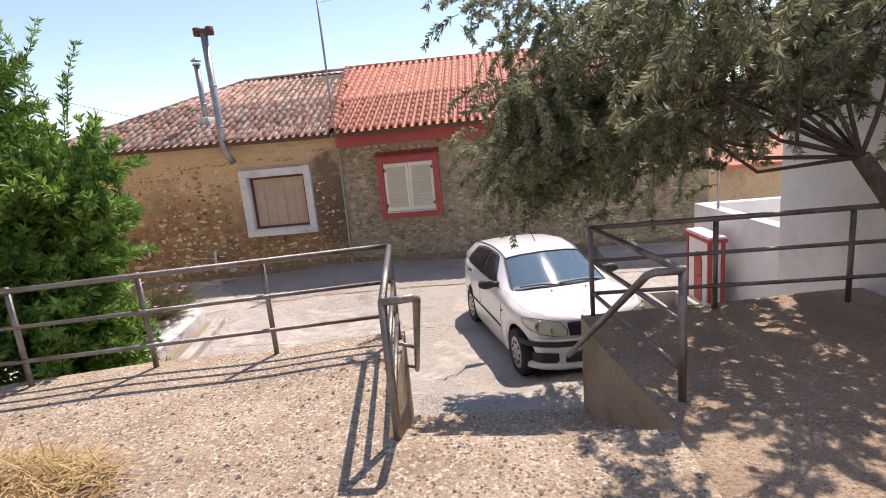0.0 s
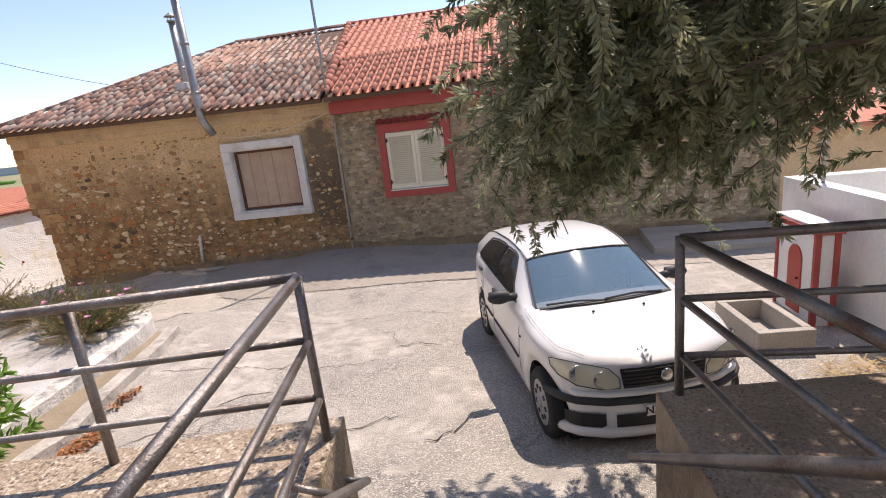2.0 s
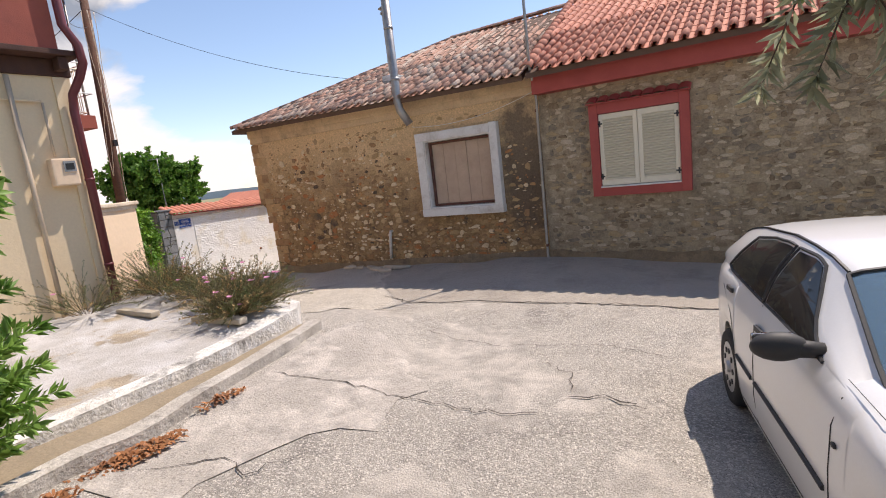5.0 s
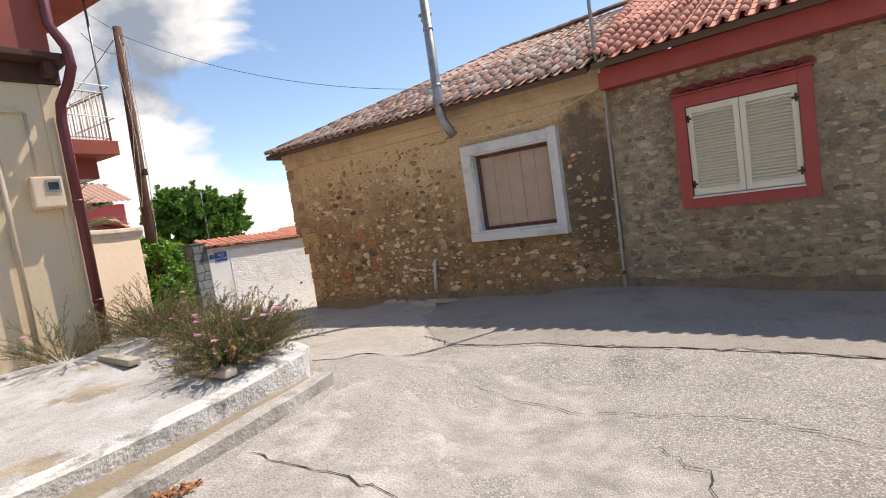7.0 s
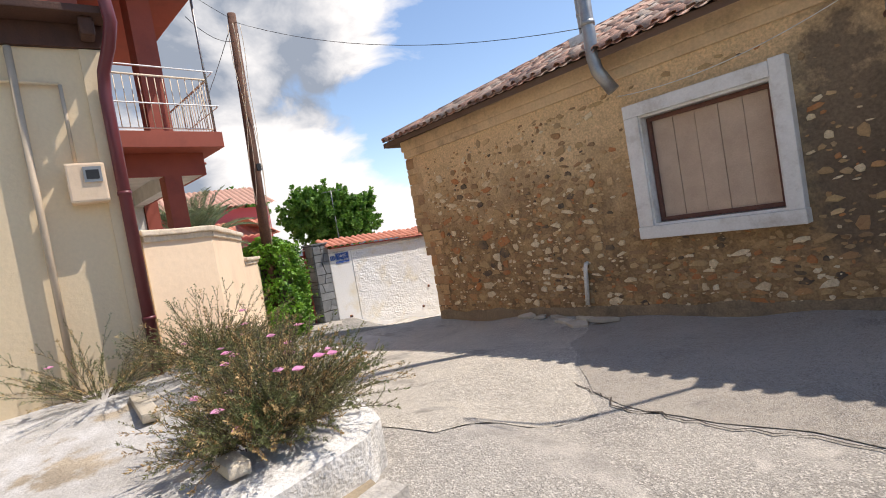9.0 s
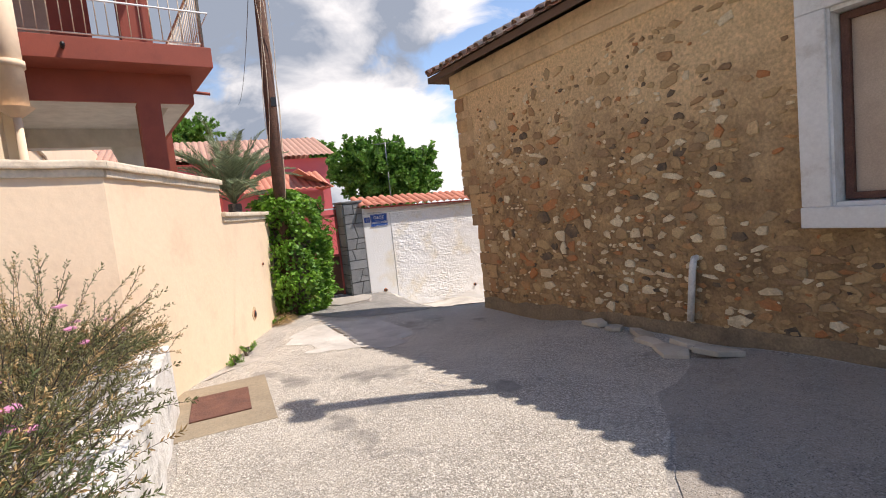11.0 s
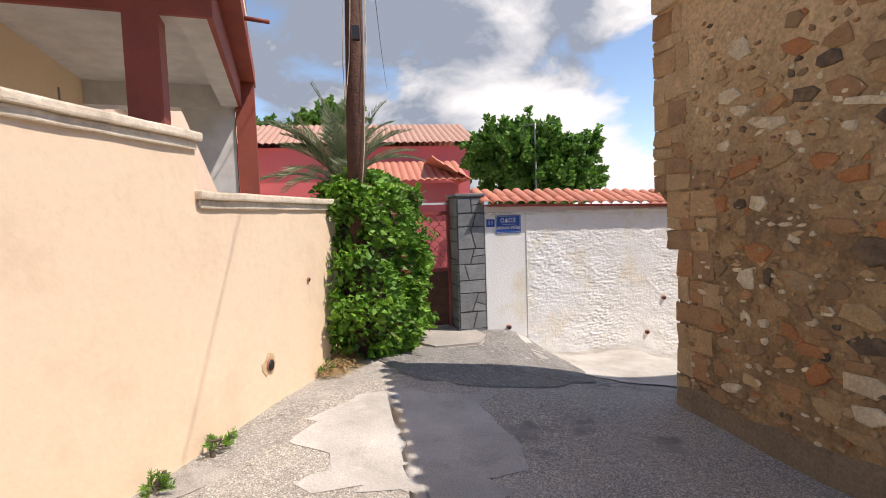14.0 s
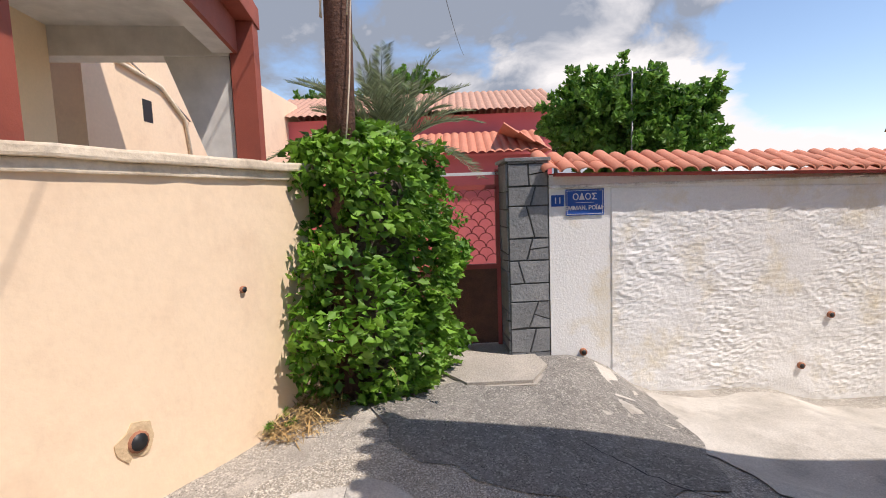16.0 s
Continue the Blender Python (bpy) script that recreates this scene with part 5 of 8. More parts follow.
gate = thing("garden_gate", label="dark red iron gate with scalloped grille over a solid panel", category="gate")
gate.matrix_basis = M_WALL @ Matrix.Translation((-0.42, 0.40, 0))
GW = 1.35
box_part("panel", (-GW, 0, 0.32), (0, 0.03, 1.12), M["rust"], gate, "solid brown sheet panel")
bm = bmesh.new()
for q in (((-GW, -0.01, 1.12), (0, 0.04, 1.17)), ((-GW, -0.01, 1.95), (0, 0.04, 2.0)), ((-GW, -0.01, 0.3), (-GW + 0.04, 0.04, 2.16)), ((-0.04, -0.01, 0.3), (0, 0.04, 2.16))):
    add_box(bm, *q)
part("gate_frame", bm, M["red_paint"], gate)
bm = bmesh.new()
r = 0.075
for row in range(10):
    for k in range(9):
        cx = -GW + 0.08 + k * 2 * r + (r if row % 2 else 0)
        if cx > -0.06:
            continue
        add_tube(bm, [(cx + r * math.cos(a), 0.015, 1.2 + row * 0.075 + r * math.sin(a)) for a in [j * math.pi / 6 for j in range(7)]], 0.006, 4)
part("grille", bm, M["red_paint"], gate, "scalloped wrought-iron grille")
box_part("top_rail", (-GW, -0.01, 2.10), (0, 0.03, 2.13), M["sign_white"], gate, "pale upper bar")
bm = bmesh.new()
add_prism(bm, [(-12.5, 11.0), (-11.75, 11.55), (-11.78, 12.15), (-12.2, 12.35), (-12.95, 12.2), (-13.2, 11.4)], 0.0, 0.30)
bmesh.ops.bevel(bm, geom=[e for e in bm.edges if all(v.co.z > 0.2 for v in e.verts)], offset=0.03, segments=2, affect="EDGES")
structure(part("threshold", bm, M["patch"]), "worn concrete threshold slab before the gate", "step")

# blue street sign and house number
sg = thing("street_sign", label="blue enamel street name sign with white Greek lettering", category="street sign")
sg.matrix_basis = M_WALL @ Matrix.Translation((0.16, -0.006, 1.66))
box_part("plate", (0, -0.006, 0), (0.38, 0, 0.255), M["sign_blue"], sg, bevel=0.002)
bm = bmesh.new()
for q in (((0.012, -0.0075, 0.012), (0.368, -0.006, 0.016)), ((0.012, -0.0075, 0.239), (0.368, -0.006, 0.243)), ((0.012, -0.0075, 0.016), (0.016, -0.006, 0.239)),
          ((0.364, -0.0075, 0.016), (0.368, -0.006, 0.239)), ((0.10, -0.0075, 0.122), (0.28, -0.006, 0.127))):
    add_box(bm, *q)
part("border", bm, M["sign_white"], sg)


def lettering(name, text, size, at, parent, mat):
    cu = bpy.data.curves.new(name, "FONT")
    cu.body, cu.size, cu.align_x, cu.align_y, cu.extrude, cu.offset = text, size, "CENTER", "CENTER", 0.0008, 0.0012
    cu.materials.append(mat)
    ob = new(name, cu)
    ob.parent = parent
    ob.matrix_basis = pose(*at, 90, 0, 0)
    return ob


lettering("lettering", "ΟΔΟΣ", 0.085, (0.19, -0.008, 0.178), sg, M["sign_white"])
lettering("lettering", "ΕΜΜΑΝ. ΡΟΪΔΗ", 0.054, (0.19, -0.008, 0.072), sg, M["sign_white"])
sn = thing("house_number", label="small blue enamel house number plate", category="number plate")
sn.matrix_basis = M_WALL @ Matrix.Translation((0.02, -0.006, 1.755))
box_part("plate", (0, -0.006, 0), (0.125, 0, 0.11), M["sign_blue"], sn, bevel=0.002)
lettering("lettering", "11", 0.085, (0.062, -0.008, 0.055), sn, M["sign_white"])
for u, z in ((0.32, 0.30), (2.6, 0.03), (2.9, 0.55)):
    ob = thing("wall_outlet", label="little clay drain outlet in the white wall", category="drain hole")
    ob.matrix_basis = M_WALL @ Matrix.Translation((u, 0, z))
    tube_part("pipe", [(0, 0.05, 0), (0, -0.04, 0)], 0.035, M["earthenware"], ob, n=10)
    tube_part("dark_bore", [(0, 0.0, 0), (0, -0.042, 0)], 0.025, M["black"], ob, n=10)

# tile coping of the white wall
cop = thing("tile_coping", label="row of red clay tiles capping the white wall", category="coping", kind="structure")
cop.matrix_basis = M_WALL


def barrel(width, length, rise, seg=6, thick=0.014):
    """One barrel tile, open below, running along y from 0 to length, narrower at its upper end."""
    vs, fs = [], []
    for y, w in ((0, width), (length, width * 0.84)):
        for rr in (1.0, 1.0 - 2 * thick / width):
            for j in range(seg + 1):
                a = math.pi * j / seg
                vs.append((-math.cos(a) * w * 0.5 * rr, y, math.sin(a) * rise * (rr if rr == 1 else rr - 0.06)))
    n = seg + 1
    for j in range(seg):
        fs += [(j, j + 1, 2 * n + j + 1, 2 * n + j), (j + 1, j, n + j, n + j + 1)]
    return vs, fs


tv, tf = barrel(0.17, 0.36, 0.055)
tile_mesh = bpy.data.meshes.new("coping_tile")
tile_mesh.from_pydata(tv, [], tf)
tile_mesh.materials.append(M["tile_red_piece"])
tile_mesh.shade_smooth()
rnd = random.Random(5)
u = 0.0
while u < 8.9:
    for row, (y0, z0) in enumerate(((-0.12, 0.02), (0.10, 0.10))):
        ob = new("tile", tile_mesh)
        ob.parent = cop
        ob.matrix_basis = pose(u + rnd.uniform(-0.006, 0.006), y0, wall_top(u) + z0, 19 + rnd.uniform(-2, 2), rnd.uniform(-2, 2), rnd.uniform(-2, 2))
    u += 0.168
bm = bmesh.new()
add_box(bm, (0, -0.09, 2.045), (9.0, 0.28, 2.075), M_WALL @ Matrix.Translation((0, 0, 0)) @ Matrix.Rotation(0.022, 4, "Y"))
structure(part("coping_bed", bm, M["red_paint"]), "red mortar bed under the coping tiles", "coping")

# ---- wooden pole ----
pole = thing("utility_pole", label="leaning brown wooden utility pole with loose white wires", category="utility pole")
PB, PT = Vector((-11.47, 10.62, 0.2)), Vector((-11.42, 10.80, 7.15))
tube_part("shaft", [PB, PB.lerp(PT, 0.5), PT], 0.118, M["wood_pole"], pole, n=16, r_end=0.085)
box_part("bracket", (-11.30, 10.70, 3.88), (-11.22, 10.78, 4.02), M["black"], pole, "small black insulator")
rnd = random.Random(8)
for k in range(4):
    a0 = rnd.uniform(-1.0, 1.2)
    pts = []
    for j in range(16):
        z = 3.2 + (6.9 - 3.2) * j / 15 if k < 3 else 2.2 + j * 0.3
        c = PB.lerp(PT, (z - 0.2) / 6.95)
        a = a0 + 0.5 * math.sin(z * 1.3 + k)
        pts.append(c + Vector((math.cos(a), math.sin(a), 0)) * (0.125 + 0.03 * abs(math.sin(z * 2 + k))))
    tube_part("wire", pts, 0.007, M["cap"], pole, "loose white wire", n=4)

# manhole cover
mh = thing("manhole_cover", (-7.02, 9.30, street_z(-7.0, 9.3) + 0.02), -2, "rusty square iron manhole cover in a concrete surround", "manhole cover")
box_part("surround", (-0.62, -0.36, -0.08), (0.62, 0.42, 0.0), M["gutter"], mh, "pale concrete surround", bevel=0.01)
box_part("cover", (-0.30, -0.21, 0.0), (0.30, 0.25, 0.012), M["rust"], mh, "rusty iron plate", bevel=0.004)


# ---- railings, shrine, trough and white walls beside the terrace ----
def post(parent, x, y, z0=1.84, z1=2.68, r=0.021):
    tube_part("post", [(x, y, z0), (x, y, z1)], r, M["steel"], parent, n=10)


def bars(parent, a, b, heights, r=0.02, top_r=0.022):
    for k, (za, zb) in enumerate(heights):
        tube_part("rail_bar", [(*a, za), (*b, zb)], top_r if k == 0 else r * 0.85, M["steel"], parent, n=10)


def west_railing():
    t = thing("railing_west", label="weathered steel tube railing with three bars along the terrace edge", category="railing")
    A, B = (0.88, 4.60), (-4.2, 3.62)
    bars(t, A, B, [(2.68, 2.63), (2.39, 2.35), (2.11, 2.08)])
    for x, y in (A, (-0.11, 4.46), (-1.03, 4.28), (-1.93, 4.08), (-2.8, 3.90), (-3.7, 3.72)):
        post(t, x, y, 1.80)
    s = thing("stair_rail_west", label="weathered steel handrail beside the steps, cranked down along them", category="railing")
    C = (1.12, 3.13)
    bars(s, C, (0.89, 4.57), [(2.67, 2.68), (2.38, 2.39), (2.10, 2.11)])
    post(s, *C, 1.70, 2.67, 0.023)
    tube_part("hand_rail", [(*C, 2.67), (1.27, 3.14, 2.68), (1.29, 3.17, 2.66), (0.98, 4.73, 1.56)], 0.022, M["steel"], s, n=10)
    tube_part("bracket", [(0.94, 4.08, 2.08), (1.10, 4.10, 2.02)], 0.014, M["steel"], s, n=8)
    tube_part("bracket", [(0.88, 4.62, 1.66), (0.99, 4.68, 1.60)], 0.014, M["steel"], s, n=8)


def east_railing():
    t = thing("railing_east", label="weathered steel tube railing with three bars on top of the bank", category="railing")
    A, B = (2.51, 4.92), (7.0, 4.78)
    bars(t, A, B, [(2.64, 2.68), (2.36, 2.40), (2.08, 2.12)])
    for x, y in (A, (3.51, 4.93), (4.52, 4.88), (5.5, 4.84), (6.5, 4.80)):
        post(t, x, y, 1.80, 2.65)
    s = thing("stair_rail_east", label="weathered steel handrail across the retaining block, cranked down along the steps", category="railing")
    C = (2.69, 3.42)
    bars(s, C, (2.52, 4.90), [(2.65, 2.64), (2.36, 2.36), (2.08, 2.08)])
    post(s, *C, 1.80, 2.65, 0.023)
    tube_part("hand_rail", [(*C, 2.65), (2.54, 3.40, 2.655), (2.51, 3.44, 2.63), (2.29, 4.94, 1.52)], 0.022, M["steel"], s, n=10)
    tube_part("bracket", [(2.50, 4.90, 1.60), (2.30, 4.90, 1.55)], 0.014, M["steel"], s, n=8)


west_railing()
east_railing()

tr = thing("trough", (4.21, 7.87, 0.70), 4, "old grey concrete washing trough beside the shrine", "trough")
for nm, lo, hi in (("side", (-0.26, -0.45, 0), (0.26, -0.37, 0.28)), ("side", (-0.26, 0.37, 0), (0.26, 0.45, 0.28)), ("side", (-0.26, -0.37, 0), (-0.18, 0.37, 0.28)),
                   ("side", (0.18, -0.37, 0), (0.26, 0.37, 0.28)), ("bottom", (-0.18, -0.37, 0), (0.18, 0.37, 0.06))):
    box_part(nm, lo, hi, M["patch"], tr, bevel=0.012)

sh = thing("shrine", (4.99, 8.44, 0.72), 0, "white-washed masonry shrine with dark red trim and an arched red door", "shrine")
box_part("body", (-0.21, -0.39, 0), (-0.01, 0.39, 1.0), M["white_wall"], sh, bevel=0.01)
box_part("top", (-0.25, -0.43, 1.0), (0.03, 0.43, 1.06), M["red_paint"], sh, "dark red cornice", bevel=0.008)
box_part("roof_cap", (-0.23, -0.41, 1.06), (0.01, 0.41, 1.09), M["white_wall"], sh, bevel=0.01)
for x, y in ((-0.21, -0.39), (-0.03, -0.39), (-0.21, 0.36)):
    box_part("corner_trim", (x - 0.02, y - 0.02, 0), (x + 0.035, y + 0.03, 1.0), M["red_paint"], sh, "dark red corner band", bevel=0.006)
bm = bmesh.new()
arch_pts = [(-0.13, 0.06), (0.13, 0.06)] + [(0.13 * math.cos(a), 0.66 + 0.15 * math.sin(a)) for a in [k * math.pi / 10 for k in range(11)]]
front = [bm.verts.new((-0.225, x - 0.02, z)) for x, z in arch_pts]
back = [bm.verts.new((-0.205, x - 0.02, z)) for x, z in arch_pts]
bm.faces.new(front)
for k in range(len(front)):
    bm.faces.new((front[k], back[k], back[(k + 1) % len(front)], front[(k + 1) % len(front)]))
bmesh.ops.recalc_face_normals(bm, faces=bm.faces)
part("door", bm, material("door_red", (0.50, 0.075, 0.05), rough=0.5, fine=0.05), sh, "bright red arched door")
tube_part("knob", [(-0.225, -0.10, 0.45), (-0.245, -0.10, 0.45)], 0.012, M["black"], sh)

# white boundary walls and the house they belong to
bm = bmesh.new()
add_prism(bm, [(5.16, 9.55), (5.16, 5.0), (5.34, 5.0), (5.34, 9.35), (7.8, 9.35), (7.8, 9.55)], 0.3, lambda x, y: 2.09)
structure(part("wall_yard_white", bm, M["white_wall"]), "plain white-washed yard wall", "wall")
wh = thing("white_house", label="plain white-washed house wall rising beside the terrace", category="house")
box_part("wall", (4.86, -4.0, 0.3), (9.5, 6.5, 5.6), M["white_wall"], wh, bevel=0.01)
tube_part("wall_pipe", [(5.26, 8.9, 2.08), (5.26, 8.9, 2.75), (5.26, 8.8, 3.1)], 0.02, M["zinc"], wh, n=6)
# low tiled wall and white building further along the street
bm = bmesh.new()
add_prism(bm, [(7.2, 13.9), (13.5, 13.2), (13.5, 13.45), (7.2, 14.15)], 0.0, 2.35)
w_low = structure(part("wall_east_low", bm, M["plaster_old"]), "low old rendered wall beyond the houses", "wall")
roof_slab("roof_low_east", [(7.3, 13.55, 2.35), (13.7, 12.85, 2.35), (13.9, 14.6, 3.0), (7.3, 15.3, 3.0)], M["tile_red"], "low red tiled roof beyond the houses")
box_part("far_white_building", (7.6, 16.5, 0.0), (14.5, 22.0, 4.4), M["white_wall"])
tagged(bpy.data.objects["far_white_building"], "plain white building seen between the branches", "building")
cf = thing("entrance_slab", (5.9, 12.7, 0.0), -4, "grey concrete entrance slab at the foot of the far house", "pavement", kind="structure")
box_part("slab", (-1.6, -0.7, 0.2), (1.6, 0.9, 0.55), M["patch"], cf, bevel=0.02)


# ---- parked car ----
def lerp_table(table, x):
    xs = [t[0] for t in table]
    return float(np.interp(x, xs, [t[1] for t in table]))


HALF = [(-1.92, 0.58), (-1.88, 0.66), (-1.75, 0.74), (-1.4, 0.79), (-0.6, 0.80), (0.6, 0.80), (1.0, 0.795), (1.15, 0.78), (1.3, 0.745), (1.42, 0.70), (1.53, 0.60), (1.62, 0.42), (1.66, 0.20)]
BELT = [(-1.92, 0.90), (-1.86, 1.02), (-1.5, 1.03), (-0.6, 0.98), (0.4, 0.93), (0.64, 0.90), (0.9, 0.875), (1.2, 0.83), (1.4, 0.79), (1.55, 0.76), (1.66, 0.73)]
CROWN = [(-1.92, 0.0), (0.5, 0.02), (0.9, 0.045), (1.4, 0.04), (1.58, 0.03), (1.66, 0.005)]
RAIL_Z = [(-1.86, 1.03), (-1.78, 1.12), (-1.58, 1.25), (-1.2, 1.305), (-0.5, 1.325), (-0.1, 1.285), (0.1, 1.22), (0.64, 0.905)]
RAIL_W = [(-1.86, 0.64), (-1.58, 0.54), (-0.6, 0.56), (0.1, 0.535), (0.64, 0.63)]
TOP_Z = [(-1.86, 1.05), (-1.78, 1.16), (-1.55, 1.30), (-1.2, 1.355), (-0.5, 1.375), (-0.1, 1.335), (0.1, 1.275), (0.66, 0.935)]
WHEELS = (1.13, -1.25)


def arch(x):
    z = 0.19
    for w in WHEELS:
        d = 0.335 ** 2 - (x - w) ** 2
        if d > 0:
            z = max(z, 0.285 + math.sqrt(d))
    return z


def body_row(x, side):
    """Points of half a cross-section from sill to shoulder."""
    w, zt, zb = lerp_table(HALF, x), lerp_table(BELT, x), arch(x)
    out = []
    for f, k in ((0, 0.955), (0.12, 0.985), (0.3, 1.0), (0.55, 1.0), (0.8, 0.985), (0.93, 0.955), (1.0, 0.91)):
        out.append(Vector((x, side * w * k, zb + (zt - zb) * f)))
    return out


def cabin_side(x, v, side, out=0.0):
    wb, zb = lerp_table(HALF, x) * 0.915, lerp_table(BELT, x) - 0.005
    wr, zr = lerp_table(RAIL_W, x), lerp_table(RAIL_Z, x)
    y = wb + (wr - wb) * v + 0.03 * math.sin(math.pi * v)
    return Vector((x, side * (y + out), zb + (zr - zb) * v + out * 0.25))


def cabin_top(x, u, out=0.0):
    """u from 0 on the roof rail to 1 in the middle."""
    wr, zr, zc = lerp_table(RAIL_W, x), lerp_table(RAIL_Z, x), lerp_table(TOP_Z, x)
    a = u * math.pi / 2
    bow = 0.13 * math.sin(a) * min(1, max(0, x / 0.64))
    return lambda side: Vector((x + bow + out * 0.7, side * wr * math.cos(a), zr + (zc - zr) * math.sin(a) + out))


def panel_on_side(x0v0, side, out, thick=0.004, n=8):
    """A thin pane over the cabin side within a corner list of (x, v)."""
    bm = bmesh.new()
    pts = []
    for (xa, va), (xb, vb) in zip(x0v0, x0v0[1:] + x0v0[:1]):
        for k in range(n):
            t = k / n
            pts.append((xa + (xb - xa) * t, va + (vb - va) * t))
    cx, cv = sum(p[0] for p in pts) / len(pts), sum(p[1] for p in pts) / len(pts)
    mid = bm.verts.new(cabin_side(cx, cv, side, out))
    inner = [bm.verts.new(cabin_side(cx + (x - cx) * 0.5, cv + (v - cv) * 0.5, side, out)) for x, v in pts]
    rim = [bm.verts.new(cabin_side(x, v, side, out)) for x, v in pts]
    low = [bm.verts.new(cabin_side(x, v, side, out - thick)) for x, v in pts]
    m = len(pts)
    for k in range(m):
        j = (k + 1) % m
        bm.faces.new((mid, inner[k], inner[j]))
        bm.faces.new((inner[k], rim[k], rim[j], inner[j]))
        bm.faces.new((rim[k], low[k], low[j], rim[j]))
    bmesh.ops.recalc_face_normals(bm, faces=bm.faces)
    return bm


def parked_car():
    car = thing("car", label="white five-door hatchback parked on the street, with black bumper strips", category="car")
    car.matrix_basis = pose(2.36, 7.66, 0.605, 0, -3.0, -75.5)
    P = M["car_paint"]
    xs = sorted(set([round(v, 3) for v in np.arange(-1.92, 1.651, 0.05)] + [w + d for w in WHEELS for d in (-0.335, -0.33, -0.31, 0.31, 0.33, 0.335)] + [1.64, 1.66]))
    bm = bmesh.new()
    left = [[bm.verts.new(p) for p in body_row(x, 1)] for x in xs]
    right = [[bm.verts.new(p) for p in body_row(x, -1)] for x in xs]
    for rows in (left, right):
        for A, B in zip(rows, rows[1:]):
            for k in range(len(A) - 1):
                bm.faces.new((A[k], A[k + 1], B[k + 1], B[k]))
    # bonnet and tail tops, open where the cabin is
    tops = []
    for i, x in enumerate(xs):
        zt, cr, w = lerp_table(BELT, x), lerp_table(CROWN, x), lerp_table(HALF, x) * 0.91
        tops.append([left[i][-1]] + [bm.verts.new((x, w * f, zt + cr * math.sqrt(max(0, 1 - f * f)) + 0.012)) for f in (0.82, 0.5, 0.0, -0.5, -0.82)] + [right[i][-1]])
    for i in range(len(xs) - 1):
        if xs[i] >= 0.55 or xs[i + 1] <= -1.70:
            for k in range(6):
                bm.faces.new((tops[i][k], tops[i][k + 1], tops[i + 1][k + 1], tops[i + 1][k]))
    for i in (0, len(xs) - 1):
        ring = left[i] + tops[i][1:-1] + right[i][::-1]
        bm.faces.new(ring if i else ring[::-1])
    bmesh.ops.recalc_face_normals(bm, faces=bm.faces)
    part("body", bm, P, car, smooth=True)
    def nose(y, z, out=0.0):
        x = float(np.interp(abs(y), [0, 0.20, 0.42, 0.60, 0.70, 0.745, 0.78], [1.675, 1.665, 1.63, 1.54, 1.43, 1.31, 1.16]))
        return Vector((x + out * math.cos(y * 1.2), y + out * math.sin(y * 1.2), z))
    # cabin shell: pillars, roof
    cx = [0.64, 0.6, 0.5, 0.4, 0.3, 0.2, 0.1, 0.03, -0.05, -0.25, -0.5, -0.8, -1.1, -1.35, -1.5, -1.6, -1.7, -1.78, -1.86]
    bm = bmesh.new()
    for side in (1, -1):
        g = [[bm.verts.new(cabin_side(x, v, side)) for v in (0, 0.2, 0.5, 0.8, 1.0)] for x in cx]
        t = [[bm.verts.new(cabin_top(x, u)(side)) for u in (0.0, 0.12, 0.3, 0.6, 1.0)] for x in cx]
        for i in range(len(cx) - 1):
            for k in range(4):
                bm.faces.new((g[i][k], g[i][k + 1], g[i + 1][k + 1], g[i + 1][k]))
                if k == 0 or cx[i] <= 0.101:
                    bm.faces.new((t[i][k], t[i][k + 1], t[i + 1][k + 1], t[i + 1][k]))
    bmesh.ops.remove_doubles(bm, verts=bm.verts, dist=1e-4)
    bmesh.ops.recalc_face_normals(bm, faces=bm.faces)
    part("roof", bm, P, car, smooth=True)
    # windscreen with its black surround
    bm = bmesh.new()
    wx = [0.655, 0.55, 0.42, 0.3, 0.2, 0.115]
    us = (0.10, 0.3, 0.6, 1.0)
    rows = []
    for x in wx:
        r = [bm.verts.new(cabin_top(x, u, 0.004)(1)) for u in us] + [bm.verts.new(cabin_top(x, u, 0.004)(-1)) for u in us[::-1][1:]]
        rows.append(r)
    for A, B in zip(rows, rows[1:]):
        for k in range(len(A) - 1):
            bm.faces.new((A[k], A[k + 1], B[k + 1], B[k]))
    bmesh.ops.recalc_face_normals(bm, faces=bm.faces)
    part("windscreen", bm, M["windscreen"], car, "glass with the sky's blue reflection put into its tint", smooth=True)
    edge = [cabin_top(x, 0.11, 0.006)(1) for x in wx] + [cabin_top(wx[-1], u, 0.006)(1) for u in us] + [cabin_top(wx[-1], u, 0.006)(-1) for u in us[::-1]] + \
        [cabin_top(x, 0.11, 0.006)(-1) for x in wx[::-1]] + [cabin_top(wx[0], u, 0.006)(-1) for u in us] + [cabin_top(wx[0], u, 0.006)(1) for u in us[::-1]]
    part("windscreen_seal", add_tube(bmesh.new(), edge, 0.011, 5), M["plastic"], car, "black rubber seal")
    # rear window
    bm = bmesh.new()
    rx = [-1.60, -1.68, -1.75, -1.82]
    rows = [[bm.verts.new(cabin_top(x, u, 0.012)(1)) for u in us] + [bm.verts.new(cabin_top(x, u, 0.012)(-1)) for u in us[::-1][1:]] for x in rx]
    for A, B in zip(rows, rows[1:]):
        for k in range(len(A) - 1):
            bm.faces.new((A[k], A[k + 1], B[k + 1], B[k]))
    part("rear_window", bm, M["side_glass"], car)
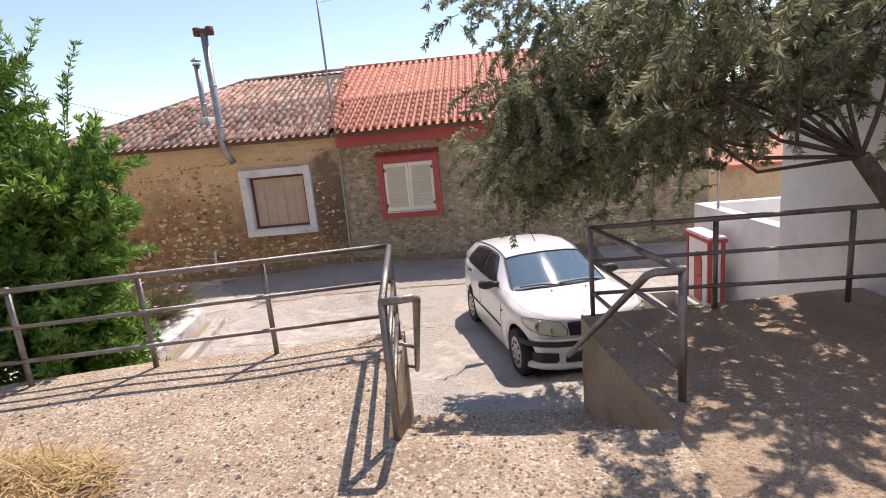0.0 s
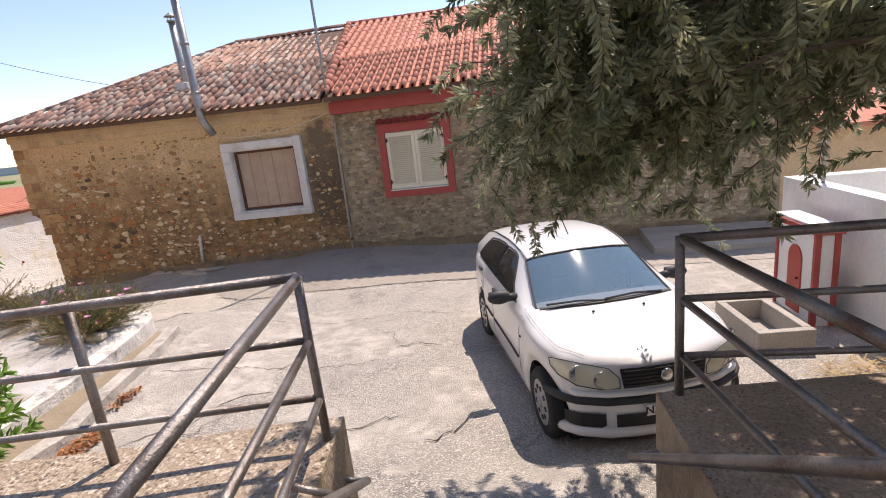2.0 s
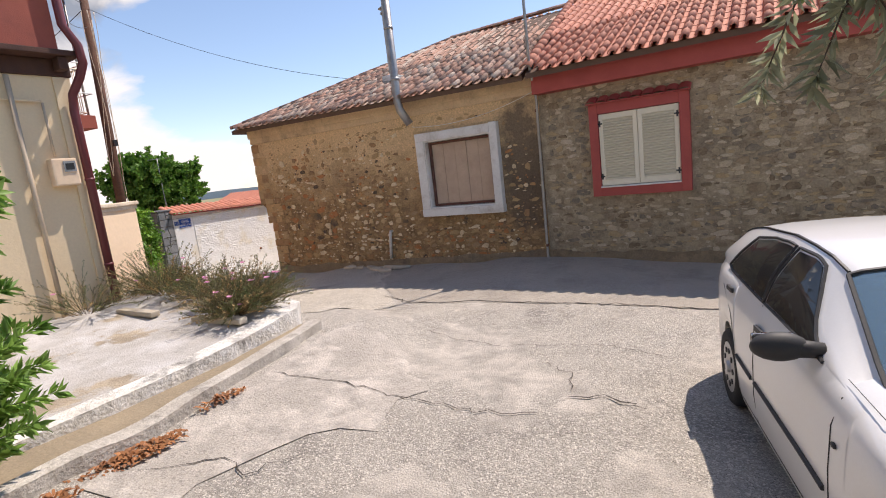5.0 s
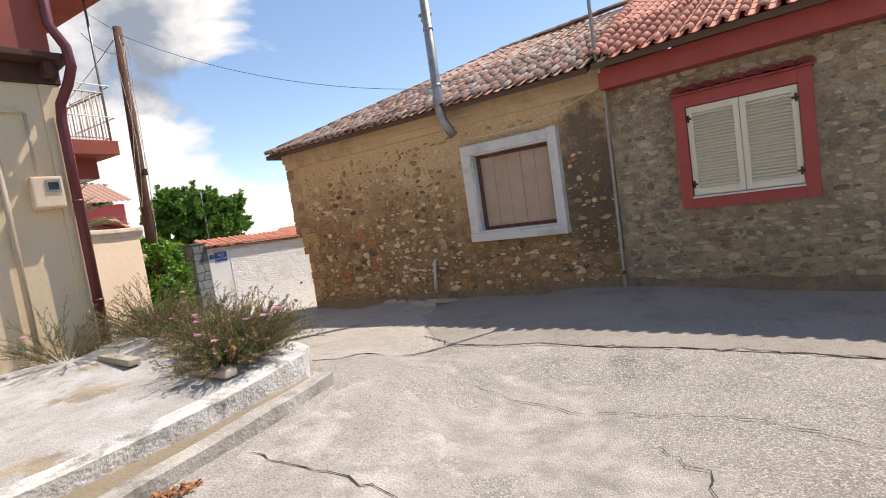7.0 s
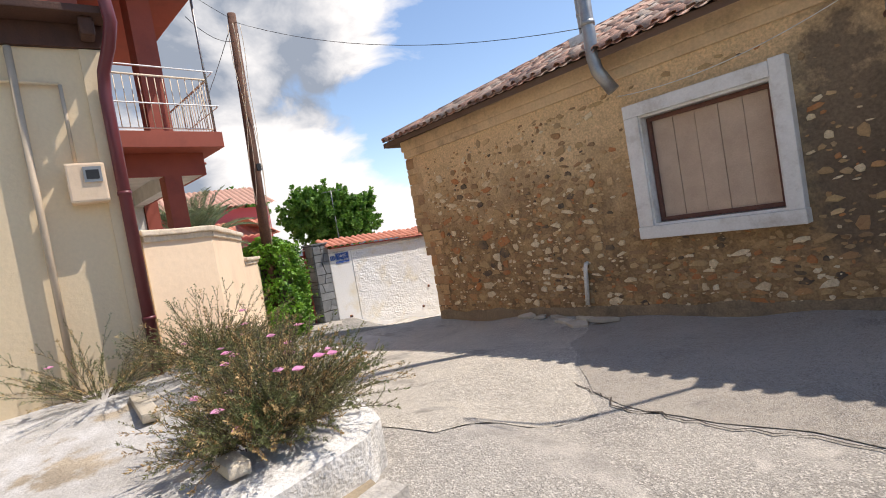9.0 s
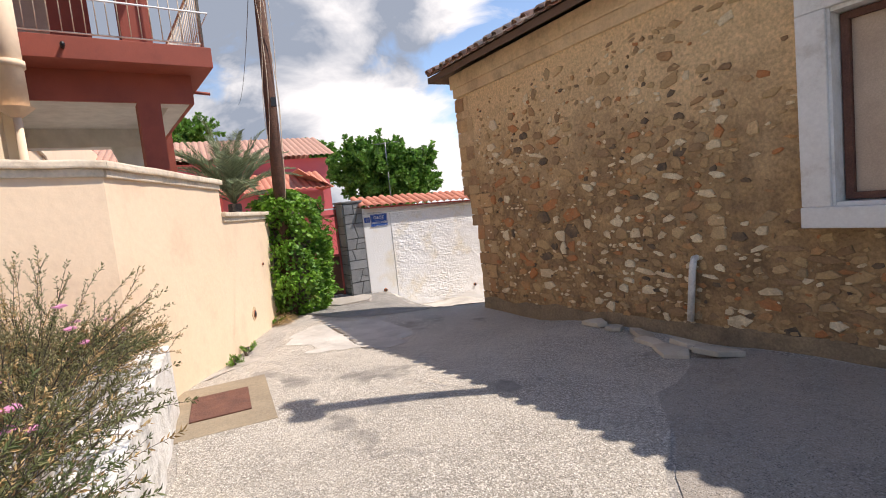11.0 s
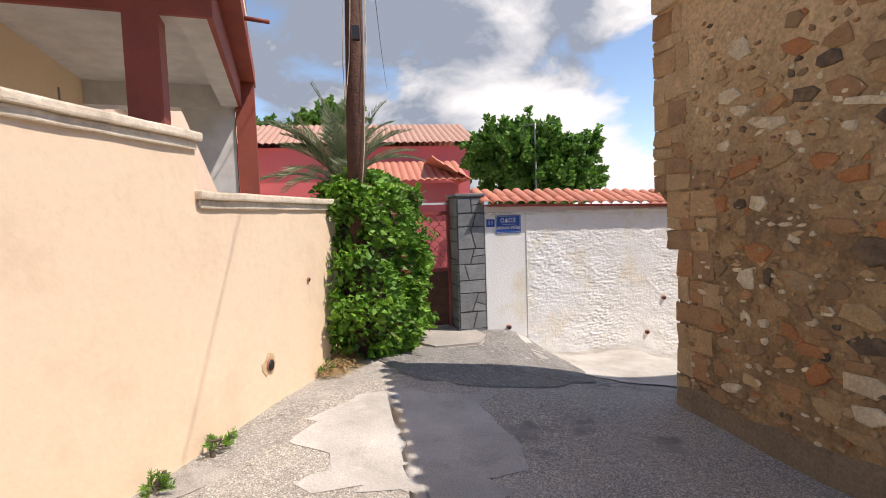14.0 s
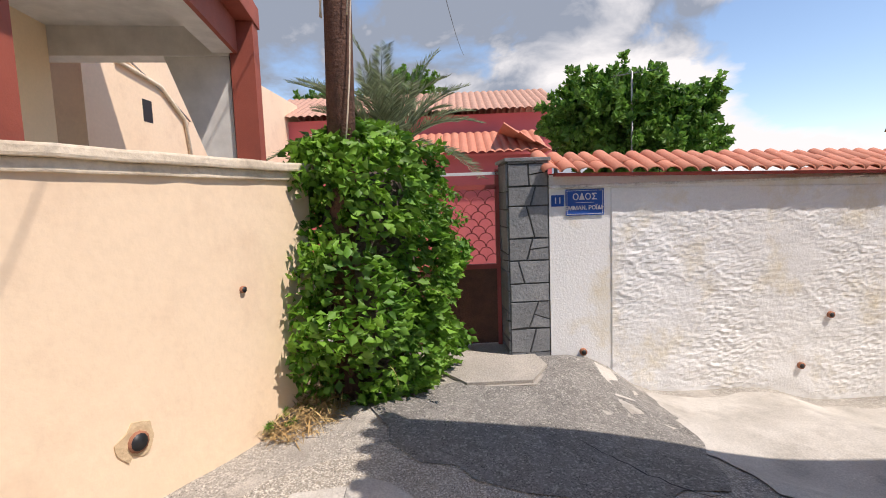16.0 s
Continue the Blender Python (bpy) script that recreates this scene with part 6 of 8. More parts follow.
    for side in (1, -1):
        part("side_window", panel_on_side([(0.40, 0.04), (-0.04, 0.90), (-0.14, 0.92), (-0.32, 0.90), (-0.38, 0.05)], side, 0.006), M["side_glass"], car, "dark tinted glass")
        part("side_window", panel_on_side([(-0.46, 0.05), (-0.42, 0.90), (-0.75, 0.90), (-1.02, 0.82), (-1.28, 0.12), (-1.20, 0.05)], side, 0.006), M["side_glass"], car, "dark tinted glass")
        for quad in ([(0.43, 0.01), (-0.03, 0.94), (-0.14, 0.96), (-0.35, 0.94), (-0.41, 0.01)], [(-0.43, 0.01), (-0.39, 0.94), (-0.75, 0.94), (-1.06, 0.86), (-1.33, 0.10), (-1.22, 0.01)]):
            pts = []
            for (xa, va), (xb, vb) in zip(quad, quad[1:] + quad[:1]):
                for k in range(6):
                    pts.append(cabin_side(xa + (xb - xa) * k / 6, va + (vb - va) * k / 6, side, 0.004))
            part("window_seal", add_tube(bmesh.new(), pts + [pts[0]], 0.009, 5), M["plastic"], car)
        # doors: joints, handles, strips
        def on_body(x, f, out):
            w, zt, zb = lerp_table(HALF, x), lerp_table(BELT, x), arch(x)
            k = float(np.interp(f, [0, 0.12, 0.3, 0.55, 0.8, 0.93, 1.0], [0.955, 0.985, 1, 1, 0.985, 0.955, 0.91]))
            return Vector((x, side * (w * k + out), zb + (zt - zb) * f))
        for line in ([(0.66, f) for f in (0.08, 0.3, 0.55, 0.8, 0.96)], [(-0.42, f) for f in (0.08, 0.3, 0.55, 0.8, 0.98)],
                     [(-0.84, 0.1), (-0.9, 0.3), (-1.0, 0.5), (-1.25, 0.75), (-1.30, 0.98)], [(x, 0.06) for x in np.linspace(0.66, -0.82, 12)]):
            part("door_joint", add_tube(bmesh.new(), [on_body(x, f, 0.0005) for x, f in line], 0.0035, 4), M["black"], car)
        part("rub_strip", add_tube(bmesh.new(), [on_body(x, 0.40, 0.002) for x in np.linspace(0.62, -0.38, 8)], 0.014, 6), M["plastic"], car, "thin black rubbing strip")
        part("rub_strip", add_tube(bmesh.new(), [on_body(x, 0.40, 0.002) for x in np.linspace(-0.46, -0.84, 5)], 0.014, 6), M["plastic"], car, "thin black rubbing strip")
        for x in (-0.30, -1.02):
            bm = bmesh.new()
            p = on_body(x, 0.84, 0.004)
            add_box(bm, (p.x - 0.07, min(p.y, p.y + side * 0.02), p.z - 0.018), (p.x + 0.07, max(p.y, p.y + side * 0.02), p.z + 0.018), None, 0.008)
            part("door_handle", bm, M["plastic"], car, "black door handle")
        p = on_body(0.34, 1.0, 0.0)
        mir = thing("wing_mirror")
        mir.parent = car
        bm = bmesh.new()
        bmesh.ops.create_uvsphere(bm, u_segments=16, v_segments=10, radius=1, matrix=Matrix.Translation((p.x + 0.02, p.y + side * 0.145, p.z + 0.035)) @ Matrix.Diagonal((0.055, 0.115, 0.065, 1)))
        part("shell", bm, M["plastic"], mir, "black plastic", smooth=True)
        part("arm", add_tube(bmesh.new(), [(p.x + 0.03, p.y - side * 0.02, p.z + 0.02), (p.x + 0.02, p.y + side * 0.12, p.z + 0.03)], 0.035, 8, 0.045), M["plastic"], mir, "black plastic", smooth=True)
        bm = bmesh.new()
        add_box(bm, (p.x - 0.046, p.y + side * 0.15 - 0.09, p.z - 0.01), (p.x - 0.030, p.y + side * 0.15 + 0.08, p.z + 0.08), None, 0.01)
        part("mirror_glass", bm, M["chrome"], mir)
        # indicator on the wing, mirror edge
        p = on_body(0.70, 0.72, 0.004)
        bm = bmesh.new()
        bmesh.ops.create_uvsphere(bm, u_segments=8, v_segments=6, radius=1, matrix=Matrix.Translation(p) @ Matrix.Diagonal((0.022, 0.008, 0.012, 1)))
        part("side_indicator", bm, M["plastic"], car, smooth=True)
        # headlight: swept glass with a bulb housing behind it
        hl = thing("headlight")
        hl.parent = car
        bm = bmesh.new()
        cols = []
        for k in range(13):
            y = 0.725 + (0.325 - 0.725) * k / 12
            top = float(np.interp(y, [0.325, 0.40, 0.55, 0.69, 0.725], [0.655, 0.735, 0.765, 0.775, 0.755]))
            low = float(np.interp(y, [0.325, 0.45, 0.60, 0.70, 0.725], [0.580, 0.578, 0.60, 0.655, 0.70]))
            cols.append([bm.verts.new(nose(side * y, low + (top - low) * f, 0.004 + 0.022 * math.sin(math.pi * f) ** 0.5 * min(1, k / 2, (12 - k) / 2))) for f in (0, 0.2, 0.4, 0.6, 0.8, 1.0)])
        for A, B in zip(cols, cols[1:]):
            for k in range(5):
                bm.faces.new((A[k], A[k + 1], B[k + 1], B[k]))
        bmesh.ops.recalc_face_normals(bm, faces=bm.faces)
        part("lens", bm, M["lamp_glass"], hl, "yellowed clear plastic lens", smooth=True)
        rim = [nose(side * y, z, 0.006) for y, z in ((0.325, 0.58), (0.45, 0.578), (0.6, 0.60), (0.70, 0.655), (0.73, 0.70), (0.735, 0.76), (0.69, 0.78), (0.55, 0.77), (0.40, 0.74), (0.325, 0.655), (0.325, 0.58))]
        part("seal", add_tube(bmesh.new(), rim, 0.004, 4), M["plastic"], hl, "thin dark seam")
        for (y, z, r) in ((0.60, 0.695, 0.055), (0.455, 0.655, 0.052)):
            c = nose(side * y, z, 0.004)
            bm = bmesh.new()
            bmesh.ops.create_uvsphere(bm, u_segments=16, v_segments=8, radius=1, matrix=Matrix.Translation(c) @ Matrix.Diagonal((0.012, r, r, 1)))
            part("reflector", bm, M["chrome"], hl, smooth=True)
            ring = [c + Vector((0.010, (r + 0.006) * math.cos(a), (r + 0.006) * math.sin(a))) for a in [k * math.pi / 9 for k in range(19)]]
            part("reflector_ring", add_tube(bmesh.new(), ring, 0.006, 5, cap=False), M["rim"], hl)
    # bonnet joint, grille, bumper
    part("bonnet_joint", add_tube(bmesh.new(), [(x, s_ * w_, z_) for s_ in (1,) for x, w_, z_ in ((0.62, 0.715, 0.925), (0.9, 0.72, 0.90), (1.15, 0.70, 0.857), (1.33, 0.66, 0.825), (1.50, 0.52, 0.80))], 0.0016, 4), M["black"], car)
    part("bonnet_joint", add_tube(bmesh.new(), [(x, -w_, z_) for x, w_, z_ in ((0.62, 0.715, 0.925), (0.9, 0.72, 0.90), (1.15, 0.70, 0.857), (1.33, 0.66, 0.825), (1.50, 0.52, 0.80))], 0.0016, 4), M["black"], car)
    gr = thing("grille")
    gr.parent = car
    bm = bmesh.new()
    ys = np.linspace(-0.30, 0.30, 13)
    for z0, z1, o in ((0.578, 0.730, 0.008),):
        lo = [bm.verts.new(nose(y, z0, o)) for y in ys]
        hi = [bm.verts.new(nose(y * 1.08, z1, o)) for y in ys]
        for k in range(12):
            bm.faces.new((lo[k], lo[k + 1], hi[k + 1], hi[k]))
    part("opening", bm, M["black"], gr, "black opening")
    for z, o in ((0.60, 0.012), (0.628, 0.012), (0.656, 0.012), (0.684, 0.012), (0.71, 0.012)):
        part("slat", add_tube(bmesh.new(), [nose(y, z, o) for y in ys], 0.006, 5), M["plastic"], gr, "black plastic slat")
    bm = bmesh.new()
    bmesh.ops.create_uvsphere(bm, u_segments=14, v_segments=8, radius=1, matrix=Matrix.Translation(nose(0, 0.655, 0.02)) @ Matrix.Diagonal((0.018, 0.048, 0.05, 1)))
    part("badge", bm, M["chrome"], gr, "round blank badge", smooth=True)
    ysw = np.linspace(-0.755, 0.755, 41)
    part("bumper_strip", add_tube(bmesh.new(), [nose(y, 0.485, 0.012) for y in ysw], 0.030, 8), M["plastic"], car, "black bumper strip")
    part("bumper_lip", add_tube(bmesh.new(), [nose(y, 0.535, 0.0) for y in ysw[3:-3]], 0.024, 8), P, car, smooth=True)
    part("bumper_lower", add_tube(bmesh.new(), [nose(y, 0.23, -0.02) for y in ysw[1:-1]], 0.045, 8), P, car, smooth=True)
    for a, b in ((-0.68, -0.43), (-0.36, 0.36), (0.43, 0.68)):
        yy = np.linspace(a, b, 9)
        bm = bmesh.new()
        lo = [bm.verts.new(nose(y, 0.275 + (0.02 if abs(a + b) > 0.1 and k in (0, 8) else 0), 0.004)) for k, y in enumerate(yy)]
        hi = [bm.verts.new(nose(y, 0.385 if abs(a + b) > 0.1 else 0.375, 0.006)) for y in yy]
        for k in range(8):
            bm.faces.new((lo[k], lo[k + 1], hi[k + 1], hi[k]))
        part("air_intake", bm, M["black"], car, "black air intake")
    pt = thing("number_plate")
    pt.parent = car
    bm = bmesh.new()
    add_box(bm, (1.712, -0.17, 0.375), (1.722, 0.17, 0.46), None, 0.003)
    part("plate", bm, M["sign_white"], pt, "white number plate")
    tx = lettering("lettering", "NZT 1886", 0.085, (0, 0, 0), pt, M["black"])
    tx.matrix_basis = Matrix.Translation((1.725, 0, 0.418)) @ Matrix.Rotation(radians(90), 4, "Z") @ Matrix.Rotation(radians(90), 4, "X")
    # wipers, washer nozzles, aerial, roof strips
    for y0, y1 in ((0.50, -0.05), (0.02, -0.55)):
        ym = (y0 + y1) / 2
        part("wiper", add_tube(bmesh.new(), [(0.83 - 0.13 * abs(y), y, 0.955 + h_) for y, h_ in ((y0, -0.01), (ym, 0.02), (y1, 0.012))], 0.009, 5), M["black"], car, "black wiper")
    part("scuttle", add_tube(bmesh.new(), [(0.825 - 0.28 * y * y, y, 0.935 - 0.05 * y * y) for y in np.linspace(-0.6, 0.6, 13)], 0.022, 6), M["plastic"], car, "black plastic strip under the windscreen")
    for y in (-0.22, 0.22):
        part("washer_nozzle", add_tube(bmesh.new(), [(0.97, y, 0.925), (0.985, y, 0.932)], 0.010, 6), M["black"], car)
    part("aerial", add_tube(bmesh.new(), [(-0.12, 0, 1.38), (-0.38, 0, 1.60)], 0.006, 5), M["black"], car, "short black aerial")
    for s_ in (1, -1):
        part("roof_strip", add_tube(bmesh.new(), [cabin_top(x, 0.15, 0.004)(s_) for x in cx[6:16]], 0.008, 4), M["black"], car, "black roof gutter strip")
    # interior
    box_part("floor_pan", (-1.6, -0.68, 0.25), (1.3, 0.60, 0.42), M["black"], car)
    box_part("dashboard", (0.22, -0.60, 0.62), (0.62, 0.60, 0.86), M["plastic"], car, bevel=0.05)
    for y in (0.33, -0.33):
        seat = thing("front_seat")
        seat.parent = car
        box_part("cushion", (-0.45, y - 0.24, 0.42), (0.02, y + 0.24, 0.60), M["seat_cloth"], seat, bevel=0.04)
        box_part("backrest", (-0.45, y - 0.23, 0.55), (-0.30, y + 0.23, 1.10), M["seat_cloth"], seat, bevel=0.05)
        box_part("headrest", (-0.43, y - 0.11, 1.13), (-0.34, y + 0.11, 1.28), M["seat_cloth"], seat, bevel=0.03)
    box_part("rear_seat", (-1.35, -0.6, 0.42), (-1.15, 0.6, 1.02), M["seat_cloth"], car, bevel=0.05)
    ring = [(0.14 + 0.07 * math.sin(a) * 0, 0.33 + 0.18 * math.cos(a), 0.84 + 0.16 * math.sin(a)) for a in [k * math.pi / 10 for k in range(21)]]
    part("steering_wheel", add_tube(bmesh.new(), ring, 0.014, 6, cap=False), M["plastic"], car)
    # wheels
    for x in WHEELS:
        for side in (1, -1):
            w = thing("wheel", (x, side * 0.69, 0.285), label="")
            w.parent = car
            bm = bmesh.new()
            prof = [(0.19, -0.08), (0.26, -0.085), (0.283, -0.06), (0.288, 0), (0.283, 0.06), (0.26, 0.085), (0.19, 0.08)]
            n = 32
            rings = [[bm.verts.new((r * math.cos(2 * math.pi * k / n), o, r * math.sin(2 * math.pi * k / n))) for r, o in prof] for k in range(n)]
            for k in range(n):
                A, B = rings[k], rings[(k + 1) % n]
                for j in range(len(prof) - 1):
                    bm.faces.new((A[j], A[j + 1], B[j + 1], B[j]))
            bmesh.ops.recalc_face_normals(bm, faces=bm.faces)
            part("tyre", bm, M["tyre"], w, "black rubber tyre", smooth=True)
            bm = bmesh.new()
            bmesh.ops.create_cone(bm, cap_ends=True, segments=28, radius1=0.192, radius2=0.185, depth=0.05, matrix=Matrix.Translation((0, side * 0.055, 0)) @ Matrix.Rotation(radians(90), 4, "X"))
            part("rim", bm, M["rim"], w, "dull silver wheel trim")
            for k in range(9):
                a = 2 * math.pi * k / 9
                bm = bmesh.new()
                bmesh.ops.create_cone(bm, cap_ends=True, segments=8, radius1=0.022, radius2=0.022, depth=0.012,
                                      matrix=Matrix.Translation((0.125 * math.cos(a), side * 0.081, 0.125 * math.sin(a))) @ Matrix.Rotation(radians(90), 4, "X"))
                part("trim_hole", bm, M["black"], w)
            bm = bmesh.new()
            bmesh.ops.create_cone(bm, cap_ends=True, segments=14, radius1=0.05, radius2=0.04, depth=0.03, matrix=Matrix.Translation((0, side * 0.085, 0)) @ Matrix.Rotation(radians(90), 4, "X"))
            part("hub_cap", bm, M["rim"], w)
        bm = bmesh.new()
        bmesh.ops.create_cone(bm, cap_ends=True, segments=28, radius1=0.34, radius2=0.34, depth=1.2, matrix=Matrix.Translation((x, 0, 0.30)) @ Matrix.Rotation(radians(90), 4, "X"))
        part("wheel_well", bm, M["black"], car)


parked_car()


# ---- plants ----
class Leaves:
    """Gathers many small folded leaves and makes them one mesh."""

    def __init__(self, seed):
        self.rng = np.random.default_rng(seed)
        self.pos, self.way, self.size = [], [], []

    def add(self, pos, way, length, width):
        self.pos.append(pos)
        self.way.append(way)
        self.size.append((length, width))

    def build(self, name, mat, parent, label="", kind="stuff", fold=0.25):
        P, D, S = np.array(self.pos, float), np.array(self.way, float), np.array(self.size, float)
        n = len(P)
        D /= np.linalg.norm(D, axis=1)[:, None] + 1e-9
        R = self.rng.normal(size=(n, 3))
        side = np.cross(D, R)
        side /= np.linalg.norm(side, axis=1)[:, None] + 1e-9
        up = np.cross(side, D)
        L_, W = S[:, :1], S[:, 1:]
        a = P
        b = P + D * L_ * 0.45 + side * W * 0.5 + up * W * fold
        c = P + D * L_ - up * L_ * 0.08
        d = P + D * L_ * 0.45 - side * W * 0.5 + up * W * fold
        V = np.stack([a, b, c, d], 1).reshape(-1, 3)
        F = np.arange(n)[:, None] * 4 + np.array([[0, 1, 2, 0, 2, 3]])
        me = bpy.data.meshes.new(name)
        me.vertices.add(n * 4)
        me.vertices.foreach_set("co", V.ravel())
        me.loops.add(n * 6)
        me.loops.foreach_set("vertex_index", F.ravel())
        me.polygons.add(n * 2)
        me.polygons.foreach_set("loop_start", np.arange(0, n * 6, 3))
        me.update()
        me.validate()
        me.materials.append(mat)
        ob = new(name, me)
        ob.parent = parent
        return tagged(ob, label, kind=kind)


def twig(rnd, start, way, length, droop, n=7):
    """Points of a twig that bends downwards."""
    p, d = Vector(start), Vector(way).normalized()
    pts = [p.copy()]
    for _ in range(n):
        d = (d + Vector((rnd.uniform(-0.12, 0.12), rnd.uniform(-0.12, 0.12), -droop))).normalized()
        p = p + d * (length / n)
        pts.append(p.copy())
    return pts


def leafy(leaves, rnd, pts, per, length, width, spread=0.8):
    for a, b in zip(pts[1:], pts[2:] + [pts[-1] + (pts[-1] - pts[-2]) * 0.5]):
        d = (b - a)
        if d.length < 1e-6:
            continue
        dn = d.normalized()
        for _ in range(per):
            q = a + d * rnd.random()
            o = Vector((rnd.gauss(0, 1), rnd.gauss(0, 1), rnd.gauss(0, 1)))
            o = (o - dn * o.dot(dn)).normalized()
            k = rnd.uniform(0.75, 1.15)
            leaves.add(q, dn * rnd.uniform(0.5, 1.0) + o * spread, length * k, width * k)


def branch(bm, a, b, r0, r1, rnd, n=6, bend=0.12):
    pts = []
    for k in range(n + 1):
        t = k / n
        p = Vector(a).lerp(Vector(b), t)
        if 0 < k < n:
            p += Vector((rnd.uniform(-bend, bend), rnd.uniform(-bend, bend), rnd.uniform(-bend, bend) + bend * 1.2 * math.sin(math.pi * t)))
        pts.append(p)
    add_tube(bm, pts, r0, 8, r1)
    return pts


def olive_tree():
    rnd = random.Random(21)
    t = thing("olive_tree", (4.15, 3.95, 1.88), label="old olive tree with hanging branches and green olives beside the steps", category="tree")
    off = Vector((4.15, 3.95, 1.88))
    bm = bmesh.new()
    fork = Vector((3.95, 4.02, 3.12))
    pts = [Vector((4.78, 3.95, 1.80)), Vector((4.55, 3.97, 2.2)), Vector((4.25, 4.0, 2.68)), fork]
    add_tube(bm, [p - off for p in pts], 0.085, 12, 0.05)
    part("trunk", bm, M["bark"], t, "gnarled grey-brown trunk", smooth=True)
    tw = bmesh.new()
    lv = Leaves(31)
    fruit = bmesh.new()
    # clumps: centre, radii, number of twigs
    clumps = [((2.7, 5.9, 4.2), (0.75, 0.7, 0.6), 85), ((2.38, 5.8, 3.42), (0.5, 0.6, 0.5), 115), ((3.1, 6.1, 3.35), (0.65, 0.7, 0.6), 105), ((3.5, 6.2, 4.3), (0.8, 0.8, 0.7), 38),
              ((2.3, 6.1, 3.05), (0.3, 0.4, 0.2), 36), ((2.3, 5.15, 3.72), (0.38, 0.4, 0.28), 48), ((2.12, 5.1, 3.28), (0.2, 0.3, 0.12), 26), ((1.9, 6.2, 4.85), (0.5, 0.5, 0.3), 14),
              ((3.0, 5.0, 4.3), (0.7, 0.6, 0.5), 28), ((2.95, 4.9, 3.65), (0.5, 0.5, 0.35), 30), ((3.6, 5.4, 3.5), (0.6, 0.5, 0.4), 36),
              ((3.05, 3.75, 4.1), (0.5, 0.45, 0.35), 20), ((3.55, 4.4, 4.0), (0.6, 0.5, 0.5), 40), ((3.9, 4.9, 3.85), (0.6, 0.5, 0.5), 46), ((4.3, 5.6, 4.0), (0.7, 0.6, 0.45), 40),
              ((4.3, 4.3, 4.1), (0.6, 0.7, 0.6), 44), ((3.7, 6.2, 3.5), (0.55, 0.35, 0.5), 24), ((1.85, 6.25, 3.0), (0.14, 0.2, 0.1), 4)]
    for c, r, n in clumps:
        c, r = Vector(c), Vector(r)
        if n > 10:
            bm = bmesh.new()
            branch(bm, fork - off, c - off, 0.014, 0.006, rnd, bend=0.2)
            part("limb", bm, M["bark"], t, smooth=True)
        for _ in range(int(n * 2.3)):
            g = Vector((rnd.gauss(0, 0.55), rnd.gauss(0, 0.55), rnd.gauss(0, 0.5)))
            s = c + Vector((g.x * r.x, g.y * r.y, g.z * r.z))
            out = (s - fork)
            out.z *= 0.3
            w = out.normalized() * 0.3 + Vector((rnd.uniform(-1, 1), rnd.uniform(-1, 1), rnd.uniform(-0.9, 0.6)))
            ln = rnd.uniform(0.22, 0.48)
            if c.x < 1.8:
                ln *= 0.55
            p = twig(rnd, s - off, w, ln, 0.13)
            if p[-1].y + off.y > 6.75 or (s.y < 5.6 and min(q_.z for q_ in p) + off.z < 3.0):
                continue
            add_tube(tw, p, 0.0045, 3, 0.0015, cap=False)
            leafy(lv, rnd, p, 12, 0.064, 0.016, 0.9)
            if rnd.random() < 0.6:
                q = p[rnd.randrange(2, 6)] - Vector((0, 0, 0.02))
                bmesh.ops.create_icosphere(fruit, subdivisions=1, radius=1, matrix=Matrix.Translation(q) @ Matrix.Diagonal((0.0115, 0.0115, 0.016, 1)))
    tagged(part("twig_growth", tw, M["bark"], t), kind="stuff")
    tagged(part("fruit", fruit, M["olive_fruit"], t, "small unripe green olives", smooth=True), kind="stuff")
    lv.build("leaves", M["olive_leaf"], t, "narrow grey-green leaves")


olive_tree()


def bush(name, at, clumps, leaf, mat, label, category, seed, per=8, twig_len=(0.2, 0.45), droop=0.02, upward=0.8, spires=(), stem_mat="bark", spread=0.9):
    """A shrub of many leafy shoots about a few clumps."""
    rnd = random.Random(seed)
    t = thing(name, at, label=label, category=category)
    off = Vector(at)
    st = bmesh.new()
    lv = Leaves(seed)
    for c, r, n in clumps:
        c = Vector(c)
        branch(st, (rnd.uniform(-0.1, 0.1), rnd.uniform(-0.1, 0.1), 0), c - off, 0.02, 0.008, rnd, 4, 0.05)
        for _ in range(n):
            g = Vector((rnd.gauss(0, 1), rnd.gauss(0, 1), rnd.gauss(0, 1)))
            g = g.normalized() * rnd.uniform(0.35, 1.0)
            s = c + Vector((g.x * r[0], g.y * r[1], g.z * r[2]))
            w = Vector((g.x, g.y, g.z * 0.5 + upward * rnd.random())) + Vector((rnd.uniform(-0.4, 0.4), rnd.uniform(-0.4, 0.4), 0))
            p = twig(rnd, s - off, w, rnd.uniform(*twig_len), droop)
            add_tube(st, p, 0.004, 3, 0.0015, cap=False)
            leafy(lv, rnd, p, per, *leaf, spread)
    for s, h in spires:
        p = twig(rnd, Vector(s) - off, (rnd.uniform(-0.08, 0.08), rnd.uniform(-0.08, 0.08), 1), h, -0.02, 12)
        add_tube(st, p, 0.006, 4, 0.002, cap=False)
        leafy(lv, rnd, p, 7, leaf[0] * 0.7, leaf[1] * 0.7, 1.0)
    tagged(part("branchwork", st, M[stem_mat], t), kind="stuff")
    lv.build("leaves", M[mat], t)
    return t


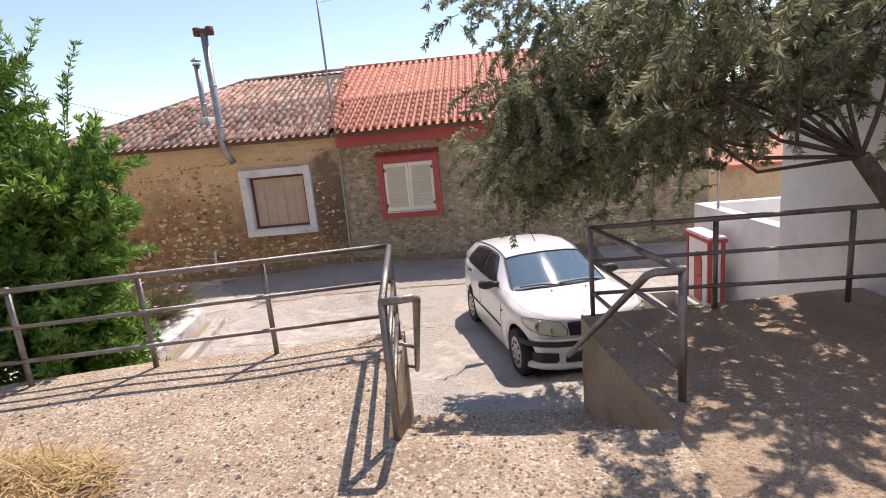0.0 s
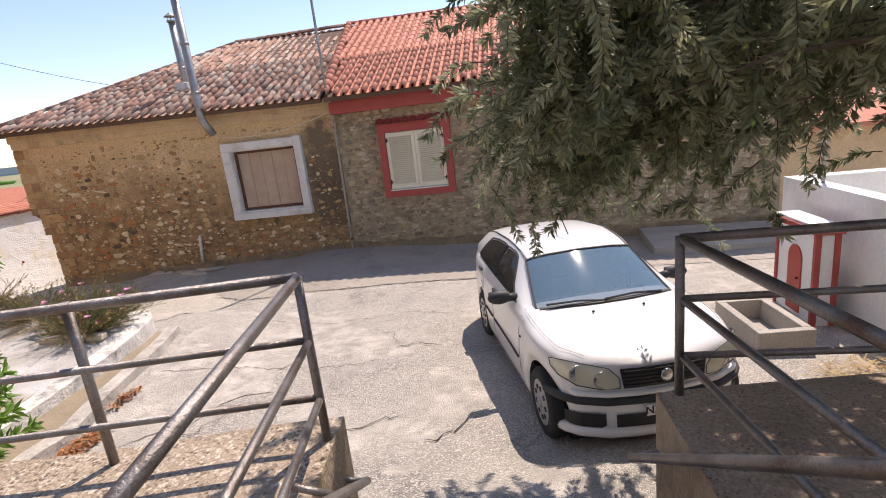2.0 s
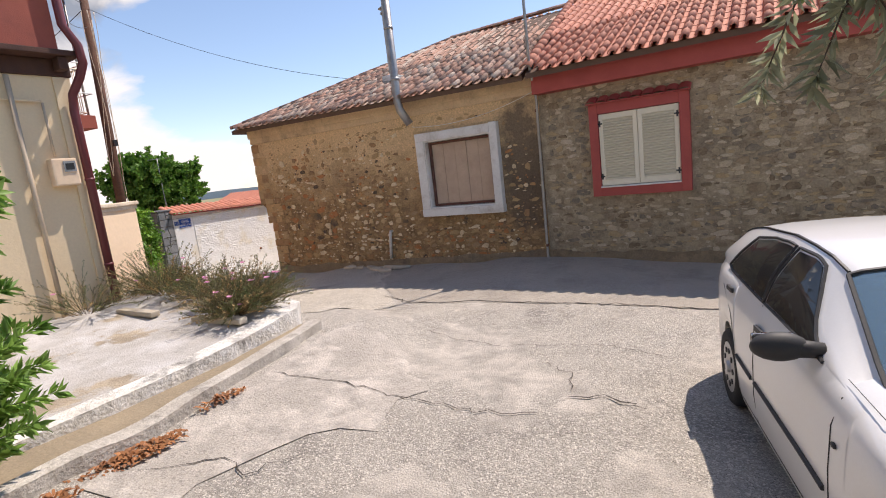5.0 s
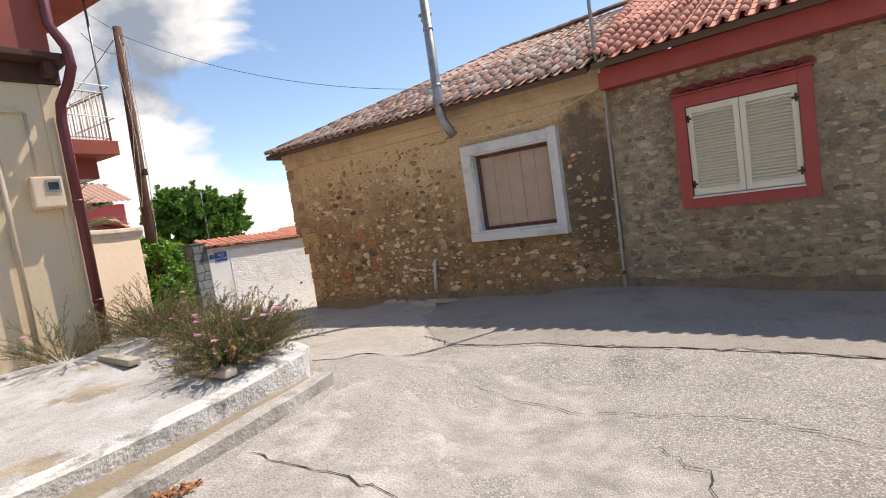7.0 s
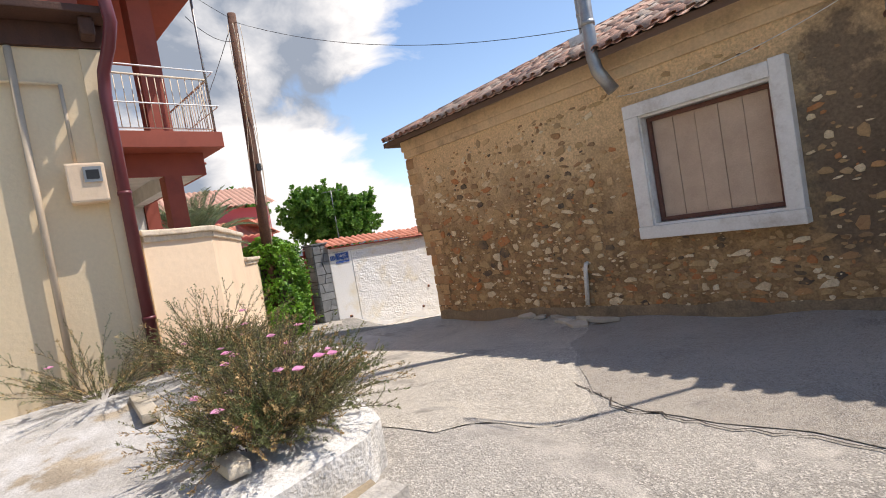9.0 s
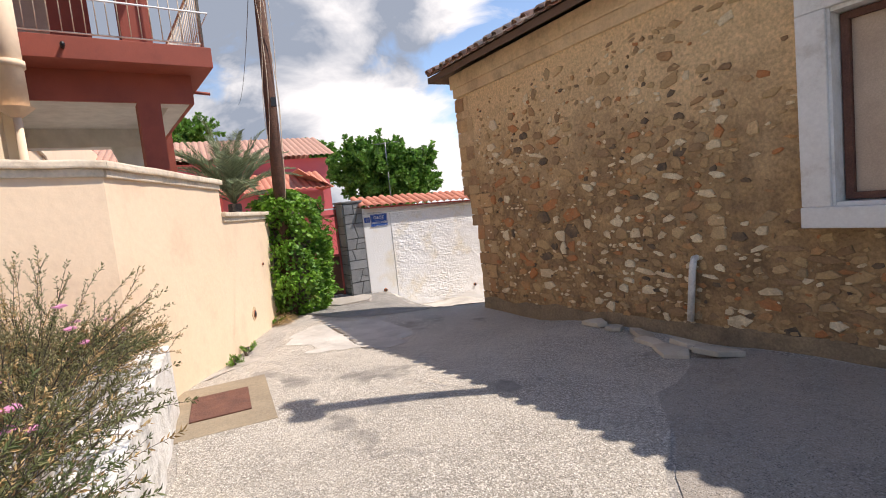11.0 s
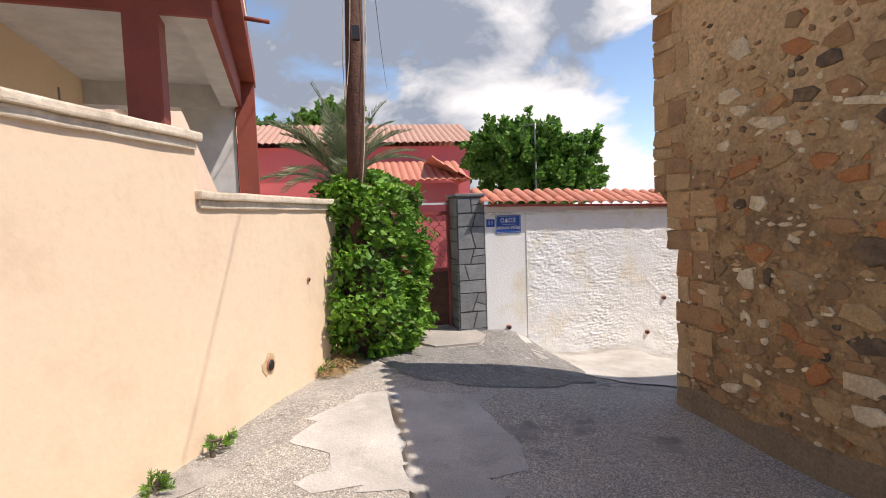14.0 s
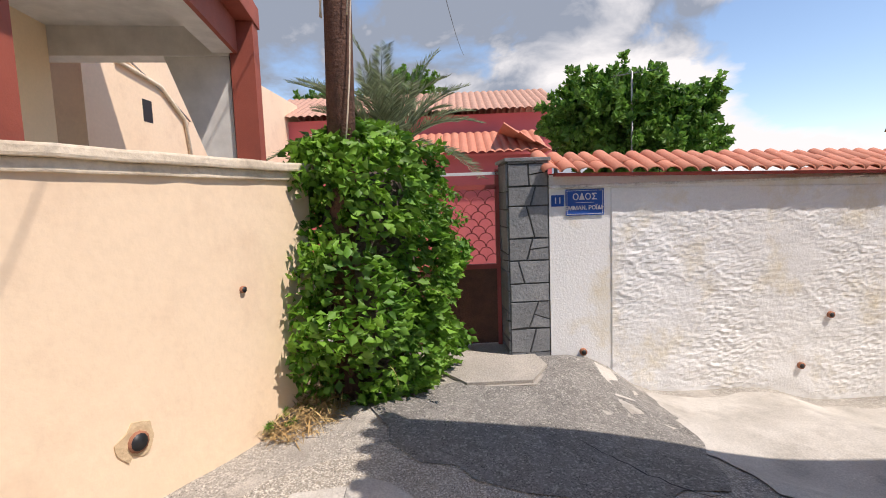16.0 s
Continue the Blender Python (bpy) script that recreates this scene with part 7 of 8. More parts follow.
bush("oleander_bush", (-2.9, 5.1, 1.1),
     [((-2.62, 5.0, 1.9), (0.6, 0.45, 0.75), 300), ((-2.75, 5.0, 2.9), (0.6, 0.5, 0.7), 330), ((-3.1, 5.0, 3.5), (0.6, 0.5, 0.7), 240), ((-2.3, 5.1, 1.5), (0.3, 0.35, 0.5), 90),
      ((-2.4, 5.1, 2.85), (0.45, 0.35, 0.6), 170), ((-2.05, 5.05, 3.3), (0.22, 0.3, 0.4), 50), ((-3.0, 5.0, 4.2), (0.4, 0.4, 0.5), 90), ((-3.5, 4.9, 4.4), (0.5, 0.4, 0.6), 110), ((-3.6, 4.6, 2.2), (0.6, 0.5, 0.9), 130)],
     (0.105, 0.032), "oleander_leaf", "tall glossy green shrub with upright shoots beyond the railing", "shrub", 11, 9,
     spires=[((-2.9, 5.0, 3.9), 1.2), ((-2.65, 5.1, 3.1), 1.1), ((-2.5, 5.1, 2.9), 1.0), ((-2.35, 5.15, 2.8), 0.8), ((-2.55, 5.0, 3.1), 0.9), ((-3.05, 5.0, 4.3), 1.2), ((-3.3, 4.9, 3.7), 1.2),
             ((-2.2, 5.2, 2.5), 0.9), ((-2.1, 5.0, 3.7), 1.0), ((-1.95, 5.0, 3.5), 0.8), ((-2.3, 5.0, 3.8), 1.1), ((-1.8, 5.05, 3.2), 0.75), ((-1.65, 5.1, 3.0), 0.6), ((-2.45, 5.0, 3.9), 0.9), ((-2.0, 5.1, 3.9), 0.7), ((-2.75, 5.05, 3.4), 1.1), ((-2.3, 5.2, 2.1), 0.8)])


def ivy():
    rnd = random.Random(17)
    t = thing("creeper_bush", (-11.8, 10.78, 0.22), label="dense bright green creeper grown round the utility pole", category="shrub")
    lv, st = Leaves(5), bmesh.new()
    for k in range(15000):
        z = rnd.random()
        a = rnd.uniform(0, 2 * math.pi)
        wob = 1 + 0.42 * noise.noise(Vector((math.cos(a) * 2.2, math.sin(a) * 2.2, z * 5))) + 0.08 * noise.noise(Vector((a * 3, z * 12, 4)))
        prof = float(np.interp(z, [0, 0.12, 0.4, 0.75, 0.92, 1.0], [0.72, 0.88, 1.0, 0.88, 0.66, 0.2])) * wob
        depth = rnd.uniform(0.78, 1.03)
        x, y = 0.71 * math.cos(a) * prof * depth, 0.71 * math.sin(a) * prof * depth
        x *= 1.25
        u, v = -0.82 * x + 0.57 * y * 0.9, 0.57 * x + 0.82 * y * 0.9
        p = Vector((u, v, 0.05 + z * 2.25))
        if noise.noise(p * 3.4) < -0.12 and depth > 0.86:
            continue
        o = Vector((math.cos(a) * 0.8, math.sin(a) * 0.8, rnd.uniform(-0.9, 0.35))) + Vector((rnd.gauss(0, 0.5), rnd.gauss(0, 0.5), rnd.gauss(0, 0.3)))
        s = rnd.uniform(0.6, 1.2)
        lv.add(p, o, 0.092 * s, 0.062 * s)
    for k in range(46):
        a = rnd.uniform(0, 2 * math.pi)
        z = rnd.uniform(0.3, 2.15)
        p = twig(rnd, (0.5 * math.cos(a), 0.5 * math.sin(a), z), (math.cos(a), math.sin(a), rnd.uniform(-0.1, 1.0)), rnd.uniform(0.15, 0.4), 0.12)
        add_tube(st, p, 0.003, 3, 0.001, cap=False)
        leafy(lv, rnd, p, 5, 0.045, 0.028, 1.0)
    bm = bmesh.new()
    bmesh.ops.create_icosphere(bm, subdivisions=3, radius=1, matrix=Matrix.Translation((0, 0, 1.1)) @ Matrix.Diagonal((0.42, 0.40, 1.0, 1)))
    part("woody_core", bm, M["bark"], t, "dark tangle of stems")
    for k in range(70):
        x = 0.45 + rnd.uniform(-0.15, 0.1)
        p = twig(rnd, (x - 0.35 * rnd.random(), -0.42 + rnd.uniform(-0.1, 0.05), rnd.uniform(0.1, 1.9)), (0.3, -0.4, rnd.uniform(-0.6, 0.4)), 0.3, 0.15)
        add_tube(st, p, 0.0022, 3, 0.001, cap=False)
    tagged(part("dry_stems", st, M["straw"], t, "dry pale twigs"), kind="stuff")
    lv.build("leaves", M["ivy_leaf"], t, "small bright green leaves")


ivy()


def straw_heap(name, at, rx, ry, h, n, mat, label, category, seed, length=(0.08, 0.3), width=0.006):
    rnd = random.Random(seed)
    bm = bmesh.new()
    for _ in range(n):
        a, r = rnd.uniform(0, 2 * math.pi), math.sqrt(rnd.random())
        x, y = rx * r * math.cos(a), ry * r * math.sin(a)
        z = h * max(0, 1 - r * r) * rnd.random() + 0.008
        d = Vector((rnd.gauss(0, 1), rnd.gauss(0, 1), rnd.gauss(0, 0.25))).normalized()
        s = d.cross(Vector((0, 0, 1))).normalized() * width * rnd.uniform(0.6, 1.4) * 0.5
        L_ = rnd.uniform(*length)
        p = Vector((x, y, z))
        q = p + d * L_ * 0.5 + Vector((0, 0, 0.015))
        e = p + d * L_
        e.z = max(0.004, e.z)
        v = [bm.verts.new(k) for k in (p + s, p - s, q - s, q + s, e)]
        bm.faces.new(v[:4])
        bm.faces.new((v[3], v[2], v[4]))
    ob = part(name, bm, M[mat])
    ob.matrix_basis = pose(*at)
    return tagged(ob, label, category, kind="stuff")


straw_heap("straw", (-0.85, 2.75, 1.93), 0.62, 0.30, 0.10, 1500, "straw", "small heap of dry straw-coloured weeds on the terrace", "dry grass", 1)
straw_heap("straw", (-1.5, 2.6, 1.93), 0.35, 0.22, 0.05, 350, "straw", "small heap of dry straw-coloured weeds on the terrace", "dry grass", 2)
straw_heap("straw", (-11.25, 10.35, street_z(-11.25, 10.35)), 0.55, 0.26, 0.15, 1300, "straw", "dry yellow grass at the foot of the creeper", "dry grass", 3, (0.08, 0.25))
straw_heap("straw", (4.7, 6.6, street_z(4.7, 6.6)), 0.55, 0.6, 0.08, 900, "straw", "dry straw litter below the shrine", "dry grass", 4)
for k, (x, y, rx, ry, n) in enumerate([(-2.25, 6.1, 0.12, 0.42, 420), (-2.05, 5.3, 0.18, 0.42, 420), (-2.42, 6.95, 0.07, 0.22, 90)]):
    straw_heap("dead_leaves", (x, y, street_z(x, y) + 0.01), rx, ry, 0.04, n, "dead_leaf", "drift of brown fallen leaves along the low kerb", "fallen leaves", 9 + k, (0.03, 0.08), 0.022)
bm = bmesh.new()
bmesh.ops.create_icosphere(bm, subdivisions=2, radius=0.09, matrix=Matrix.Diagonal((1.3, 0.9, 0.6, 1)))
for v in bm.verts:
    v.co += v.co.normalized() * 0.018 * noise.noise(v.co * 9)
ob = part("loose_stone", bm, M["slab_stone"])
ob.matrix_basis = pose(-0.95, 2.85, 1.96)
tagged(ob, "loose brown stone lying in the straw", "stone")


def weeds(at, rx, ry, h, n, seed, flowers, label, lean=(0, 0)):
    """A wiry flowering weed clump."""
    rnd = random.Random(seed)
    t = thing("flowering_weed", at, label=label, category="plant", group="weeds on the raised pavement")
    st, lv, dry = bmesh.new(), Leaves(seed), Leaves(seed + 1)
    fl = Leaves(seed + 2)
    for k in range(n):
        a = rnd.uniform(0, 2 * math.pi)
        r = math.sqrt(rnd.random())
        s = (rx * 0.45 * r * math.cos(a), ry * 0.45 * r * math.sin(a), 0.0)
        w = (math.cos(a) * r * 1.0 + lean[0] + rnd.uniform(-0.2, 0.2), math.sin(a) * r * 1.0 + lean[1] + rnd.uniform(-0.2, 0.2), rnd.uniform(0.3, 1.0))
        p = twig(rnd, s, w, h * rnd.uniform(0.6, 1.25), 0.05, 8)
        add_tube(st, p, 0.003, 3, 0.001, cap=False)
        leafy(lv if rnd.random() < 0.55 else dry, rnd, p, 9, 0.026, 0.007, 0.8)
        for j in range(3):
            b = p[rnd.randrange(3, 8)]
            q = twig(rnd, b, Vector(w).normalized() + Vector((rnd.gauss(0, 0.5), rnd.gauss(0, 0.5), 0.3)), 0.12, 0.0, 4)
            add_tube(st, q, 0.0018, 3, 0.0008, cap=False)
            leafy(lv, rnd, q, 5, 0.018, 0.005, 0.8)
    tagged(part("branchwork", st, M["bark"], t), kind="stuff")
    lv.build("leaves", M["weed"], t, "thin grey-green leaves")
    dry.build("dry_leaves", M["straw"], t, "dry brown leaves")
    for k in range(flowers):
        a = rnd.uniform(0, 2 * math.pi)
        c = Vector((rx * 0.8 * math.cos(a), ry * 0.8 * math.sin(a), h * rnd.uniform(0.35, 0.95)))
        bm = bmesh.new()
        hub = bm.verts.new(c)
        ring = [bm.verts.new(c + Vector((math.cos(b) * 0.044, math.sin(b) * 0.038, 0.014 + 0.006 * math.sin(2.5 * b)))) for b in [j * math.pi / 5 for j in range(10)]]
        for j in range(10):
            bm.faces.new((hub, ring[j], ring[(j + 1) % 10]))
        part("flower", bm, M["flower"], t, "open pink flower")
    return t


weeds((-4.05, 8.45, 1.09), 0.75, 0.38, 0.52, 240, 61, 8, "dense wiry weed with pink flowers growing over the kerb end", (0.1, 0.12))
weeds((-3.9, 8.15, 1.06), 0.42, 0.3, 0.42, 150, 68, 5, "wiry green weed with pink flowers hanging over the kerb", (0.15, -0.05))
weeds((-5.0, 8.55, 1.14), 0.6, 0.35, 0.46, 120, 66, 5, "wiry weed with pink flowers and a few fresh green leaves")
weeds((-5.85, 8.4, 1.18), 0.6, 0.35, 0.62, 150, 62, 4, "straggling half-dry weed at the house corner")
weeds((-6.15, 7.5, 1.15), 0.35, 0.4, 0.6, 60, 63, 1, "straggling half-dry weed against the cream wall")
weeds((-6.3, 8.6, 1.16), 0.42, 0.26, 0.36, 90, 71, 4, "wiry weed with pink flowers hanging over the kerb end", (0.05, 0.35))
for k, (x, y, rz) in enumerate(((-3.95, 7.98, 6), (-5.35, 7.75, 2))):
    bm = bmesh.new()
    add_box(bm, (-0.42, -0.06, 0), (0.42, 0.06, 0.07), None, 0.015)
    ob = part("edging_stone", bm, M["slab_stone"])
    ob.matrix_basis = pose(x, y, platform_z(x, y) - 0.005, 0, 0, rz)
    tagged(ob, "rough stone edging laid in front of the weeds", "stone", "edging stones")
for k, (x, y) in enumerate(((-9.15, 9.72), (-10.9, 10.28), (-8.6, 9.5))):
    bush("grass_tuft", (x, y, street_z(x, y)), [((x, y, street_z(x, y) + 0.04), (0.08, 0.05, 0.04), 10)], (0.04, 0.008), "ivy_leaf", "little green weed at the foot of the wall", "plant", 70 + k, 5,
         (0.05, 0.1))


def leafy_tree(name, at, crown, trunk_h, leaf, mat, label, seed, shoots, per=7):
    """A tree: tapered trunk, limbs and a broken crown of leafy shoots."""
    rnd = random.Random(seed)
    t = thing(name, at, label=label, category="tree")
    bm = bmesh.new()
    top = Vector((rnd.uniform(-0.1, 0.1), rnd.uniform(-0.1, 0.1), trunk_h))
    branch(bm, (0, 0, -0.2), top, 0.16, 0.10, rnd, 5, 0.04)
    lv = Leaves(seed)
    blobs = []
    cx, cy, cz, rx, ry, rz = crown
    for k in range(16):
        g = Vector((rnd.gauss(0, 1), rnd.gauss(0, 1), rnd.gauss(0, 1))).normalized() * rnd.uniform(0.35, 0.85)
        c = Vector((cx + g.x * rx, cy + g.y * ry, cz + g.z * rz))
        blobs.append((c, rnd.uniform(0.26, 0.42)))
        branch(bm, top, c, 0.05, 0.012, rnd, 5, 0.08)
    part("trunk", bm, M["bark"], t, smooth=True)
    for k in range(shoots):
        c, r = blobs[rnd.randrange(len(blobs))]
        g = Vector((rnd.gauss(0, 1), rnd.gauss(0, 1), rnd.gauss(0, 0.9))).normalized() * rnd.uniform(0.4, 1.0)
        s = c + Vector((g.x * r * rx, g.y * r * ry, g.z * r * rz))
        p = twig(rnd, s, g + Vector((0, 0, rnd.uniform(0, 1.6))), rnd.uniform(0.2, 0.75), 0.03, 6)
        leafy(lv, rnd, p, per, leaf[0], leaf[1], 1.1)
    lv.build("crown", M[mat], t)
    return t


leafy_tree("mulberry_tree", (-18.3, 15.5, -0.2), (0, -0.45, 3.0, 1.4, 1.40, 1.40), 1.8, (0.15, 0.105), "tree_leaf", "dense dark green broad-leaved tree behind the white wall", 81, 900, 8)


def palm(at, n, length, seed, label):
    rnd = random.Random(seed)
    t = thing("palm_tree", at, label=label, category="tree")
    bm = bmesh.new()
    add_tube(bm, [(0, 0, -2.6), (0.05, 0, -1.2), (0, 0, 0.1)], 0.2, 10, 0.17)
    part("trunk", bm, M["bark"], t, smooth=True)
    for k in range(n):
        a = 2 * math.pi * k / n + rnd.uniform(-0.2, 0.2)
        e = rnd.uniform(0.5, 3.4)
        lv = Leaves(seed + k)
        p = twig(rnd, (0, 0, 0.1), (math.cos(a), math.sin(a), e * 1.2), length * rnd.uniform(0.75, 1.1), 0.09, 14)
        fb = bmesh.new()
        add_tube(fb, p, 0.014, 4, 0.004, cap=False)
        fr = part("frond", fb, M["palm_leaf"], t)
        for i in range(2, len(p) - 1):
            d = (p[i + 1] - p[i]).normalized()
            side = d.cross(Vector((0, 0, 1))).normalized()
            for j in range(4):
                q = p[i].lerp(p[i + 1], j / 4)
                for s_ in (1, -1):
                    lv.add(q, d * 0.8 + side * s_ * 0.9 + Vector((0, 0, 0.25)), 0.30 * math.sin(math.pi * min(0.97, (i + 0.5) / len(p))) + 0.06, 0.016)
        lv.build("foliage", M["palm_leaf"], fr)
    return t


palm((-16.9, 10.3, 2.45), 44, 2.2, 90, "grey-green palm rising behind the creeper")


# ---- houses beyond ----
def tiled_roof(name, a, b, run_way, run, rise, mat, parent, label, pitch=0.22):
    """A slope of corrugated tiling from the eaves line a-b up along run_way."""
    L_ = (Vector(b) - Vector(a)).length
    along = (Vector(b) - Vector(a)).normalized()
    up = Vector((*run_way, 0)).normalized() * run + Vector((0, 0, rise))
    nrm = along.cross(up).normalized()
    if nrm.z < 0:
        nrm = -nrm
    n = int(L_ / pitch) * 6
    rows = max(3, int(up.length / 0.36))
    vs, fs = [], []
    for j in range(rows + 1):
        for dz in ((0.0, -0.02) if 0 < j < rows else (0.0,)):
            for i in range(n + 1):
                u = i / n
                w = abs(math.sin(math.pi * u * n / 6))
                vs.append(Vector(a) + along * L_ * u + up * (j / rows) + nrm * (0.05 * w + dz + (0.02 if dz == 0 and j else 0)))
    lines = len(vs) // (n + 1)
    for r in range(lines - 1):
        for i in range(n):
            fs.append((r * (n + 1) + i, r * (n + 1) + i + 1, (r + 1) * (n + 1) + i + 1, (r + 1) * (n + 1) + i))
    return mesh_object(name, vs, fs, mat, parent, label)


pk = thing("pink_house", (0, 0, 0), label="bright pink house with a brownish tiled roof behind the gardens", category="house")
box_part("wall", (-29.0, 4.5, -0.5), (-23.0, 14.4, 4.35), M["pink"], pk)
tiled_roof("roof", (-22.7, 4.2, 4.42), (-22.7, 14.7, 4.42), (-1, 0), 3.3, 1.15, M["tile_old"], pk, "faded brown-pink tiled roof")
tiled_roof("roof", (-29.3, 14.7, 4.42), (-29.3, 4.2, 4.42), (1, 0), 3.3, 1.15, M["tile_old"], pk, "faded brown-pink tiled roof")
box_part("porch_wall", (-22.9, 10.2, -0.3), (-20.9, 13.6, 2.95), M["pink"], pk)
tiled_roof("porch_roof", (-20.6, 9.8, 3.0), (-20.6, 13.9, 3.0), (-1, 0), 2.2, 0.75, M["tile_red"], pk, "orange tiled porch roof")
tiled_roof("porch_roof", (-22.8, 13.95, 3.0), (-20.6, 13.95, 3.0), (0, -1), 1.2, 0.7, M["tile_red"], pk, "orange tiled porch roof")
fh = thing("far_house", (0, 0, 0), label="low house with an orange tiled roof beyond the white wall", category="house")
box_part("wall", (-24.0, 20.0, -2.5), (-15.5, 25.0, 1.2), M["white_wall"], fh)
tiled_roof("roof", (-24.3, 19.7, 1.25), (-15.2, 19.7, 1.25), (0, 1), 2.8, 1.15, M["tile_red"], fh, "orange tiled roof")
for x in (-18.6, -18.1):
    tube_part("flue", [(x, 21.5, 1.9), (x, 21.5, 2.75)], 0.07, M["zinc"], fh, n=8)
g2 = thing("garden_house_aerial", (-16.9, 14.7, 2.0), label="television aerial on a thin pole beyond the white wall", category="aerial")
tube_part("mast", [(0, 0, -1.5), (0, 0, 2.0)], 0.02, M["zinc"], g2, n=6)
tube_part("boom", [(-0.1, -0.3, 1.95), (0.1, 0.5, 2.0)], 0.012, M["zinc"], g2, n=5)
for k in range(5):
    tube_part("element", [(-0.2, -0.25 + k * 0.16, 1.96 + 0.01 * k), (0.2, -0.25 + k * 0.16, 1.96 + 0.01 * k)], 0.006, M["zinc"], g2, n=4)
for k, (x, y, z, r, s) in enumerate([(-31.0, 8.9, 5.3, 1.6, 5), (-36, 17.0, 4.7, 1.5, 7), (-32.0, 5.6, 4.8, 1.6, 9)]):
    leafy_tree("garden_tree", (x, y, -1.0), (0, 0, z + 1.8, r, r, r * 0.9), z, (0.2, 0.13), "tree_leaf", "dark green garden tree far behind the houses", 100 + s, 420, 7)
# low far hills beyond the plain
vs, fs = [], []
for k in range(121):
    a = math.pi * 0.25 + math.pi * 1.1 * k / 120
    rr = 3200
    h_ = 10 + 16 * noise.noise(Vector((a * 3, 0, 0))) + 9 * noise.noise(Vector((a * 12, 2, 0)))
    vs += [(rr * math.cos(a), rr * math.sin(a), -40), (rr * math.cos(a), rr * math.sin(a), h_)]
    if k:
        fs.append((2 * k - 2, 2 * k, 2 * k + 1, 2 * k - 1))
hills = mesh_object("hills", vs, fs, material("hill_haze", (0.40, 0.47, 0.56), rough=1.0, fine=0.0))
structure(hills, "hazy low hills on the far horizon", "backdrop")
# flat fields and hedges on the plain
rnd = random.Random(3)
bm = bmesh.new()
for k in range(60):
    a, r = rnd.uniform(math.pi * 0.4, math.pi * 0.95), rnd.uniform(150, 1400)
    x, y = r * math.cos(a), r * math.sin(a)
    bmesh.ops.create_icosphere(bm, subdivisions=1, radius=1, matrix=Matrix.Translation((x, y, -24)) @ Matrix.Rotation(rnd.random() * 3, 4, "Z") @ Matrix.Diagonal((rnd.uniform(10, 60), 5, 6, 1)))
tagged(part("far_hedges", bm, M["tree_leaf"]), "dark distant hedges and tree lines on the plain", "trees", kind="stuff")


# ---- roof tiles and wall stones ----
def tile_roof(roof, corner_a, corner_b, ridge_a, ridge_b, mats, pitch, row, label, keep, seed, wild):
    """Barrel tiles laid from eaves to ridge between two slanting sides; the ones nearest the street are parts, the rest one mesh."""
    rnd = random.Random(seed)
    A, B, RA, RB = (Vector(v) for v in (corner_a, corner_b, ridge_a, ridge_b))
    n = int((B - A).length / pitch)
    variants = []
    for k in range(4):
        tv, tf = barrel(pitch * 0.68, row * 1.16, pitch * 0.27, 5)
        me = bpy.data.meshes.new("tile")
        me.from_pydata([(x, y, z + (0.01 * rnd.uniform(-1, 1) if wild else 0)) for x, y, z in tv], [], tf)
        me.materials.append(mats[0])
        me.shade_smooth()
        variants.append(me)
    jv, jf = [], []
    tv, tf = barrel(pitch * 0.80, row * 1.22, pitch * 0.27, 4)
    pv = [(x, y, -z * 0.55 + 0.012) for x, y, z in tv]
    nrm = (B - A).cross(RA - A).normalized()
    if nrm.z < 0:
        nrm = -nrm
    xa = (B - A).normalized()
    ya = nrm.cross(xa)
    if ya.z < 0:
        ya = -ya
    R = Matrix((xa, ya, nrm)).transposed().to_4x4()
    depth = (RA - A).dot(ya)
    depth = max(depth, (RB - B).dot(ya))
    rows = int(depth / row)
    left0, left1 = 0.0, (RA - A).dot(xa)
    right0, right1 = (B - A).length, (RB - A).dot(xa)
    made = 0
    for j in range(rows + 1):
        y = j * row - 0.06
        f = min(1, max(0, (y + row * 0.5) / depth))
        lo, hi = left0 + (left1 - left0) * f, right0 + (right1 - right0) * f
        i0, i1 = math.ceil((lo + 0.02) / pitch), int((hi - 0.02) / pitch)
        for i in range(i0, i1 + 1):
            x = i * pitch
            base = A + xa * (x + rnd.uniform(-1, 1) * wild * 0.012) + ya * (y + rnd.uniform(-1, 1) * wild * 0.03) + nrm * (0.035 + 0.018 + rnd.uniform(0, 1) * wild * 0.012)
            m = Matrix.Translation(base) @ R @ pose(0, 0, 0, -1.5 + rnd.uniform(-1, 1) * wild * 2, rnd.uniform(-1, 1) * wild * 5, rnd.uniform(-1, 1) * wild * 3)
            if made < keep:
                ob = new("tile", variants[rnd.randrange(4)])
                ob.parent = roof
                ob.matrix_basis = m
                made += 1
            else:
                o = len(jv)
                jv += [m @ Vector(v) for v in tv]
                jf += [tuple(o + k for k in fc) for fc in tf]
            m2 = Matrix.Translation(A + xa * (x + pitch / 2) + ya * y + nrm * 0.035) @ R
            o = len(jv)
            jv += [m2 @ Vector(v) for v in pv]
            jf += [tuple(o + k for k in fc) for fc in tf]
    ob = mesh_object("tiles_rest", jv, jf, mats[1], roof, label)
    ob["kind"] = "stuff"
    return ob


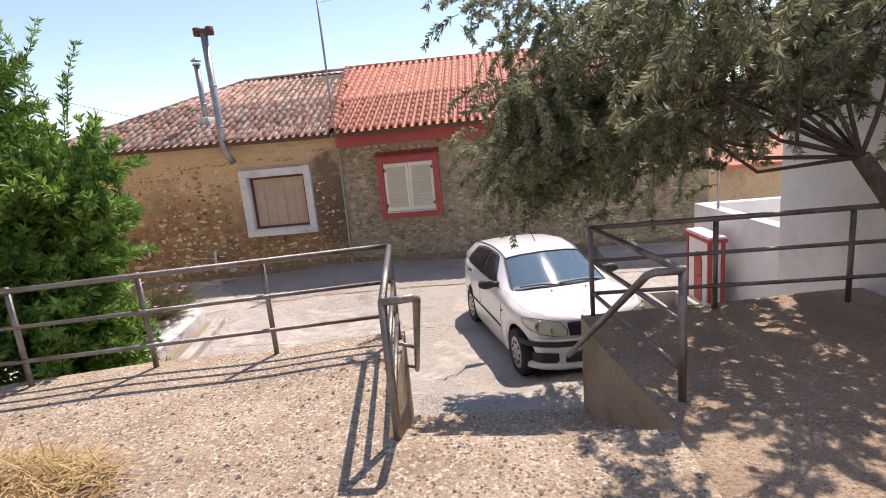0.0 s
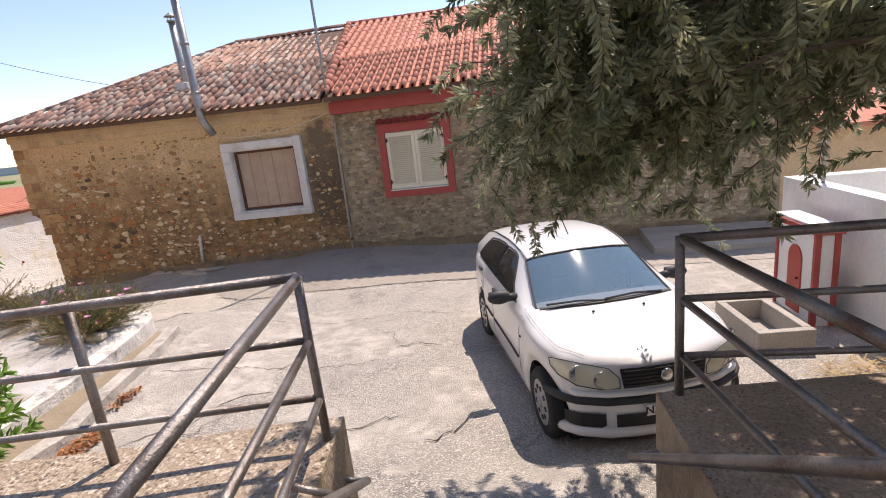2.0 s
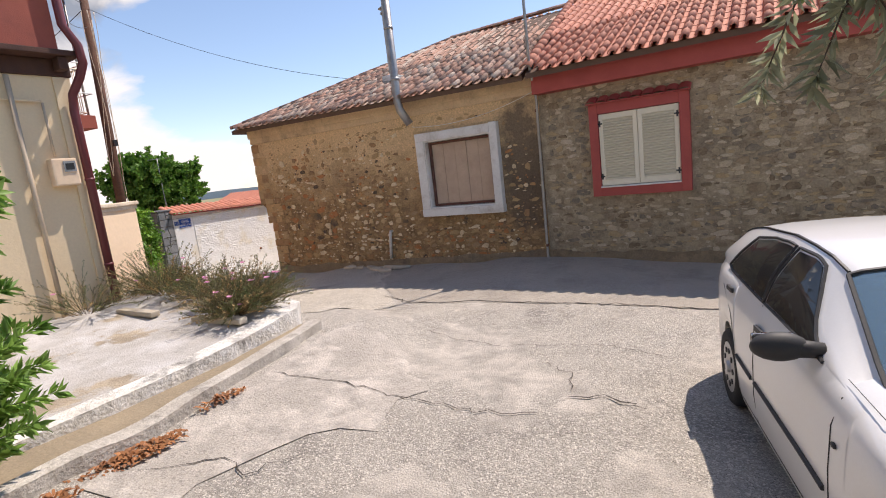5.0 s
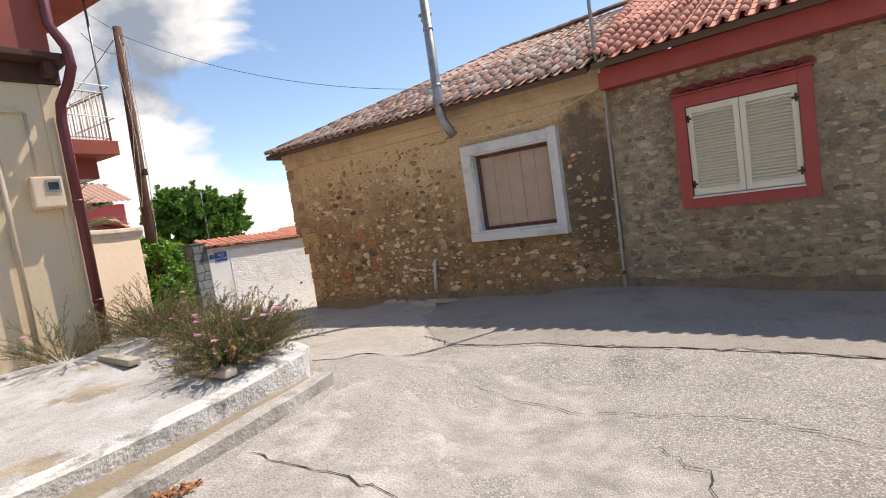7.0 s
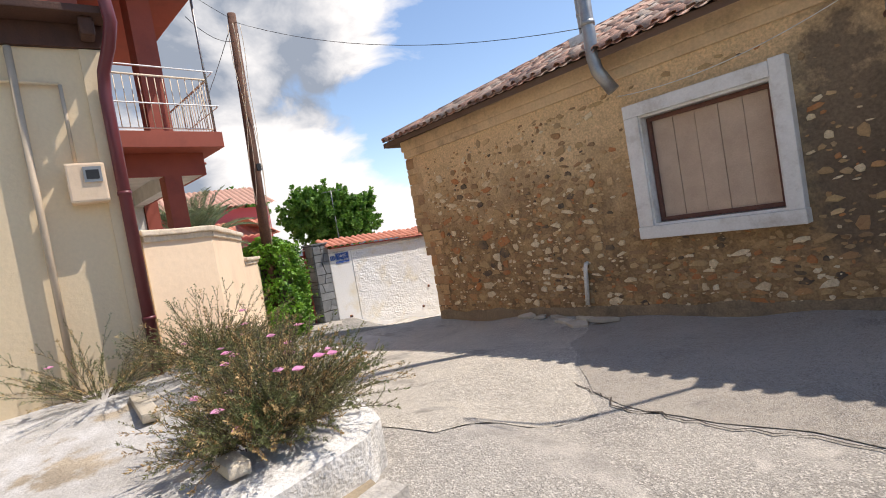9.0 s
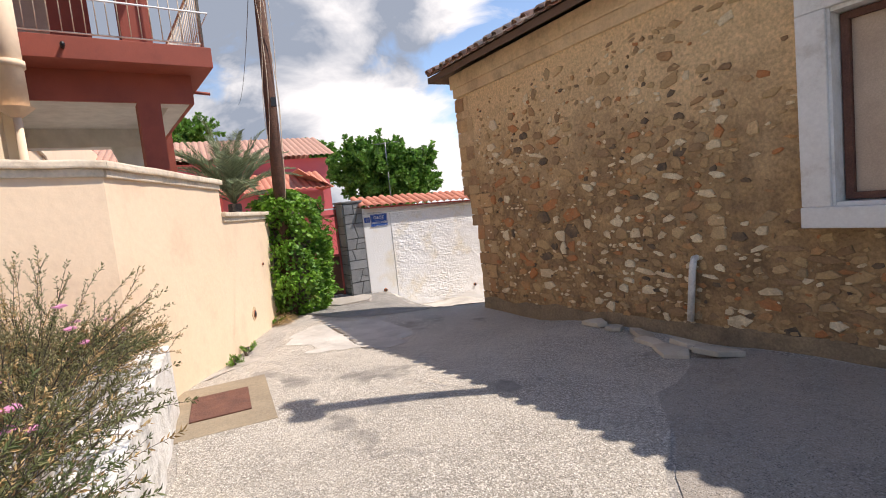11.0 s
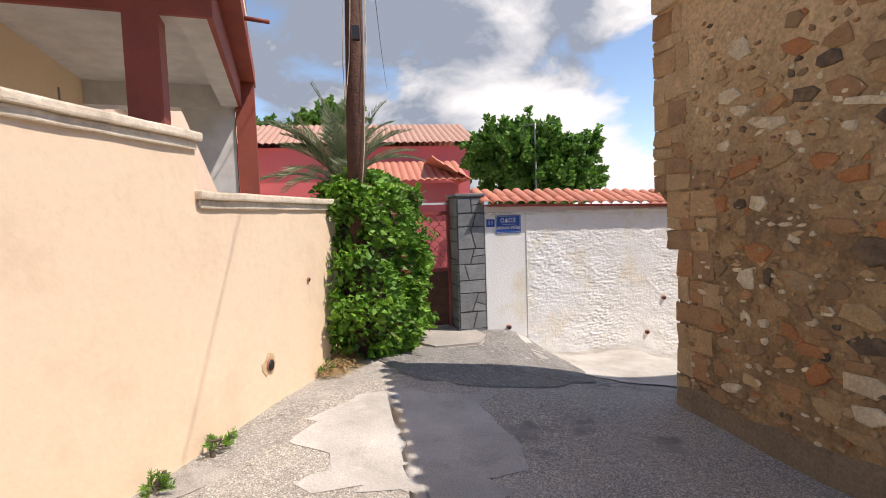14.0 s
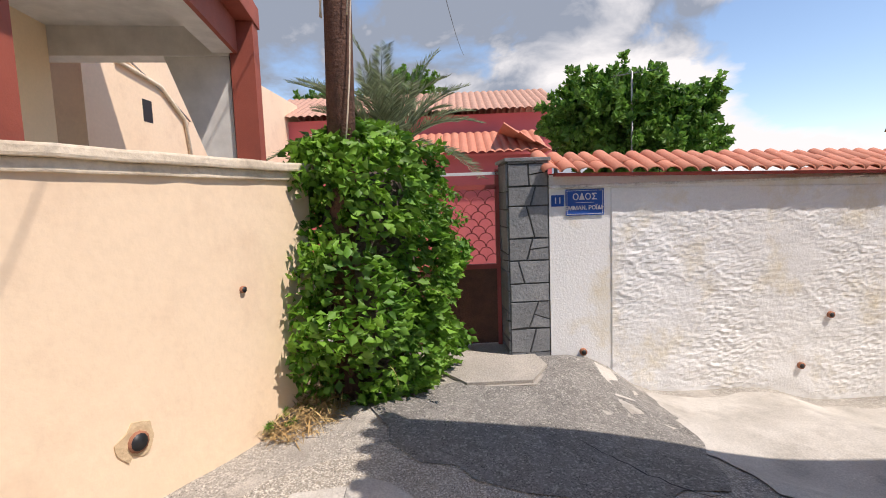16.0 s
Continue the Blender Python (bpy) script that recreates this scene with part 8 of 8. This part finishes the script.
def ridge_tiles(roof, a, b, mat, size, label, seed, wild=0.3):
    rnd = random.Random(seed)
    A, B = Vector(a), Vector(b)
    n = int((B - A).length / 0.34)
    tv, tf = barrel(size, 0.42, size * 0.35, 6)
    me = bpy.data.meshes.new("ridge_tile")
    me.from_pydata(tv, [], tf)
    me.materials.append(mat)
    me.shade_smooth()
    d = (B - A).normalized()
    side = d.cross(Vector((0, 0, 1))).normalized()
    up = side.cross(d)
    R = Matrix((side, d, up)).transposed().to_4x4()
    for k in range(n):
        ob = new("ridge_tile", me)
        ob.parent = roof
        ob.matrix_basis = Matrix.Translation(A + d * 0.34 * k + up * 0.03) @ R @ pose(0, 0, 0, rnd.uniform(-2, 0), 0, rnd.uniform(-3, 3) * wild)


O = bpy.data.objects
tile_roof(O["roof_old_south"], (-10.1, 13.05, 4.05), (-2.22, 13.45, 3.97), (-6.3, 18.3, 6.15), (-2.75, 18.3, 6.17), (M["tile_old_piece"], M["tile_old"]), 0.205, 0.33,
          "mossy brown and pinkish clay tiles", 300, 4, 1.0)
tile_roof(O["roof_new_south"], (-2.0, 13.35, 3.97), (7.5, 13.35, 3.95), (-2.66, 18.3, 6.22), (6.2, 18.3, 6.15), (M["tile_red_piece"], M["tile_red"]), 0.21, 0.34,
          "bright red clay tiles", 300, 5, 0.06)
ridge_tiles(O["roof_old_south"], (-10.1, 13.05, 4.07), (-6.3, 18.3, 6.17), M["tile_old_piece"], 0.22, "", 1, 1.0)
ridge_tiles(O["roof_old_south"], (-6.3, 18.3, 6.19), (-2.8, 18.3, 6.21), M["tile_old_piece"], 0.22, "", 2, 1.0)
ridge_tiles(O["roof_new_south"], (-2.70, 18.3, 6.24), (6.2, 18.3, 6.17), M["tile_red_piece"], 0.22, "", 3)
ridge_tiles(O["roof_new_south"], (-2.02, 13.32, 4.03), (-2.68, 18.3, 6.26), M["tile_red_piece"], 0.22, "", 3)


def stone_mesh(rnd, w, h, proud, n=8, rough=0.2):
    """An irregular flat-faced stone seen from the front; x along, z up, -y outwards."""
    pts = []
    for k in range(n):
        a = 2 * math.pi * (k + rnd.uniform(-0.25, 0.25)) / n
        c, s = math.cos(a), math.sin(a)
        r = rnd.uniform(1 - rough, 1 + rough * 0.5) / max(0.75, (abs(c) ** 3 + abs(s) ** 3) ** (1 / 3))
        pts.append((c * w * 0.5 * r + rnd.uniform(-0.05, 0.05) * w, s * h * 0.5 * r + rnd.uniform(-0.05, 0.05) * h))
    vs = [(x, 0.01, z) for x, z in pts] + [(x * 0.96, -proud * 0.75, z * 0.96) for x, z in pts] + \
         [(x * 0.84 + rnd.uniform(-1, 1) * 0.006, -proud * rnd.uniform(0.9, 1.15), z * 0.84) for x, z in pts] + [(0, -proud * 1.02, 0)]
    fs = []
    for k in range(n):
        j = (k + 1) % n
        fs += [(k, j, n + j, n + k), (n + k, n + j, 2 * n + j, 2 * n + k), (2 * n + k, 2 * n + j, 3 * n)]
    return vs, fs


def stone_field(wall, m, x0, x1, z_low, z_high, holes, mats, size, rows_h, fill, seed, keep_range, proud, label, flat=False, limit=150):
    """Rows of rubble stones set in a wall's mortar; those in keep_range are parts, the rest one mesh."""
    rnd = random.Random(seed)
    shapes = []
    for k in range(16):
        v, fc = stone_mesh(rnd, 1.0, 1.0, 1.0, rnd.choice((5, 6, 7, 7)), 0.26 if flat else 0.34)
        shapes.append((v, fc))
    meshes = []
    for v, fc in shapes:
        me = bpy.data.meshes.new("stone")
        me.from_pydata(v, [], fc)
        me.materials.append(mats[0])
        meshes.append(me)
    jv, jf, made = [], [], 0
    z = z_low(x0) if callable(z_low) else z_low
    z0 = min(z_low(x0), z_low(x1)) if callable(z_low) else z_low
    z = z0
    while z < z_high:
        h = rnd.uniform(*rows_h)
        x = x0 + rnd.uniform(0, 0.1)
        while x < x1 - 0.05:
            w = rnd.uniform(*size)
            cx, cz = x + w / 2, z + h / 2 + rnd.uniform(-0.2, 0.2) * h
            x += w + rnd.uniform(0.005, 0.02)
            low = z_low(cx) if callable(z_low) else z_low
            if cz - h * 0.4 < low or cx + w / 2 > x1:
                continue
            p = fill(cx, cz)
            if rnd.random() > p:
                continue
            if any(a - w * 0.5 - 0.01 < cx < b + w * 0.5 + 0.01 and c - h * 0.5 < cz < d + h * 0.5 for a, b, c, d in holes):
                continue
            sc = rnd.uniform(0.55, 1.12) if not flat else rnd.uniform(0.65, 1.02)
            sz = (w * sc, proud * rnd.uniform(0.5, 1.3), h * sc * rnd.uniform(0.7, 1.0))
            mm = m @ Matrix.Translation((cx, -0.0, cz)) @ Matrix.Rotation(rnd.uniform(-0.3, 0.3) * (0.6 if flat else 1), 4, "Y") @ Matrix.Diagonal((*sz, 1))
            k = rnd.randrange(16)
            if keep_range[0] < cx < keep_range[1] and made < limit:
                ob = new("stone", meshes[k])
                ob.parent = wall
                ob.matrix_basis = mm
                made += 1
            else:
                o = len(jv)
                jv += [mm @ Vector(q) for q in shapes[k][0]]
                jf += [tuple(o + i for i in fc) for fc in shapes[k][1]]
        z += h * 0.96
    ob = mesh_object("stones_rest", jv, jf, mats[1], wall, label)
    ob["kind"] = "stuff"


def old_fill(x, z):
    """Fewer stones show towards the plastered top of the old wall, most near its foot."""
    n_ = noise.noise(Vector((x * 0.9, z * 0.9, 3)))
    f = float(np.interp(z, [0.3, 1.2, 1.9, 2.6, 3.4], [0.97, 0.95, 0.85, 0.62, 0.30]))
    if x > 4.2:
        f *= float(np.interp(z, [0.3, 1.3, 1.7], [1.0, 0.85, 0.35]))
    return f + 0.25 * n_


def old_low(x):
    return 0.22 + 0.035 * x + 0.14


stone_field(w_old, M_OLD, 0.34, 2.3, old_low, 3.5, [], (M["stone_old_piece"], M["stone_old"]), (0.12, 0.34), (0.09, 0.22), old_fill, 18,
            (0.0, 3.1), 0.017, "rubble stones of brown, cream and dark tones")
stone_field(w_old, M_OLD, 2.3, LEN1 - 0.03, old_low, 3.5, [(4.79, 6.66, 1.5, 3.28)], (M["stone_old_piece"], M["stone_old"]), (0.09, 0.25), (0.07, 0.16), old_fill, 8,
            (0.4, 3.1), 0.016, "rubble stones of brown, cream and dark tones")
stone_field(w_old, M_OLD, 0.02, LEN1 - 0.03, old_low, 3.45, [(4.79, 6.66, 1.5, 3.28)], (M["stone_old_piece"], M["stone_old"]), (0.035, 0.11), (0.03, 0.075), lambda x, z: 0.5 * old_fill(x, z), 28,
            (90, 91), 0.012, "small rubble stones between the larger ones")
stone_field(w_new, M_NEW, 0.05, 9.1, lambda x: 0.62, 3.6, [(0.95, 2.56, 1.66, 3.36)], (M["stone_grey_piece"], M["stone_grey"]), (0.05, 0.14), (0.03, 0.08), lambda x, z: 0.5, 32,
            (90, 91), 0.010, "small flat stones between the larger ones", flat=True)
stone_field(w_new, M_NEW, 0.05, 9.1, lambda x: 0.62, 3.6, [(0.95, 2.56, 1.66, 3.36)], (M["stone_grey_piece"], M["stone_grey"]), (0.09, 0.30), (0.06, 0.17), lambda x, z: 0.90, 12,
            (0.0, 9.2), 0.016, "flat grey-brown rubble stones", flat=True, limit=300)
# foot of the walls: a rough mortar plinth
for nm, mm, L_, za, zb in (("plinth_old", M_OLD, LEN1, 0.37, 0.68), ("plinth_new", M_NEW, 9.2, 0.66, 0.56)):
    bm = bmesh.new()
    n = 60
    rows = []
    for k in range(n + 1):
        u = L_ * k / n
        zt = za + (zb - za) * k / n + 0.07 * noise.noise(Vector((u * 2, 0, 0)))
        d = 0.045 + 0.015 * noise.noise(Vector((u * 3, 5, 0)))
        rows.append([bm.verts.new(mm @ Vector(v)) for v in ((u, 0.01, zt + 0.02), (u, -d * 0.6, zt), (u, -d - 0.03, -0.2))])
    for a_, b_ in zip(rows, rows[1:]):
        for k in range(2):
            bm.faces.new((a_[k], b_[k], b_[k + 1], a_[k + 1]))
    bmesh.ops.recalc_face_normals(bm, faces=bm.faces)
    structure(part(nm, bm, M["damp"], smooth=True), "dark damp mortar foot of the wall", "wall foot")
# quoins and rubble of the west end
rnd = random.Random(77)
z = 0.1
while z < 3.6:
    h = rnd.uniform(0.10, 0.26)
    u = -0.02 if z < 1.5 else (-0.16 if z < 2.0 else -0.34)
    while u < (0.30 if z < 2.2 else 0.0):
        w_ = rnd.uniform(0.12, 0.34)
        bm = bmesh.new()
        pr = rnd.uniform(0.003, 0.012)
        add_box(bm, (u - rnd.uniform(0, 0.02), -pr, z), (u + w_ - 0.012, 0.12, z + h - 0.012), M_OLD, 0.018)
        for v in bm.verts:
            v.co += Vector((rnd.uniform(-1, 1), rnd.uniform(-1, 1) * 0.3, rnd.uniform(-1, 1))) * 0.02
        part("quoin", bm, M["corner_stone"], w_old)
        u += w_
    z += h
MW = Matrix.Translation((-9.57, BACK, 0)) @ Matrix.Rotation(radians(-89.5), 4, "Z")
stone_field(w_west, MW, 0.1, 9.4, lambda x: 0.0, 3.8, [], (M["stone_old_piece"], M["stone_old"]), (0.10, 0.26), (0.08, 0.16), lambda x, z: 0.8, 15, (50, 51), 0.02, "rubble stones")

# ---- street layers, cracks ----
flat_patch("asphalt_strip", [(-3.9, 11.05), (-3.3, 10.72), (-1.5, 10.78), (-0.1, 10.92), (1.2, 10.85), (4.0, 10.9), (9.0, 10.6), (9.0, 13.8), (-2.0, 13.8), (-5.6, 13.5), (-5.0, 12.2), (-4.4, 11.6)],
           M["asphalt"], 0.008, "darker fine asphalt strip along the houses", 0.035, 2)
flat_patch("lane_chippings", [(-3.6, 9.2), (-3.3, 10.5), (-4.2, 11.3), (-4.9, 12.2), (-5.5, 13.6), (-9.6, 13.5), (-10.3, 12.9), (-11.0, 12.2), (-10.7, 11.0), (-10.2, 10.4), (-9.0, 9.95), (-7.9, 9.55), (-7.7, 9.0), (-4.5, 9.0)],
           M["chippings"], 0.006, "pale stone-chip surfacing of the lane", 0.03, 6)
flat_patch("light_patch", [(-9.35, 10.25), (-10.0, 10.5), (-10.37, 10.98), (-9.89, 11.7), (-9.2, 11.75), (-8.65, 11.6), (-8.2, 11.3), (-8.35, 10.83), (-8.6, 10.4)], M["worn"], 0.010, "smooth pale cement patch", 0.13, 3, 0.12)
flat_patch("smooth_slab", [(-2.75, 8.9), (-1.75, 8.7), (-1.0, 7.9), (-0.95, 7.2), (-1.35, 6.6), (-1.5, 5.8), (-2.1, 5.7), (-2.35, 6.4), (-2.6, 7.4)], M["slab_smooth"], 0.007,
           "smoother pale concrete beside the low kerb", 0.08, 21, 0.2)
flat_patch("gateway_cement", [(-12.4, 12.7), (-11.9, 12.4), (-11.3, 12.7), (-10.9, 13.3), (-10.3, 13.2), (-9.9, 13.9), (-10.5, 16.4), (-12.6, 16.4), (-12.5, 14)], M["worn"], 0.010,
           "sandy cement strip along the white wall", 0.06, 4)

flat_patch("gate_gravel", [(-11.26, 10.84), (-12.01, 11.58), (-12.52, 12.33), (-12.43, 12.75), (-12.43, 13.3), (-11.38, 13.3), (-10.27, 13.0), (-10.05, 12.32), (-10.23, 11.64), (-10.64, 11.02)], M["chip_dark"], 0.013, "dark exposed gravel in front of the gateway", 0.07, 41, 0.2)


def crack(points, width, seed):
    rnd = random.Random(seed)
    pts = []
    for (ax, ay), (bx, by) in zip(points, points[1:]):
        n = max(2, int(math.hypot(bx - ax, by - ay) / 0.07))
        for k in range(n):
            t = k / n
            pts.append((ax + (bx - ax) * t + rnd.gauss(0, 0.022), ay + (by - ay) * t + rnd.gauss(0, 0.022)))
    pts.append(points[-1])
    bm = bmesh.new()
    prev = None
    for k, (x, y) in enumerate(pts):
        a, b = pts[max(0, k - 1)], pts[min(len(pts) - 1, k + 1)]
        d = Vector((b[0] - a[0], b[1] - a[1], 0)).normalized()
        s = Vector((-d.y, d.x, 0)) * width * rnd.uniform(0.25, 1.1) * (0.3 if k in (0, len(pts) - 1) else 1)
        z = street_z(x, y) + 0.014 + 0.012 * noise.noise(Vector((x * 0.9, y * 0.9, 0))) + 0.004 * noise.noise(Vector((x * 4, y * 4, 3)))
        c = Vector((x, y, z))
        cur = (bm.verts.new(c + s), bm.verts.new(c - s))
        if prev:
            bm.faces.new((prev[0], prev[1], cur[1], cur[0]))
        prev = cur
    for f_ in bm.faces:
        if f_.normal.z < 0:
            f_.normal_flip()
    tagged(part("crack", bm, M["crack"]), "dark jagged crack in the street surface", "crack", kind="stuff")


for k, (pts, w) in enumerate([([(-3.9, 10.95), (-3.3, 10.70), (-2.4, 10.68), (-1.5, 10.76), (-0.1, 10.92), (1.2, 10.84), (3.0, 10.88)], 0.010), 
                              ([(-2.5, 7.5), (-1.75, 7.62), (-1.05, 7.7), (-0.4, 7.78), (0.1, 7.88)], 0.006), ([(-2.0, 6.1), (-1.6, 6.4), (-1.3, 6.35), (-1.1, 6.7)], 0.007), ([(0.1, 6.45), (0.35, 6.6), (0.6, 6.7)], 0.012),
                              ([(0.2, 8.2), (0.5, 8.3), (0.8, 8.25)], 0.010), ([(-0.3, 8.9), (0.1, 8.7), (0.2, 8.3)], 0.005), ([(0.9, 6.2), (1.2, 6.4), (1.3, 6.7)], 0.009),
                              ([(-10.9, 12.3), (-10.3, 12.7), (-9.9, 13.3)], 0.007), ([(-1.9, 9.4), (-1.0, 9.3), (0.0, 9.5), (0.9, 9.35)], 0.005)]):
    crack(pts, w, 50 + k)

# loose chips and grit on the terrace path and the street edges
rnd = random.Random(14)
gv, gf = [], []
for k in range(4200):
    x, y = rnd.uniform(-3.2, 2.5), rnd.uniform(0.6, 4.6)
    if (x > 0.95 and y > 3.1) or (y > 4.05 + 0.18 * x and x < 0.9):
        continue
    s = 0.006 + 0.016 * rnd.random() ** 3
    z = terrace_top(x, y) + s * 0.2
    o = len(gv)
    for d in ((1, 0, 0), (-0.5, 0.8, 0), (-0.5, -0.8, 0), (0.1, 0, 0.7)):
        gv.append((x + d[0] * s * rnd.uniform(0.7, 1.2), y + d[1] * s * rnd.uniform(0.7, 1.2), z + d[2] * s))
    gf += [(o, o + 1, o + 3), (o + 1, o + 2, o + 3), (o + 2, o, o + 3)]
tagged(mesh_object("loose_gravel", gv, gf, M["grit"]), "loose pale stone chips scattered over the terrace", "gravel", kind="stuff")
